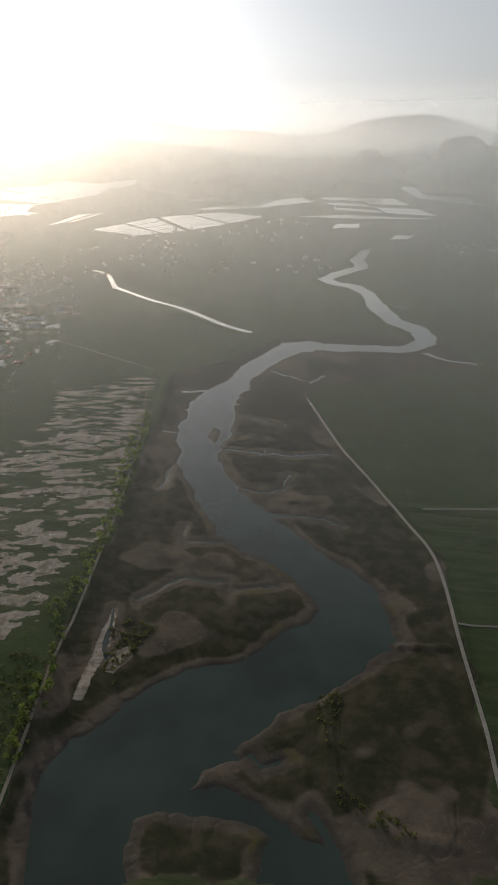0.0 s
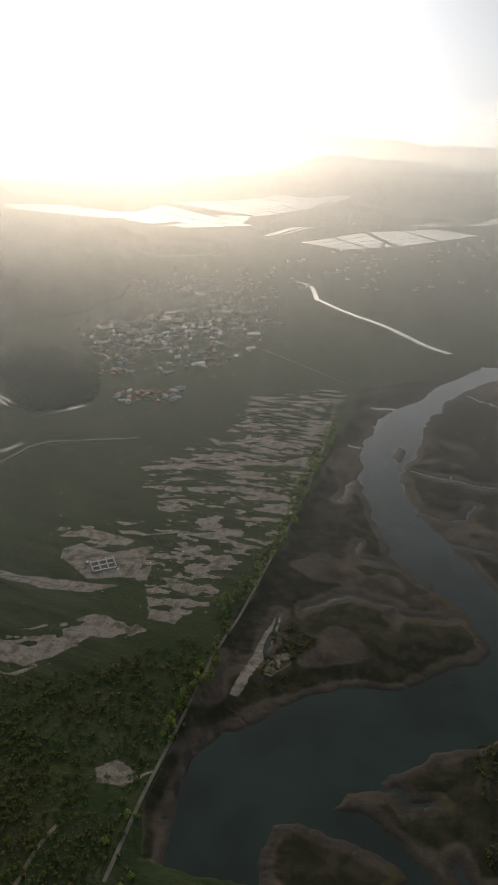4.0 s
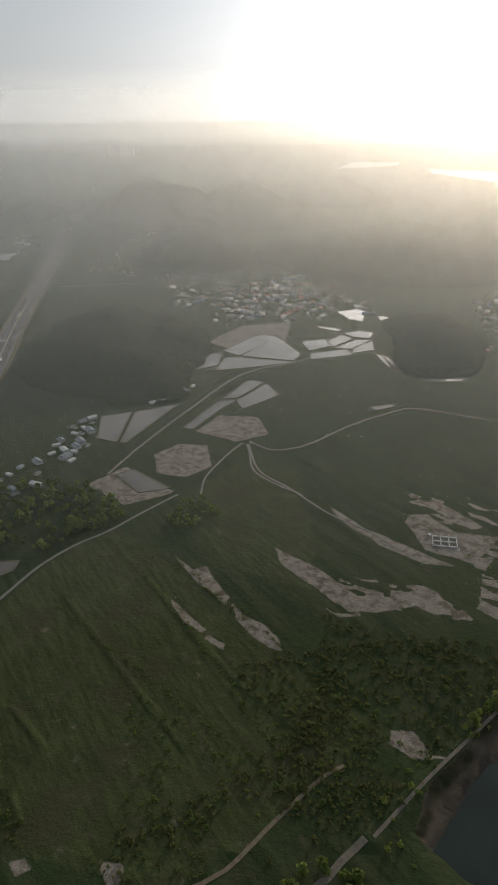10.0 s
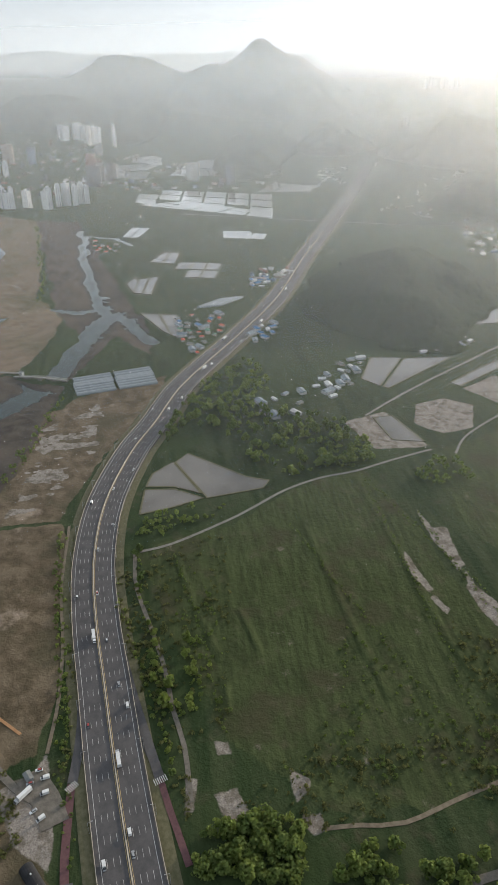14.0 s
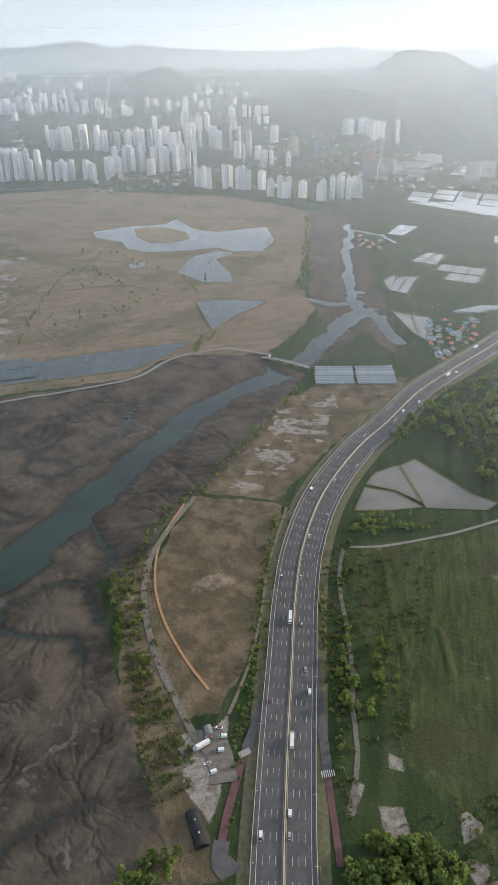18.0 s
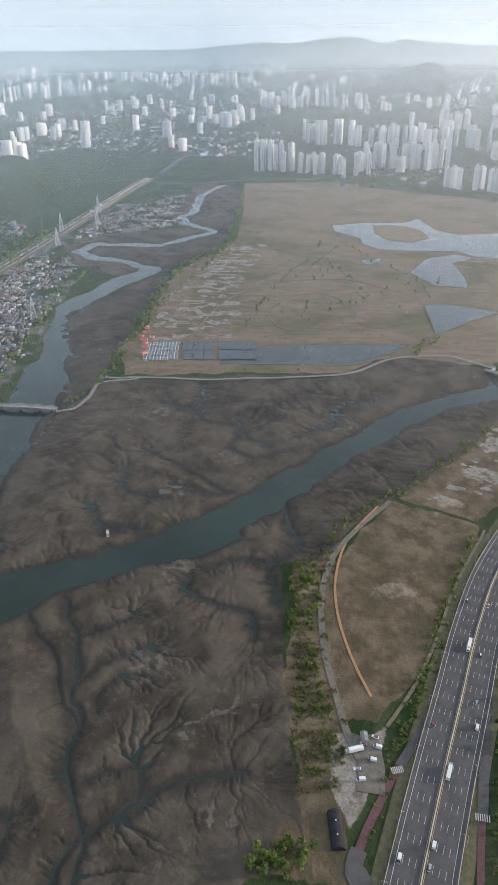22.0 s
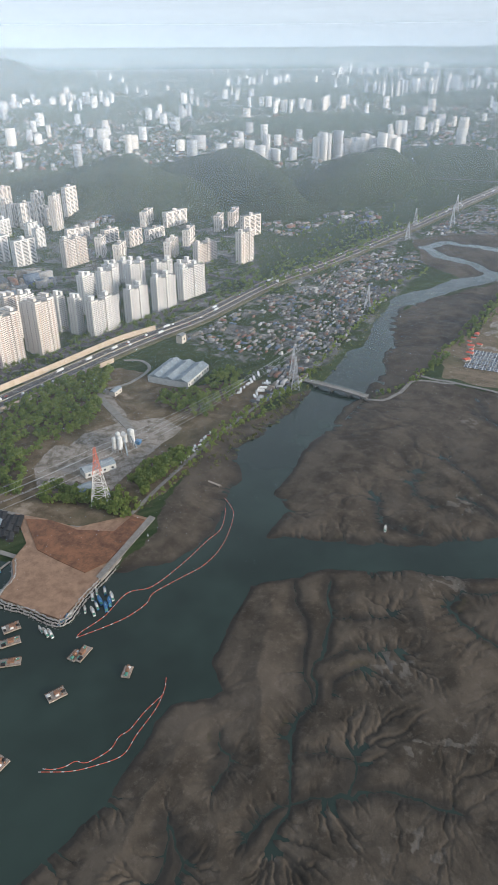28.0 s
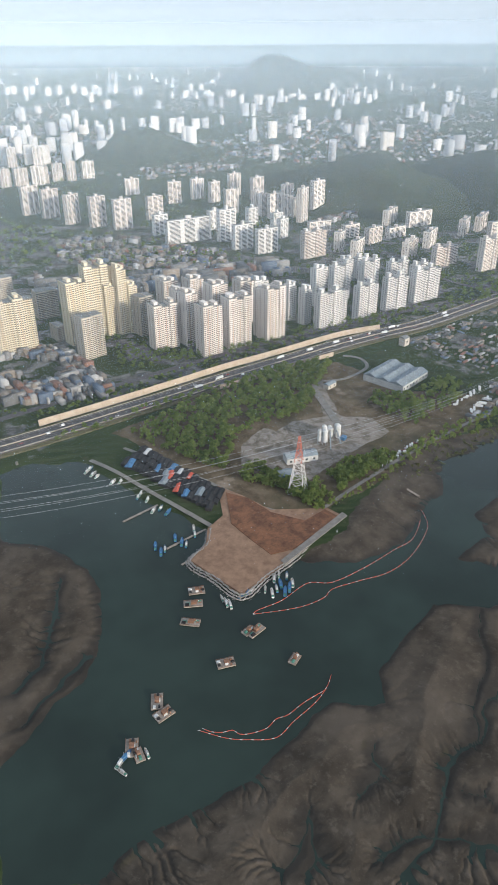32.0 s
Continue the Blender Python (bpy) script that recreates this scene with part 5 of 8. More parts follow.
def apartment(w, floors, style, plain_one=False):
    key = (w, floors, style, plain_one)
    if key in made_towers:
        return made_towers[key]
    d = 22.0 if style in ("cream", "peach", "office") else 13.0
    wall = WALLS[style]
    h = floors * STOREY + 2.2
    ob = holder("apartment_tower", pose(0, 0, -900), LABELS[style], "apartment building", "apartment blocks of the city")
    bays = 1 if plain_one else max(2, round(w / 13.0))
    step = w / bays
    for k in range(bays):
        x0, x1 = -w / 2 + k * step, -w / 2 + (k + 1) * step
        bm = bmesh.new()
        inset = 0.0 if k % 2 == 0 else 1.4
        add_box(bm, x0 + 0.15, x1 - 0.15, -d / 2 + inset, d / 2 - inset, -4, h - (2.9 if k % 2 and style != "office" else 0))
        add_box(bm, x0, x0 + 0.5, -d / 2 + inset - 0.5, d / 2 - inset + 0.5, -4, h + 0.9)
        part("wall", bm, wall, ob)
        bm = bmesh.new()
        for side in (-1, 1):             # a tinted band between the balconies
            if plain_one:
                break
            y = side * (d / 2 - inset)
            add_box(bm, x0 + step * 0.46, x0 + step * 0.54, y - 0.1, y + 0.1, -2, h - 3.2)
        if plain_one:
            bm.free()
        else:
            part("wall_band", bm, BANDS[style], ob)
        bm = bmesh.new()
        top = h - (2.9 if k % 2 and style != "office" else 0)
        add_box(bm, x0 + 0.7, x1 - 0.5, -d / 2 + inset + 0.5, d / 2 - inset - 0.5, top, top + 0.35)
        part("roof", bm, ROOF_GREY, ob)
        if style != "office" and (k % 2 == 0 or bays < 3):
            bm = bmesh.new()
            c = (x0 + x1) / 2
            add_box(bm, c - 2.8, c + 2.8, -d * 0.28, d * 0.28, top + 0.3, top + (5.5 if style == "slab" else 4.2), 0.5)
            add_box(bm, c - 3.3, c + 3.3, -d * 0.3, d * 0.3, top + (5.5 if style == "slab" else 4.2), top + (6.1 if style == "slab" else 4.6))
            part("roof_house", bm, wall, ob)
    for side in (-1,) if plain_one else (-1, 1):
        bm = bmesh.new()
        for k in range(bays):
            x0, inset = -w / 2 + k * step, 0.0 if k % 2 == 0 else 1.4
            n = 3 if plain_one else 4
            for q in range(n):
                a = x0 + step * (q + 0.5) / n
                half = step / n * (0.36 if style != "office" else 0.40)
                for e in range(floors):
                    y = side * (d / 2 - inset)
                    add_box(bm, a - half, a + half, y - 0.08, y + 0.08, e * STOREY + 1.25, e * STOREY + 2.6)
        tagged(part("glazing", bm, GLASS, ob), kind="stuff")
    bm = bmesh.new()
    for x in (-w / 2 - 0.02, w / 2 - 0.1):
        for a in (-d * 0.22, d * 0.22):
            for e in range(floors):
                add_box(bm, x - 0.06, x + 0.06, a - 0.7, a + 0.7, e * STOREY + 1.3, e * STOREY + 2.5)
    tagged(part("side_glazing", bm, GLASS, ob), kind="stuff")
    made_towers[key] = ob
    return ob


def grid_to(v, steps):
    return min(steps, key=lambda s: abs(s - v))


turns = random.Random(3)
MASTERS, FAR_BLOCKS = [], []


def tower(x, y, height, width, style, heading=None):
    far = math.hypot(x, y) > R0
    k = 1.0
    if far:                              # the far plain is drawn nearer and smaller
        r = math.hypot(x, y)
        k = max(1 - (r - R0) / (R1 - R0), 0.12) * r / R0
        k = min(k, 1.0)
    h, w = height / k, width / k
    if style != "white":                 # seen at a slant: the width in view holds a part of the depth too
        w = max((w - 9) / 0.78, 14)
    if math.hypot(x, y) > 2750:
        FAR_BLOCKS.append((x, y, z_at(x, y) - 2, width, 14 * k, height + 2, radians(heading or turns.choice((-12, 0, 20, 75)))))
        return None
    floors = grid_to((h - 4) / STOREY, (8, 12, 15, 18, 21, 25, 30))
    wide = grid_to(w, (22, 30, 40, 52))
    ob = apartment(wide, floors, style, math.hypot(x, y) > 1450)
    if heading is None:
        heading = turns.choice((-4, 0, 4)) if style in ("slab", "peach", "cream", "office") else turns.choice((-14, -4, 0, 6, 24))
    m = Matrix.LocRotScale((x, y, z_at(x, y) - 0.3), Euler((0, 0, radians(heading))), (k * w / wide, k, k * (h / (floors * STOREY + 4))))
    c = copy_thing(ob, m)
    MASTERS.append(ob)
    return c


def tower_row(a, b, n, height, width, style):
    for k in range(n):
        u = (k + 0.5) / n
        x, y = a[0] + (b[0] - a[0]) * u, a[1] + (b[1] - a[1]) * u
        far = 14 if math.hypot(x, y) < 2500 else 30
        tower(x + turns.uniform(-far, far), y + turns.uniform(-far, far), height * turns.uniform(0.8, 1.08), width * turns.uniform(0.7, 1.05), style)


tower(281, 933, 82, 51, 'cream')
tower(360, 861, 62, 35, 'office')
tower(368, 922, 93, 35, 'cream')
tower(405, 931, 108, 37, 'cream')
tower(420, 926, 78, 22, 'cream')
tower(437, 919, 102, 22, 'cream')
tower(453, 917, 76, 21, 'cream')
tower(462, 895, 61, 29, 'office')
tower(318, 1097, 65, 36, 'office')
tower(373, 1056, 46, 36, 'office')
tower(348, 951, 25, 20, 'office')
tower(458, 830, 67, 38, 'peach')
tower(497, 771, 74, 34, 'peach')
tower(494, 819, 80, 26, 'peach')
tower(538, 814, 86, 32, 'peach')
tower(545, 773, 75, 38, 'peach')
tower(493, 848, 76, 17, 'peach')
tower(604, 768, 79, 37, 'peach')
tower(610, 846, 70, 30, 'peach')
tower(510, 905, 74, 30, 'peach')
tower(562, 914, 66, 31, 'peach')
tower(646, 852, 62, 31, 'slab')
tower(708, 753, 57, 54, 'slab')
tower(778, 749, 56, 45, 'slab')
tower(845, 750, 57, 45, 'slab')
tower(918, 750, 57, 54, 'slab')
tower(683, 784, 58, 23, 'slab')
tower(676, 812, 59, 22, 'slab')
tower(756, 838, 65, 28, 'slab')
tower(805, 839, 62, 39, 'slab')
tower(866, 832, 61, 40, 'slab')
tower(942, 837, 46, 41, 'slab')
tower(880, 905, 46, 35, 'slab')
tower(825, 904, 36, 30, 'slab')
tower(930, 912, 40, 36, 'slab')
tower(1014, 848, 27, 38, 'slab')
tower(815, 1335, 52, 93, 'slab')
tower(875, 1215, 53, 46, 'slab')
tower(895, 1158, 52, 47, 'slab')
tower(797, 1428, 48, 36, 'slab')
tower(890, 1297, 69, 43, 'slab')
tower(1025, 1385, 42, 33, 'slab')
tower(1005, 1242, 43, 28, 'slab')
tower(930, 1405, 45, 35, 'slab')
tower(1065, 1339, 33, 33, 'slab')
tower(643, 1822, 72, 44, 'beige')
tower(668, 1752, 72, 43, 'beige')
tower(685, 1659, 71, 41, 'beige')
tower(721, 1593, 72, 41, 'beige')
tower(755, 1530, 71, 43, 'beige')
tower(870, 1582, 58, 42, 'beige')
tower(980, 1908, 47, 40, 'beige')
tower(1013, 1725, 59, 37, 'beige')
tower(1098, 1742, 56, 38, 'beige')
tower(1109, 1672, 56, 34, 'beige')
tower(1065, 1527, 61, 38, 'beige')
tower(1210, 1720, 63, 39, 'beige')
tower(1217, 1620, 64, 41, 'beige')
tower(1115, 1412, 62, 37, 'beige')
tower(1220, 1491, 62, 36, 'beige')
tower(1146, 1340, 81, 39, 'beige')
tower(1240, 1393, 82, 41, 'beige')
tower(1113, 1482, 60, 35, 'beige')
tower(950, 1072, 57, 56, 'beige')
tower(1023, 1074, 43, 31, 'beige')
tower(1031, 1028, 35, 44, 'beige')
tower(1131, 1082, 36, 45, 'beige')
tower(1097, 945, 41, 62, 'beige')
tower(1113, 870, 42, 56, 'beige')
tower(1153, 801, 64, 44, 'beige')
tower(1108, 1234, 26, 53, 'beige')
tower(1127, 1150, 31, 43, 'beige')
tower(1303, 1197, 36, 61, 'beige')
tower(1335, 1134, 37, 65, 'beige')
tower(1208, 1089, 25, 51, 'beige')
tower(1210, 991, 36, 54, 'beige')
tower(1352, 1014, 38, 47, 'beige')
tower(1429, 1026, 35, 67, 'beige')
tower(1347, 919, 48, 49, 'beige')
tower(264, 1014, 69, 39, 'cream')
tower(549, 783, 73, 36, 'peach')
tower(606, 779, 74, 38, 'peach')
tower_row((702, 2236), (1011, 2260), 7, 63, 43, 'beige')
tower_row((858, 2570), (1290, 2601), 8, 65, 41, 'beige')
tower_row((915, 2842), (1229, 2771), 6, 60, 39, 'beige')
tower_row((1243, 3134), (1753, 2852), 10, 53, 34, 'white')
tower_row((1546, 2887), (1956, 2840), 7, 45, 35, 'white')
tower_row((1021, 3137), (1161, 3120), 3, 51, 38, 'white')
tower_row((1294, 3864), (1908, 3589), 14, 40, 35, 'white')
tower_row((2003, 3409), (2305, 3240), 8, 30, 41, 'white')
tower_row((2575, 2806), (2808, 2731), 6, 44, 28, 'white')
tower_row((1879, 3780), (1905, 3766), 2, 78, 25, 'white')
tower_row((1109, 1468), (1194, 1360), 5, 53, 33, 'beige')
tower_row((2288, 1596), (2411, 1423), 6, 47, 38, 'beige')
tower_row((2441, 1417), (2507, 1308), 4, 90, 30, 'beige')
tower_row((2576, 1345), (2654, 1098), 7, 71, 38, 'beige')
tower_row((3143, 2023), (3368, 1741), 8, 54, 39, 'white')
tower_row((2604, 2896), (2828, 2769), 6, 54, 34, 'white')
tower_row((3427, 2499), (3643, 2200), 8, 37, 38, 'white')
tower_row((3663, 1800), (3982, 1315), 14, 56, 30, 'white')
tower_row((2384, 3088), (2587, 2957), 6, 28, 39, 'white')
tower_row((2450, 1380), (2487, 1310), 3, 94, 45, 'beige')
tower_row((2547, 1329), (2592, 1226), 4, 54, 38, 'beige')
tower_row((2577, 1197), (2622, 1082), 4, 89, 38, 'beige')
tower_row((3671, 1690), (3926, 1324), 12, 61, 36, 'white')
tower_row((3906, 2107), (4189, 1504), 14, 53, 38, 'white')
tower_row((4159, 1429), (4286, 879), 10, 43, 45, 'white')
tower_row((3830, 386), (3900, 111), 8, 75, 34, 'white')
tower_row((4341, 858), (4454, 265), 12, 43, 39, 'white')
tower_row((2634, 278), (2649, 158), 5, 102, 40, 'white')
tower_row((2593, 151), (2577, -1), 6, 58, 35, 'white')
tower_row((2580, -30), (2625, -125), 4, 65, 35, 'white')
tower_row((3154, 125), (3136, -105), 7, 88, 46, 'white')
tower_row((2679, -117), (2702, -372), 10, 87, 36, 'white')
tower_row((3138, -149), (3176, -374), 6, 71, 37, 'white')
tower_row((2633, 291), (2620, 176), 5, 101, 40, 'white')
tower_row((2619, 168), (2575, -6), 7, 59, 35, 'white')
tower_row((2550, -26), (2584, -115), 4, 65, 35, 'white')
tower_row((3228, 165), (3129, -102), 9, 82, 47, 'white')
tower_row((2700, -106), (2663, -386), 11, 94, 37, 'white')
tower_row((3123, -154), (3021, -424), 8, 85, 37, 'white')
tower_row((3223, -415), (2906, -645), 9, 89, 42, 'white')
tower_row((2324, -338), (2213, -542), 9, 66, 32, 'white')
tower_row((2100, -524), (2035, -616), 5, 56, 29, 'white')
tower_row((1998, -638), (2011, -798), 7, 60, 26, 'white')
tower_row((2864, -558), (2608, -736), 6, 59, 34, 'white')
tower_row((3495, -436), (3395, -578), 5, 74, 36, 'white')
tower_row((3817, 391), (3901, -168), 16, 54, 28, 'white')
tower_row((4126, 964), (4270, 545), 12, 62, 30, 'white')
tower_row((3184, -1134), (3054, -1288), 6, 65, 38, 'white')
tower_row((3665, -704), (3575, -878), 6, 48, 27, 'white')
tower_row((3037, -1191), (2961, -1304), 4, 77, 23, 'white')
tower_row((2926, -3071), (2782, -3227), 6, 58, 25, 'white')
tower_row((2958, -3108), (2828, -3212), 6, 51, 25, 'white')
for ob in set(MASTERS):
    for child in list(ob.children_recursive):
        bpy.data.objects.remove(child)
    bpy.data.objects.remove(ob)


# ---- the city beyond: countless far blocks and roofs ----
def block_field(name, label, places, material, kind="stuff"):
    """places: x, y, z, width, depth, height, heading; all joined."""
    p = np.array(places)
    corner = np.array([(-.5, -.5, 0), (.5, -.5, 0), (.5, .5, 0), (-.5, .5, 0), (-.5, -.5, 1), (.5, -.5, 1), (.5, .5, 1), (-.5, .5, 1)])
    q = corner[None] * p[:, None, 3:6]
    c, s = np.cos(p[:, 6])[:, None], np.sin(p[:, 6])[:, None]
    co = np.stack([q[..., 0] * c - q[..., 1] * s + p[:, None, 0], q[..., 0] * s + q[..., 1] * c + p[:, None, 1], q[..., 2] + p[:, None, 2]], -1).reshape(-1, 3)
    f = np.array([(4, 5, 6, 7), (0, 1, 5, 4), (1, 2, 6, 5), (2, 3, 7, 6), (3, 0, 4, 7)])
    faces = (f[None] + 8 * np.arange(len(p))[:, None, None]).reshape(-1, 4)
    tagged(new(name, mesh_of(name, co, faces, material, False)), label, "buildings", kind=kind)


def island_paint(name, stops):
    n = Nodes(name)
    r = n.t.nodes.new("ShaderNodeValToRGB")
    r.color_ramp.interpolation = "CONSTANT"
    while len(r.color_ramp.elements) < len(stops):
        r.color_ramp.elements.new(0.5)
    for k, (e, c) in enumerate(zip(r.color_ramp.elements, stops)):
        e.position, e.color = k / len(stops), (*c, 1)
    n.t.links.new(n.island(), r.inputs[0])
    dirt = n.mix(n.math("MULTIPLY", n.step(n.noise(0.3), 0.4, 0.8), 0.35), r.outputs[0], (0.12, 0.11, 0.10))
    return n.end(dirt, 0.8)


FAR_PAINT = island_paint("far_render", [(0.60, 0.58, 0.55), (0.48, 0.47, 0.455), (0.58, 0.54, 0.49), (0.40, 0.41, 0.42), (0.52, 0.48, 0.44), (0.34, 0.34, 0.35), (0.62, 0.60, 0.57)])
HOUSE_PAINT = island_paint("town_roofs", [(0.19, 0.185, 0.18), (0.10, 0.105, 0.11), (0.29, 0.28, 0.265), (0.10, 0.13, 0.18), (0.20, 0.11, 0.08), (0.42, 0.41, 0.395), (0.12, 0.10, 0.085), (0.15, 0.135, 0.12), (0.13, 0.13, 0.13), (0.24, 0.20, 0.16)])


def scatter(n, a0, a1, d0, d1, seed, low, keep, tall):
    """Blocks over a sector of the far plain, in clusters; tall: share of high slabs."""
    pick, out = np.random.default_rng(seed), []
    a = np.radians(pick.uniform(a0, a1, n))
    D = d0 * (d1 / d0) ** pick.uniform(0, 1, n)
    X, Y = D * np.cos(a), D * np.sin(a)
    town = fnoise(X, Y, 700, seed + 70)
    for aa, dd, t, u in zip(a, D, town, pick.uniform(0, 1, n)):
        if t < keep:
            continue
        r = dd if dd <= R0 else R0 + (R1 - R0) * (1 - R0 / dd)
        k = r / dd
        x, y = r * math.cos(aa), r * math.sin(aa)
        high = u < tall
        h = pick.uniform(38, 75) if high else pick.uniform(5, low)
        w, d = (pick.uniform(18, 48), 13) if high else (pick.uniform(8, 20), pick.uniform(8, 14))
        zb = float(bowl(r)) + 2.0
        out.append((x, y, zb - 3 * k, w * k, d * k, (h + 3) * k, aa + math.pi / 2 + pick.uniform(-0.5, 0.5)))
    return out


city = scatter(11000, 4, 78, 2500, 16000, 1, 9, 0.46, 0.05) + scatter(1600, -14, 10, 4200, 14000, 2, 10, 0.48, 0.12)
is_tall = lambda c: c[5] > 1.6 * min(c[3], c[4])
block_field("distant_city", "hazy far city of countless pale blocks", FAR_BLOCKS + [c for c in city if is_tall(c)], FAR_PAINT)
block_field("distant_roofs", "hazy far town of low grey roofs", [c for c in city if not is_tall(c)], HOUSE_PAINT)
block_field("distant_town", "hazy far town of low roofs", scatter(1500, -50, 5, 2300, 9000, 3, 10, 0.56, 0.03) + scatter(1100, -128, -50, 2100, 8000, 4, 8, 0.58, 0.0), HOUSE_PAINT)

HAMLET_PAINT = island_paint("hamlet_roofs", [(0.34, 0.34, 0.33), (0.14, 0.14, 0.15), (0.60, 0.59, 0.56), (0.20, 0.18, 0.16), (0.12, 0.16, 0.22), (0.26, 0.25, 0.24), (0.20, 0.11, 0.08)])


def hamlet(count, seed, pts):
    """Farmhouses, barns and film tunnels over an outline of the far plain, smaller where the plain is drawn nearer."""
    pick, out = np.random.default_rng(seed), []
    p = np.array(pts, float)
    lo, hi = p.min(0), p.max(0)
    x, y = pick.uniform(lo[0], hi[0], count * 9), pick.uniform(lo[1], hi[1], count * 9)
    ok = inside(list(pts), x, y) & (fnoise(x, y, 60, seed + 5, 2) > 0.40)
    for a, b in zip(x[ok][:count], y[ok][:count]):
        r = math.hypot(a, b)
        k = 1.0 if r < R0 else max(1 - (r - R0) / (R1 - R0), 0.2) * r / R0
        long_one = pick.random() < 0.3
        w, d, h = (pick.uniform(14, 30), pick.uniform(5, 8), pick.uniform(3, 4.5)) if long_one else (pick.uniform(5, 10), pick.uniform(5, 8), pick.uniform(3, 5.5))
        out.append((a, b, z_at(a, b) - 1, w * k, d * k, h * k + 1, pick.choice((0.3, 0.3 + math.pi / 2)) + pick.normal(0, 0.25)))
    return out


homes = []
homes += hamlet(109, 200, [(390, -1753), (75, -1778), (-23, -1509), (35, -1289), (204, -1185), (297, -1294)])
homes += hamlet(71, 201, [(457, -2262), (3, -2493), (-80, -2047), (102, -1745), (326, -1894)])
homes += hamlet(25, 202, [(758, -2800), (638, -2863), (476, -2263), (642, -2340)])
homes += hamlet(63, 203, [(135, -2140), (-72, -2159), (-70, -1636), (113, -1538)])
homes += hamlet(21, 204, [(-1425, -2378), (-1643, -2343), (-1484, -2106), (-1296, -2118)])
homes += hamlet(63, 205, [(1747, -1956), (1600, -2230), (1191, -1841), (1162, -1435), (1446, -1384)])
homes += hamlet(92, 206, [(978, -1425), (903, -1666), (674, -1408), (703, -1231), (869, -1231)])
homes += hamlet(46, 207, [(2052, -2296), (1866, -2591), (1504, -2308), (1716, -1983)])
homes += hamlet(84, 208, [(1017, -1475), (819, -1654), (567, -1390), (678, -1159), (804, -1114)])
homes += hamlet(37, 209, [(1718, -2008), (1523, -2206), (1058, -1461), (1221, -1403)])
homes += hamlet(67, 210, [(467, -1668), (157, -1847), (60, -1625), (224, -1411), (357, -1464)])
homes += hamlet(37, 211, [(435, -2199), (146, -2428), (81, -1950), (300, -1835)])
homes += hamlet(37, 212, [(1226, -1416), (1122, -1584), (773, -1265), (953, -1199)])
homes += hamlet(21, 213, [(2130, -1742), (2099, -1942), (1764, -1609), (1865, -1501)])
homes += hamlet(25, 214, [(1149, -776), (1130, -862), (1027, -796), (1025, -690)])
block_field("hamlet_roofs", "pale and dark roofs of farm hamlets", homes, HAMLET_PAINT)

# ---- the point of land: reclaimed quay, yard, pylon ----
SPARES = []
EARTH = simple("orange_fill", (0.17, 0.105, 0.068), (0.29, 0.185, 0.122), 0.15, 0.95, relief=0.25)
EARTH_DARK = simple("wet_fill", (0.075, 0.038, 0.024), (0.22, 0.105, 0.055), 0.10, 0.95, relief=0.3)
RIPRAP = simple("grey_riprap", (0.20, 0.19, 0.18), (0.38, 0.365, 0.345), 0.5, 0.95, by_object=0.3)
PYLON_RED = simple("pylon_red_paint", (0.42, 0.13, 0.09), (0.52, 0.20, 0.14), 1, 0.7)
PYLON_WHITE = simple("pylon_white_paint", (0.58, 0.56, 0.52), (0.70, 0.68, 0.64), 1, 0.7)
SHEET = simple("blue_grey_sheet_roof", (0.15, 0.18, 0.20), (0.25, 0.28, 0.30), 0.12, 0.7)
BLUE = simple("blue_sheet", (0.04, 0.12, 0.25), (0.09, 0.20, 0.35), 0.3, 0.5)
BLACK = simple("black_shade_net", (0.012, 0.012, 0.013), (0.04, 0.04, 0.042), 0.3, 0.85, by_object=0.3)
WHITE = simple("white_paint", (0.42, 0.42, 0.41), (0.64, 0.64, 0.62), 0.5, 0.6, by_object=0.3)
RUST = simple("rusty_iron", (0.15, 0.08, 0.05), (0.30, 0.17, 0.11), 0.6, 0.9)
WOOD = simple("weathered_planks", (0.20, 0.17, 0.14), (0.36, 0.31, 0.26), 0.7, 0.9)
RED = simple("red_sheet", (0.42, 0.07, 0.04), (0.55, 0.13, 0.08), 0.4, 0.6)
GREENISH = simple("green_tarp", (0.06, 0.18, 0.14), (0.12, 0.27, 0.20), 0.4, 0.7)
CREAM = simple("cream_plaster", (0.36, 0.33, 0.28), (0.50, 0.46, 0.40), 0.4, 0.85, by_object=0.3)
PANEL = simple("solar_panel", (0.015, 0.018, 0.028), (0.035, 0.042, 0.060), 0.5, 0.12, spec=0.6)


def slab(name, pts, z0, z1, material, label, category, kind="structure"):
    """A flat-topped body over an outline."""
    bm = bmesh.new()
    lo = [bm.verts.new((*p, z0)) for p in pts]
    hi = [bm.verts.new((*p, z1)) for p in pts]
    f = bm.faces.new(hi)
    for k in range(len(pts)):
        j = (k + 1) % len(pts)
        bm.faces.new((lo[k], lo[j], hi[j], hi[k]))
    bmesh.ops.recalc_face_normals(bm, faces=bm.faces)
    return tagged(part(name, bm, material), label, category, kind=kind)


quay_pts = [(267.4, 428.5), (254.1, 411.0), (231.2, 399.5), (241.7, 340.8), (290.8, 350.7), (378.6, 367.3), (374.9, 387.9), (330.7, 417.3), (323.2, 452.0), (313.5, 481.4), (289.6, 436.7)]
slab("quay_fill", quay_pts, -3, 3.4, EARTH, "flat reclaimed platform of orange earth", "fill")
slab("earth_heap", [(312.9, 465.7), (324.7, 444.9), (327.9, 413.8), (344.6, 384.9), (370.9, 387.4), (373.6, 371.0), (310.4, 359.5), (290.1, 365.1), (288.4, 395.4), (288.4, 421.3)], 2.5, 3.9, EARTH_DARK, "dark brown churned earth on the platform", "earth")
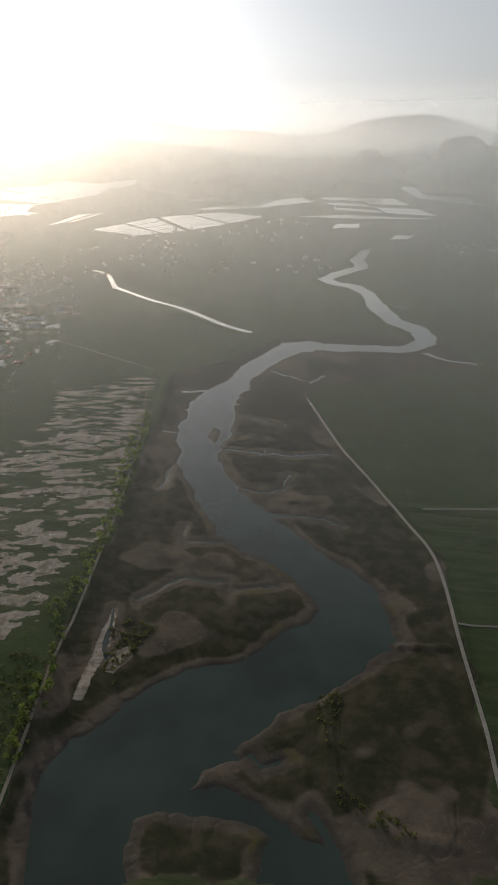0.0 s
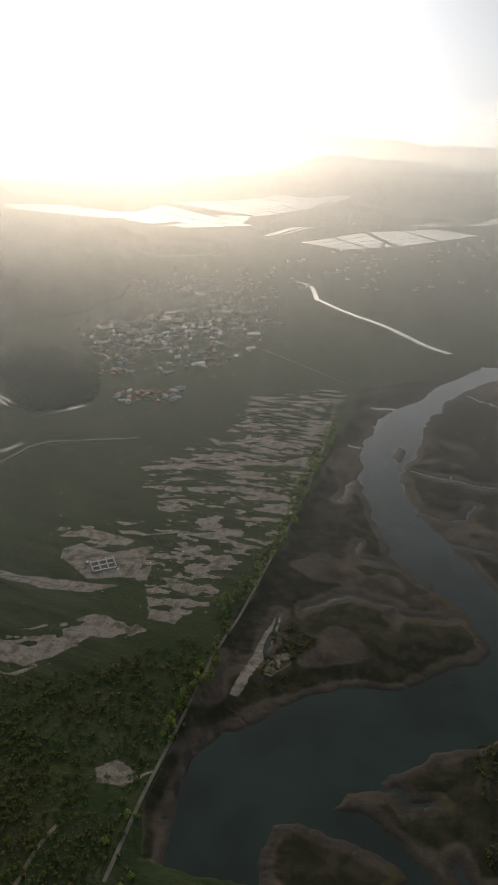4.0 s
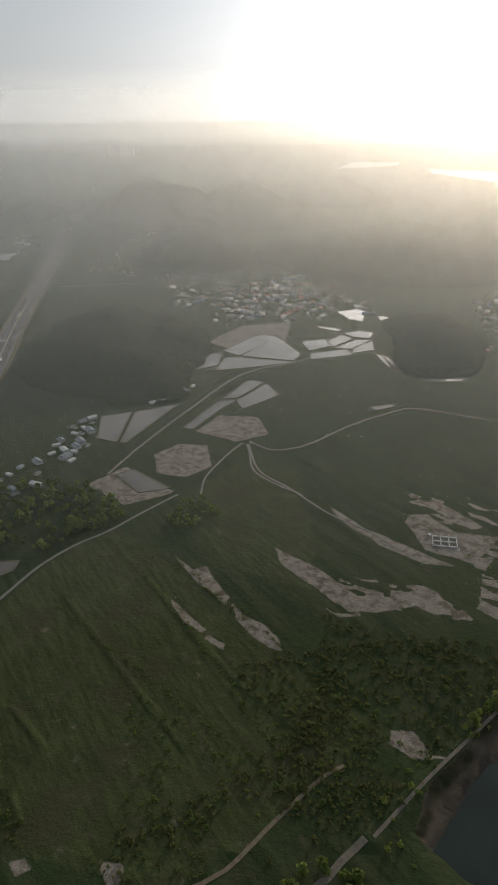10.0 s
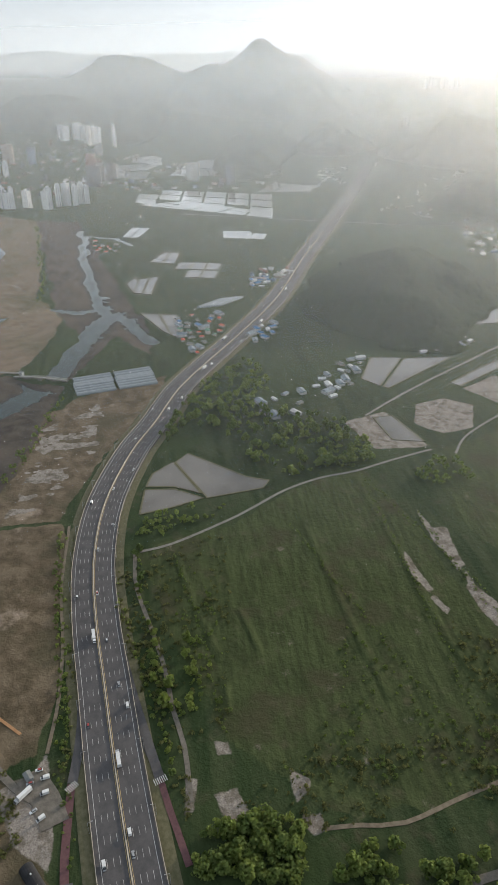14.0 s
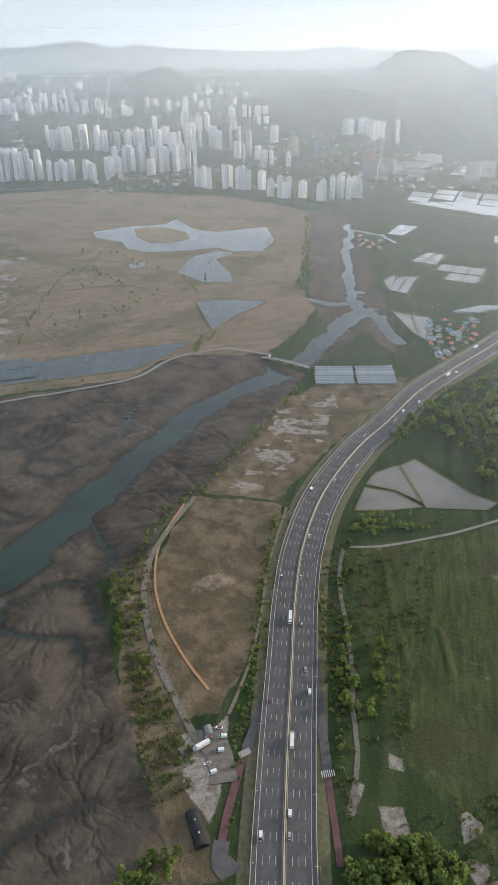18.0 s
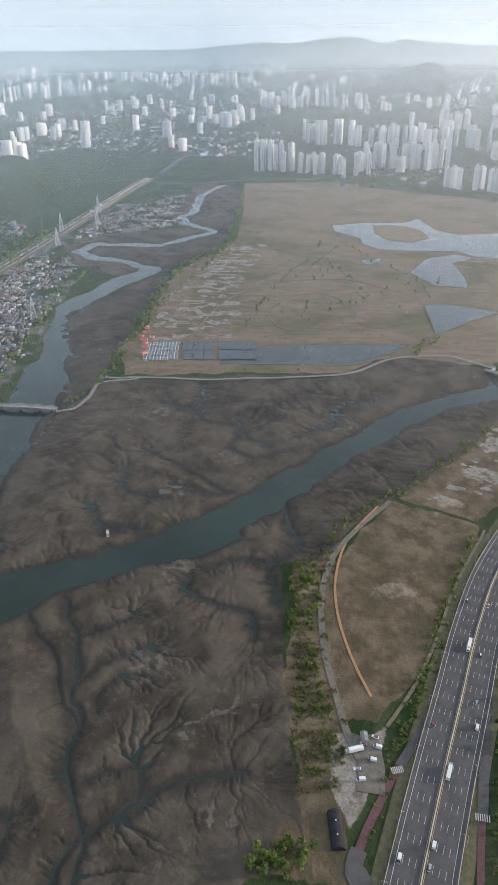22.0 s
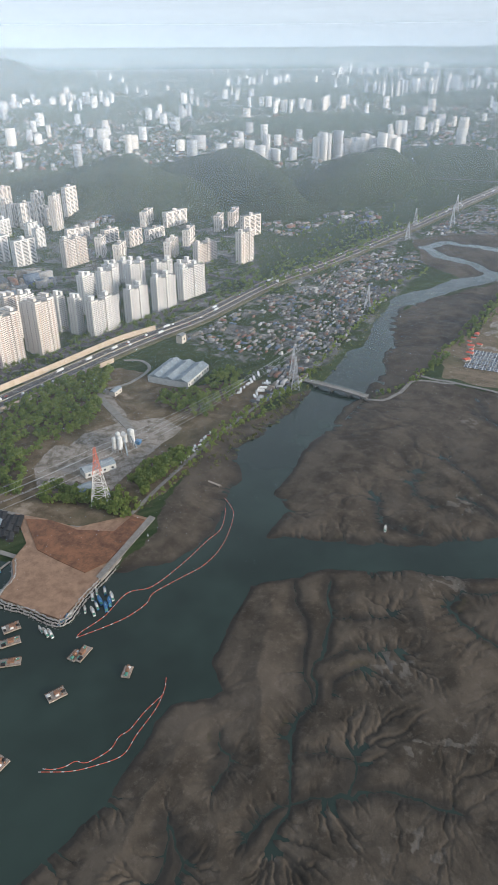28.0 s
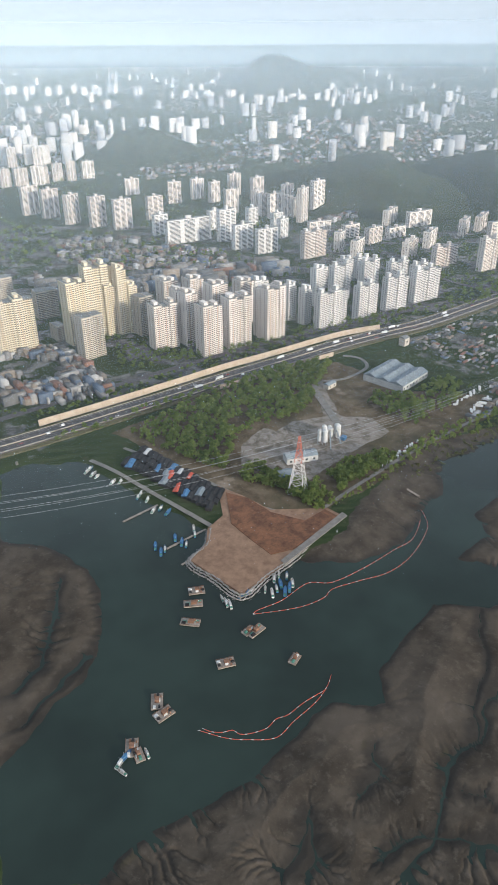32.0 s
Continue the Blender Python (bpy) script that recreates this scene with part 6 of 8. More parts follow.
# rubble edge of the platform
stone = random.Random(4)
edge = curve_through([(269.0, 427.3), (254.0, 410.0), (230.0, 399.4), (235.3, 369.8), (240.9, 339.7), (269.0, 345.6), (292.7, 349.3), (334.8, 358.0)], 1.1)
rip = holder("riprap", pose(0, 0, 0), "pale grey rubble stones along the quay edge", "riprap", kind="structure")
rock = bmesh.new()
bmesh.ops.create_icosphere(rock, subdivisions=1, radius=1.0)
for v in rock.verts:
    v.co *= stone.uniform(0.7, 1.15)
rock_me = bpy.data.meshes.new("stone")
rock.to_mesh(rock_me)
rock.free()
rock_me.materials.append(RIPRAP)
for k, q in enumerate(edge):
    for row in range(4 if k % 2 else 3):
        s = new("stone", rock_me)
        s.parent = rip
        d = (edge[min(k + 1, len(edge) - 1)] - edge[max(k - 1, 0)]).normalized()
        p = q + Vector((d.y, -d.x, 0)) * (row * 1.7 - 0.6 + stone.uniform(-0.5, 0.5))
        s.matrix_world = Matrix.LocRotScale((p.x, p.y, 3.2 - row * 1.3), Euler((stone.uniform(0, 6), stone.uniform(0, 6), 0)), Vector((1, 0.8, 0.7)) * stone.uniform(0.7, 1.3))
slab("quay_wall", [(291.8, 348.1), (381.0, 367.7), (380.9, 374.4), (291.5, 353.8)], -3, 4.0, MAT["concrete"], "pale concrete quay wall", "wall")


def pylon(x, y, height, base, label, red=True):
    """A lattice pylon: four legs, braces between them, three pairs of arms."""
    ob = holder("pylon", pose(x, y, z_at(x, y) - 0.3, 0, 0, 35), label, "pylon", "power line pylons")
    n = 9
    half = lambda k: base / 2 * (1 - k / n) ** 1.15 + 0.7
    z = lambda k: height * k / n
    w = 0.42 if red else 0.4
    for k in range(n):
        mat = (PYLON_RED if k >= 5 else PYLON_WHITE) if red else STEEL
        a, b = half(k), half(k + 1)
        bm = bmesh.new()
        for sx, sy in ((1, 1), (1, -1), (-1, -1), (-1, 1)):
            add_beam(bm, (sx * a, sy * a, z(k)), (sx * b, sy * b, z(k + 1)), w)
            add_beam(bm, (sx * a, sy * a, z(k)), (-sy * b, sx * b, z(k + 1)), w * 0.6)
            add_beam(bm, (sx * a, sy * a, z(k)), (sy * b, -sx * b, z(k + 1)), w * 0.6)
            add_beam(bm, (sx * b, sy * b, z(k + 1)), (-sy * b, sx * b, z(k + 1)), w * 0.5)
        part("lattice_stage", bm, mat, ob)
    for k, out in ((0.72, 7.5), (0.83, 8.5), (0.94, 6.5)):
        for side in (-1, 1):
            bm = bmesh.new()
            add_beam(bm, (0, 0, height * k + 1.2), (side * out, 0, height * k), 0.3)
            add_beam(bm, (0, 0.6, height * k - 1), (side * out, 0, height * k), 0.25)
            add_beam(bm, (0, -0.6, height * k - 1), (side * out, 0, height * k), 0.25)
            part("cross_arm", bm, PYLON_RED if red else STEEL, ob)
    return ob


big = pylon(*(370.6, 426.5), 62, 15, "tall red and white lattice power pylon")
for p, h in (((692.5, 405.0), 44), ((718.8, 424.2), 44), ((1022.9, 465.6), 40), ((1714.4, 574.3), 44), ((1503.2, 600.3), 40), ((1648.1, 642.9), 42), ((1862.5, 617.7), 42), ((2324.0, 1035.5), 42), ((2283.9, 1275.8), 40), ((2316.8, 1023.5), 40)):
    pylon(*p, h, 9, "grey lattice power pylon", False)
CABLE = simple("power_cable", (0.45, 0.45, 0.45), (0.60, 0.60, 0.60), 1, 0.5, metal=0.4)
bx, by = big.location.xy
for k, out in ((0.72, 7.5), (0.83, 8.5), (0.94, 6.5)):
    for side in (-1, 1):
        a = big.matrix_world @ Vector((side * out, 0, 62 * k))
        for j, far in enumerate((Vector((*(37.5, 529.5), 62 * k + 2)), Vector((*(786.7, 428.2), 40)))):
            b = far + Vector((0.8 * side * out, side * out * 0.6, 0))
            bm = bmesh.new()
            last = None
            for q in range(17):
                u = q / 16
                p = a.lerp(b, u) - Vector((0, 0, 9 * 4 * u * (1 - u)))
                if last is not None:
                    add_beam(bm, last, p, 0.11)
                last = p
            tagged(part("power_cable", bm, CABLE), "thin sagging overhead power cable", "cable", "power cables")


def gable_hall(name, x, y, w, d, h, heading, spans, wall, roof, label, category, lift=0.0):
    """A hall with one or more low gables side by side, doors and a row of windows."""
    ob = holder(name, pose(x, y, z_at(x, y) - 0.2 + lift, 0, 0, heading), label, category)
    bm = bmesh.new()
    add_box(bm, -w / 2, w / 2, -d / 2, d / 2, 0, h)
    part("wall", bm, wall, ob)
    for k in range(spans):
        y0, y1 = -d / 2 + k * d / spans, -d / 2 + (k + 1) * d / spans
        bm = bmesh.new()
        rise = (y1 - y0) * 0.2
        o = 0.4
        vs = [bm.verts.new(p) for p in ((-w / 2 - o, y0 - o * (k == 0), h), (w / 2 + o, y0 - o * (k == 0), h), (w / 2 + o, (y0 + y1) / 2, h + rise), (-w / 2 - o, (y0 + y1) / 2, h + rise),
                                        (w / 2 + o, y1 + o * (k == spans - 1), h), (-w / 2 - o, y1 + o * (k == spans - 1), h))]
        for f in ((0, 1, 2, 3), (3, 2, 4, 5), (1, 4, 2), (0, 3, 5)):
            bm.faces.new([vs[q] for q in f])
        r = part("roof", bm, roof, ob)
        if w > 20:
            for q in range(4):
                bm = bmesh.new()
                cx = -w / 2 + w * (q + 0.5) / 4
                add_tube(bm, cx, (y0 + y1) / 2, h + rise - 0.2, h + rise + 1.0, 0.5, 0.5, 8)
                part("roof_vent", bm, STEEL, r)
    n = max(1, int(w / 7))
    for q in range(n):
        for side in (-1, 1):
            bm = bmesh.new()
            cx = -w / 2 + w * (q + 0.5) / n
            add_box(bm, cx - 1.2, cx + 1.2, side * d / 2 - 0.06, side * d / 2 + 0.06, h * 0.35, h * 0.65)
            part("window", bm, GLASS, ob)
    bm = bmesh.new()
    add_box(bm, w / 2 - 0.06, w / 2 + 0.06, -min(d * 0.2, 3), min(d * 0.2, 3), 0, h * 0.7)
    part("door", bm, STEEL, ob)
    return ob


WALL_PALE = simple("pale_sheet_wall", (0.34, 0.34, 0.33), (0.48, 0.48, 0.46), 0.2, 0.7)
hx, hy = (641.0, 553.1)
gable_hall("warehouse", hx, hy, 62, 58, 9, 12, 3, WALL_PALE, SHEET, "large warehouse hall with three blue-grey gable roofs", "warehouse")
hx, hy = (411.7, 471.3)
gable_hall("workshop", hx, hy, 34, 14, 7, -20, 1, WALL_PALE, SHEET, "long pale workshop with a blue-grey metal roof", "workshop")
hx, hy = (378.2, 455.2)
gable_hall("workshop", hx, hy, 16, 12, 5, -20, 1, BLUE, SHEET, "small blue workshop shed behind the pylon", "workshop")
hx, hy = (555.5, 584.8)
gable_hall("site_office", hx, hy, 16, 8, 6, 10, 1, CREAM, SHEET, "two-storey cream site office", "office")
hx, hy = (737.5, 627.6)
gable_hall("office_house", hx, hy, 12, 10, 12, 10, 1, CREAM, ROOF_GREY, "square cream office house beside the lorry yard", "house")


def silo(parent, x, y, r, h):
    bm = bmesh.new()
    add_tube(bm, x, y, 4.5, 4.5 + h, r, r, 14)
    add_tube(bm, x, y, 4.5 + h, 4.5 + h + r * 0.7, r, 0.5, 14)
    add_tube(bm, x, y, 2.0, 4.5, 0.5, r, 14)
    s = part("silo", bm, WHITE, parent, smoothed=False)
    for k in range(4):
        bm = bmesh.new()
        a = k * 1.571 + 0.78
        add_beam(bm, (x + math.cos(a) * r * 0.85, y + math.sin(a) * r * 0.85, 0), (x + math.cos(a) * r * 0.85, y + math.sin(a) * r * 0.85, 5), 0.4)
        part("leg", bm, STEEL, s)


hx, hy = (461.1, 482.1)
plant = holder("concrete_plant", pose(hx, hy, z_at(hx, hy), 0, 0, 20), "grey concrete batching plant with silos and conveyors", "concrete plant")
for x, y, r, h in ((-9, 0, 3.0, 13), (-4, 4, 2.8, 15), (-10, 6, 2.6, 12), (9, -6, 3.2, 13), (7, 3, 2.6, 10), (13, -2, 2.4, 11)):
    silo(plant, x, y, r, h)
bm = bmesh.new()
add_box(bm, -2, 4, -3, 3, 6, 16)
for sx, sy in ((-2, -3), (4, -3), (4, 3), (-2, 3)):
    add_beam(bm, (sx, sy, 0), (sx, sy, 6), 0.5)
part("mixing_tower", bm, WALL_PALE, plant)
for a, b in (((2, 0, 15), (-18, -12, 2)), ((8, -4, 14), (-2, -16, 3))):
    bm = bmesh.new()
    add_beam(bm, a, b, 1.5)
    for u in (0.35, 0.7):
        p = Vector(a).lerp(Vector(b), u)
        add_beam(bm, p, (p.x, p.y, 0), 0.3)
    part("conveyor", bm, SHEET, plant)
bm = bmesh.new()
add_box(bm, 10, 16, -14, -9, 0, 4)
part("control_cabin", bm, BLUE, plant)

# cars and lorries parked along the shore road
lot = random.Random(31)
for a, b, n, kinds in (((474.3, 414.8), (541.4, 423.9), 14, (0, 1)), ((466.0, 409.9), (528.5, 418.1), 10, (0, 1)), ((635.3, 456.2), (703.8, 468.0), 8, (2, 1)), ((636.1, 431.9), (693.8, 445.1), 6, (0, 1, 2))):
    for k in range(n):
        u = (k + lot.uniform(0.1, 0.9)) / n
        x, y = a[0] + (b[0] - a[0]) * u, a[1] + (b[1] - a[1]) * u
        copy_thing(CARS[lot.choice(kinds)], pose(x, y, z_at(x, y) + 0.15, 0, 0, lot.choice((35, 125, 40)) + lot.uniform(-8, 8)))

# black net sheds and clutter on the quay street
shed = random.Random(13)
for k in range(60):
    u, v = (k // 3) / 20, (k % 3) * 0.62
    a = Vector((261.9, 572.8)).lerp(Vector((288.3, 448.8)), u)
    b = Vector((294.8, 587.5)).lerp(Vector((310.1, 461.7)), u)
    p = a.lerp(b, 0.02 + 0.62 * v + shed.uniform(-0.05, 0.05))
    gable_hall("net_shed", p.x, p.y, shed.uniform(9, 17), shed.uniform(5, 8), shed.uniform(2.4, 3.4), 42 + shed.uniform(-6, 6), 1, BLACK, BLACK if shed.random() < 0.72 else shed.choice([SHEET, BLUE, WHITE, RED]), "low shed under black shade net on the quay", "shed")


# ---- boats, barges and booms ----
def make_boat(length, hull, cabin_mat, label):
    ob = holder("fishing_boat", pose(0, 0, -900), label, "boat", "fishing boats at the quay")
    w = length * 0.28
    bm = bmesh.new()
    ring = []
    for z, k in ((0.0, 0.72), (1.3, 1.0)):
        ring.append([bm.verts.new((x * length / 2, y * w / 2 * k, z + (0.5 if x > 0.6 and z > 0 else 0) - 0.3)) for x, y in ((-1, -0.8), (0.2, -1), (0.7, -0.6), (1.0, 0), (0.7, 0.6), (0.2, 1), (-1, 0.8))])
    for k in range(7):
        bm.faces.new((ring[0][k], ring[0][(k + 1) % 7], ring[1][(k + 1) % 7], ring[1][k]))
    bm.faces.new(ring[0][::-1])
    part("hull", bm, hull, ob)
    bm = bmesh.new()
    bm.faces.new([bm.verts.new((v.x * 0.93, v.y * 0.9, 0.75)) for v in [Vector(((-1, 0.2, 0.7, 1.0, 0.7, 0.2, -1)[k] * length / 2, (-0.8, -1, -0.6, 0, 0.6, 1, 0.8)[k] * w / 2, 0)) for k in range(7)]])
    part("deck", bm, WOOD if cabin_mat is not BLUE else BLUE, ob)
    bm = bmesh.new()
    add_box(bm, -length * 0.28, length * 0.08, -w * 0.27, w * 0.27, 0.75, 2.7, 0.12)
    c = part("cabin", bm, cabin_mat, ob)
    bm = bmesh.new()
    add_box(bm, length * 0.02, length * 0.085, -w * 0.2, w * 0.2, 1.7, 2.3)
    part("window", bm, GLASS, c)
    bm = bmesh.new()
    add_tube(bm, -length * 0.1, 0, 2.6, 6.0, 0.09, 0.05, 6)
    part("mast", bm, STEEL, ob)
    bm = bmesh.new()
    add_box(bm, -length * 0.46, -length * 0.3, -w * 0.3, w * 0.3, 0.75, 1.3, 0.1)
    part("fishing_net", bm, GREENISH, ob)
    return ob


def make_barge(w, d, label):
    ob = holder("work_barge", pose(0, 0, -900), label, "barge", "barges moored in the river")
    bm = bmesh.new()
    add_box(bm, -w / 2, w / 2, -d / 2, d / 2, -0.6, 0.7)
    part("pontoon", bm, WOOD, ob)
    pick = random.Random(int(w * 10))
    for k in range(7):
        bm = bmesh.new()
        x, y, s = pick.uniform(-w * 0.4, w * 0.4), pick.uniform(-d * 0.35, d * 0.35), pick.uniform(0.6, 1.6)
        add_box(bm, x - s, x + s, y - s * 0.7, y + s * 0.7, 0.7, 0.7 + pick.uniform(0.5, 1.6), 0.2)
        part("gear_crate", bm, pick.choice([RUST, RUST, GREENISH, WHITE, BLACK]), ob)
    bm = bmesh.new()
    add_box(bm, -w * 0.1, w * 0.18, -d * 0.2, d * 0.2, 0.7, 2.9, 0.1)
    part("cabin", bm, RUST, ob)
    for side in (-1, 1):
        bm = bmesh.new()
        add_beam(bm, (-w / 2, side * d / 2, 1.2), (w / 2, side * d / 2, 1.2), 0.15)
        part("rail", bm, RUST, ob)
    return ob


BOATS = [make_boat(11, WHITE, WHITE, "white fishing boat with a cabin and mast"), make_boat(12, BLUE, BLUE, "blue fishing boat with a blue deck"),
         make_boat(8, WHITE, WALL_PALE, "small pale boat on the water"), make_boat(10, BLUE, WHITE, "blue-hulled boat with a white cabin")]
BARGES = [make_barge(13, 8, "rusty flat work barge with piled gear"), make_barge(10, 6, "small wooden raft with fishing gear"), make_barge(15, 7, "long weathered raft with clutter")]
SPARES += BOATS + BARGES
sail = random.Random(17)


def float_at(kind, p, turn, z=0.25):
    copy_thing(kind, pose(p[0], p[1], z, 0, 0, turn))


for p, turn, kind in (((228.3, 304.2), 10, 2), ((223.9, 307.5), 10, 1), ((192.6, 291.9), -20, 0), ((234.1, 265.8), 25, 1), ((193.7, 340.7), -45, 2), ((206.3, 356.6), -30, 2), ((216.5, 367.7), -25, 0),
                      ((136.9, 291.8), 60, 0), ((135.5, 280.5), 5, 0), ((106.7, 270.5), 60, 0), ((107.6, 263.4), 80, 1)):
    float_at(BARGES[kind], p, turn)
for p, turn, kind in (((112.3, 261.4), 80, 2), ((100.6, 267.1), 20, 1), ((96.7, 265.6), 30, 0), ((93.8, 259.3), 110, 2), ((227.6, 348.0), 70, 2), ((227.6, 342.4), 70, 0), ((229.0, 339.0), 70, 0),
                      ((243.9, 342.4), 25, 1), ((248.7, 341.3), 25, 1), ((252.4, 341.0), 28, 3), ((261.6, 335.9), 50, 2), ((263.5, 329.5), 60, 0), ((269.7, 331.6), 60, 3), ((275.6, 333.9), 60, 1), ((273.1, 324.9), 50, 1), ((278.9, 326.4), 50, 1),
                      ((275.8, 342.3), 50, 0), ((281.4, 343.4), 50, 2), ((285.7, 338.4), 50, 3), ((284.2, 329.2), 55, 0),
                      ((223.6, 586.1), 30, 0), ((225.9, 577.6), 30, 0), ((227.3, 571.3), 30, 2), ((228.3, 589.4), 30, 3), ((235.4, 552.2), 30, 0), ((243.1, 549.0), 30, 0), ((248.3, 517.4), 40, 0), ((248.8, 504.9), 40, 0), ((243.2, 513.8), 40, 3),
                      ((243.9, 485.2), 35, 0), ((251.2, 484.3), 35, 3), ((253.5, 474.6), 30, 1), ((218.5, 437.4), 60, 1), ((218.5, 427.7), 60, 1), ((223.2, 429.0), 60, 3), ((238.6, 437.5), 60, 1), ((240.0, 428.4), 55, 1), ((241.5, 423.3), 55, 3), ((259.0, 438.9), 60, 0), ((255.3, 431.2), 60, 3), ((358.4, 356.8), 48, 2)):
    float_at(BOATS[kind], p, turn)
hx, hy = (486.4, 186.2)
copy_thing(BOATS[0], pose(hx, hy, z_at(hx, hy) + 0.3, 4, 8, 20))


def boom(label, pts):
    """A floating boom: a chain of red and white floats."""
    line = curve_through(pts, 1.6)
    ob = holder("floating_boom", pose(0, 0, 0), label, "boom")
    for k in range(0, len(line) - 1, 60):
        for j, mat in ((0, RED), (1, WHITE)):
            bm = bmesh.new()
            for q in range(k, min(k + 60, len(line) - 1)):
                if q % 4 == 0 and j or q % 4 and not j:
                    add_beam(bm, (line[q].x, line[q].y, 0.12), (line[q + 1].x, line[q + 1].y, 0.12), 0.34)
            if len(bm.verts):
                part("float_chain", bm, mat, ob)
            else:
                bm.free()


boom("red and white floating boom along the mud edge", [(237.2, 319.8), (243.7, 321.1), (265.1, 318.6), (294.1, 321.9), (311.6, 310.6), (347.8, 308.4), (383.5, 310.1), (403.4, 310.1), (420.7, 317.8), (434.0, 326.2)])
boom("long red floating boom in the river", [(237.2, 319.8), (258.0, 309.7), (275.3, 303.2), (294.0, 301.2), (306.1, 304.6), (331.5, 298.5), (357.7, 292.1), (389.4, 296.1), (427.7, 312.6), (442.3, 328.8), (452.7, 349.9)])
boom("loose floating boom drifting in the river", [(146.8, 257.2), (157.9, 241.7), (168.7, 232.2), (183.9, 223.0), (200.1, 225.8), (222.1, 228.9), (236.9, 234.3), (245.7, 240.0)])
boom("looping inner boom of pale floats", [(149.8, 256.5), (153.3, 250.8), (158.9, 246.2), (164.7, 243.9), (168.0, 237.4), (182.0, 232.2), (192.6, 234.0), (200.4, 232.0), (216.0, 233.3), (234.4, 232.6)])


def jetty(label, a, b, z, w):
    ob = holder("jetty", pose(0, 0, 0), label, "jetty")
    a, b = Vector((*a, z)), Vector((*b, z))
    d = (b - a)
    n = max(3, int(d.length / 3))
    s = Vector((-d.y, d.x, 0)).normalized() * w / 2
    for k in range(n):
        bm = bmesh.new()
        p, q = a + d * (k / n), a + d * ((k + 0.93) / n)
        add_box(bm, -0.5, 0.5, -0.5, 0.5, -0.12, 0.12)
        bm.verts.ensure_lookup_table()
        for v in bm.verts:
            u = p.lerp(q, v.co.x + 0.5) + s * 2 * v.co.y
            v.co = Vector((u.x, u.y, z + v.co.z))
        part("plank", bm, WOOD, ob)
    for k in range(0, n + 1, 3):
        p = a + d * (k / n)
        bm = bmesh.new()
        for t in (-1, 1):
            add_tube(bm, p.x + s.x * t, p.y + s.y * t, -3, z + 0.3, 0.2, 0.2, 7)
        part("pile", bm, WOOD, ob)


jetty("weathered wooden jetty over the mud", (459.5, 397.3), (459.3, 350.9), 2.6, 2.6)
jetty("pale floating pontoon walkway", (212.5, 486.2), (251.9, 490.8), 0.6, 2.4)
jetty("narrow pontoon between blue boats", (224.4, 428.1), (267.5, 431.5), 0.6, 2.2)
jetty("rubble-edged pontoon by the platform", (223.9, 402.1), (237.9, 403.8), 0.6, 2.0)


# ---- bridges and sluice ----
def arch_bridge(a, b, width, label):
    a, b = Vector((*a, 0)), Vector((*b, 0))
    d = b - a
    run = d.length
    m = pose(a.x, a.y, 0, 0, 0, math.degrees(math.atan2(d.y, d.x)))
    ob = holder("bridge", m, label, "bridge", kind="structure")
    bm = bmesh.new()
    n = 24
    top = lambda u: 4.6 + 1.6 * math.sin(u * math.pi)
    for k in range(n):
        add_vs = []
        for u in (k / n, (k + 1) / n):
            for y, z in ((-width / 2, top(u)), (width / 2, top(u)), (width / 2, top(u) - 1.0), (-width / 2, top(u) - 1.0)):
                add_vs.append(bm.verts.new((u * run, y, z)))
        for f in ((0, 1, 5, 4), (1, 2, 6, 5), (2, 3, 7, 6), (3, 0, 4, 7)):
            bm.faces.new([add_vs[q] for q in f])
    part("deck", bm, MAT["concrete"], ob)
    for k in range(4):
        bm = bmesh.new()
        u0, u1 = k / 4, (k + 1) / 4
        for q in range(10):
            lo, hi = u0 + (u1 - u0) * q / 10, u0 + (u1 - u0) * (q + 1) / 10
            arch = lambda u: top(u) - 1.0 - 0.3 - 2.8 * (abs((u - u0) / (u1 - u0) - 0.5) * 2) ** 2
            vs = [bm.verts.new((u * run, y, z)) for u in (lo, hi) for y in (-width / 2 + 0.3, width / 2 - 0.3) for z in (arch(u), top(u) - 0.99)]
            for f in ((0, 1, 5, 4), (2, 6, 7, 3), (0, 4, 6, 2)):
                bm.faces.new([vs[w] for w in f])
        part("arch", bm, MAT["concrete"], ob)
    for k in range(1, 4):
        bm = bmesh.new()
        add_box(bm, run * k / 4 - 1, run * k / 4 + 1, -width / 2, width / 2, -3, top(k / 4) - 3.5)
        part("pier", bm, MAT["concrete"], ob)
    for side in (-1, 1):
        bm = bmesh.new()
        for k in range(n):
            add_beam(bm, (k / n * run, side * (width / 2 - 0.15), top(k / n) + 1.0), ((k + 1) / n * run, side * (width / 2 - 0.15), top((k + 1) / n) + 1.0), 0.2)
            add_beam(bm, (k / n * run, side * (width / 2 - 0.15), top(k / n)), (k / n * run, side * (width / 2 - 0.15), top(k / n) + 1.0), 0.15)
        part("railing", bm, WHITE, ob)


arch_bridge((718.9, 414.3), (719.4, 317.8), 8, "white concrete arch bridge over the tidal river")
arch_bridge((886.5, -214.2), (834.2, -268.0), 5, "narrow concrete sluice bridge across the channel")
hx, hy = (885.5, -224.4)
gable_hall("sluice_house", hx, hy, 5, 4, 5, 20, 1, WHITE, ROOF_GREY, "small white sluice house on the dike", "sluice house", 1.0)
road("bridge_road", 6, "concrete", "concrete road from the bridge along the bank", [(719.4, 317.8), (724.1, 299.8), (758.6, 289.6), (799.4, 287.8), (814.5, 241.8)])

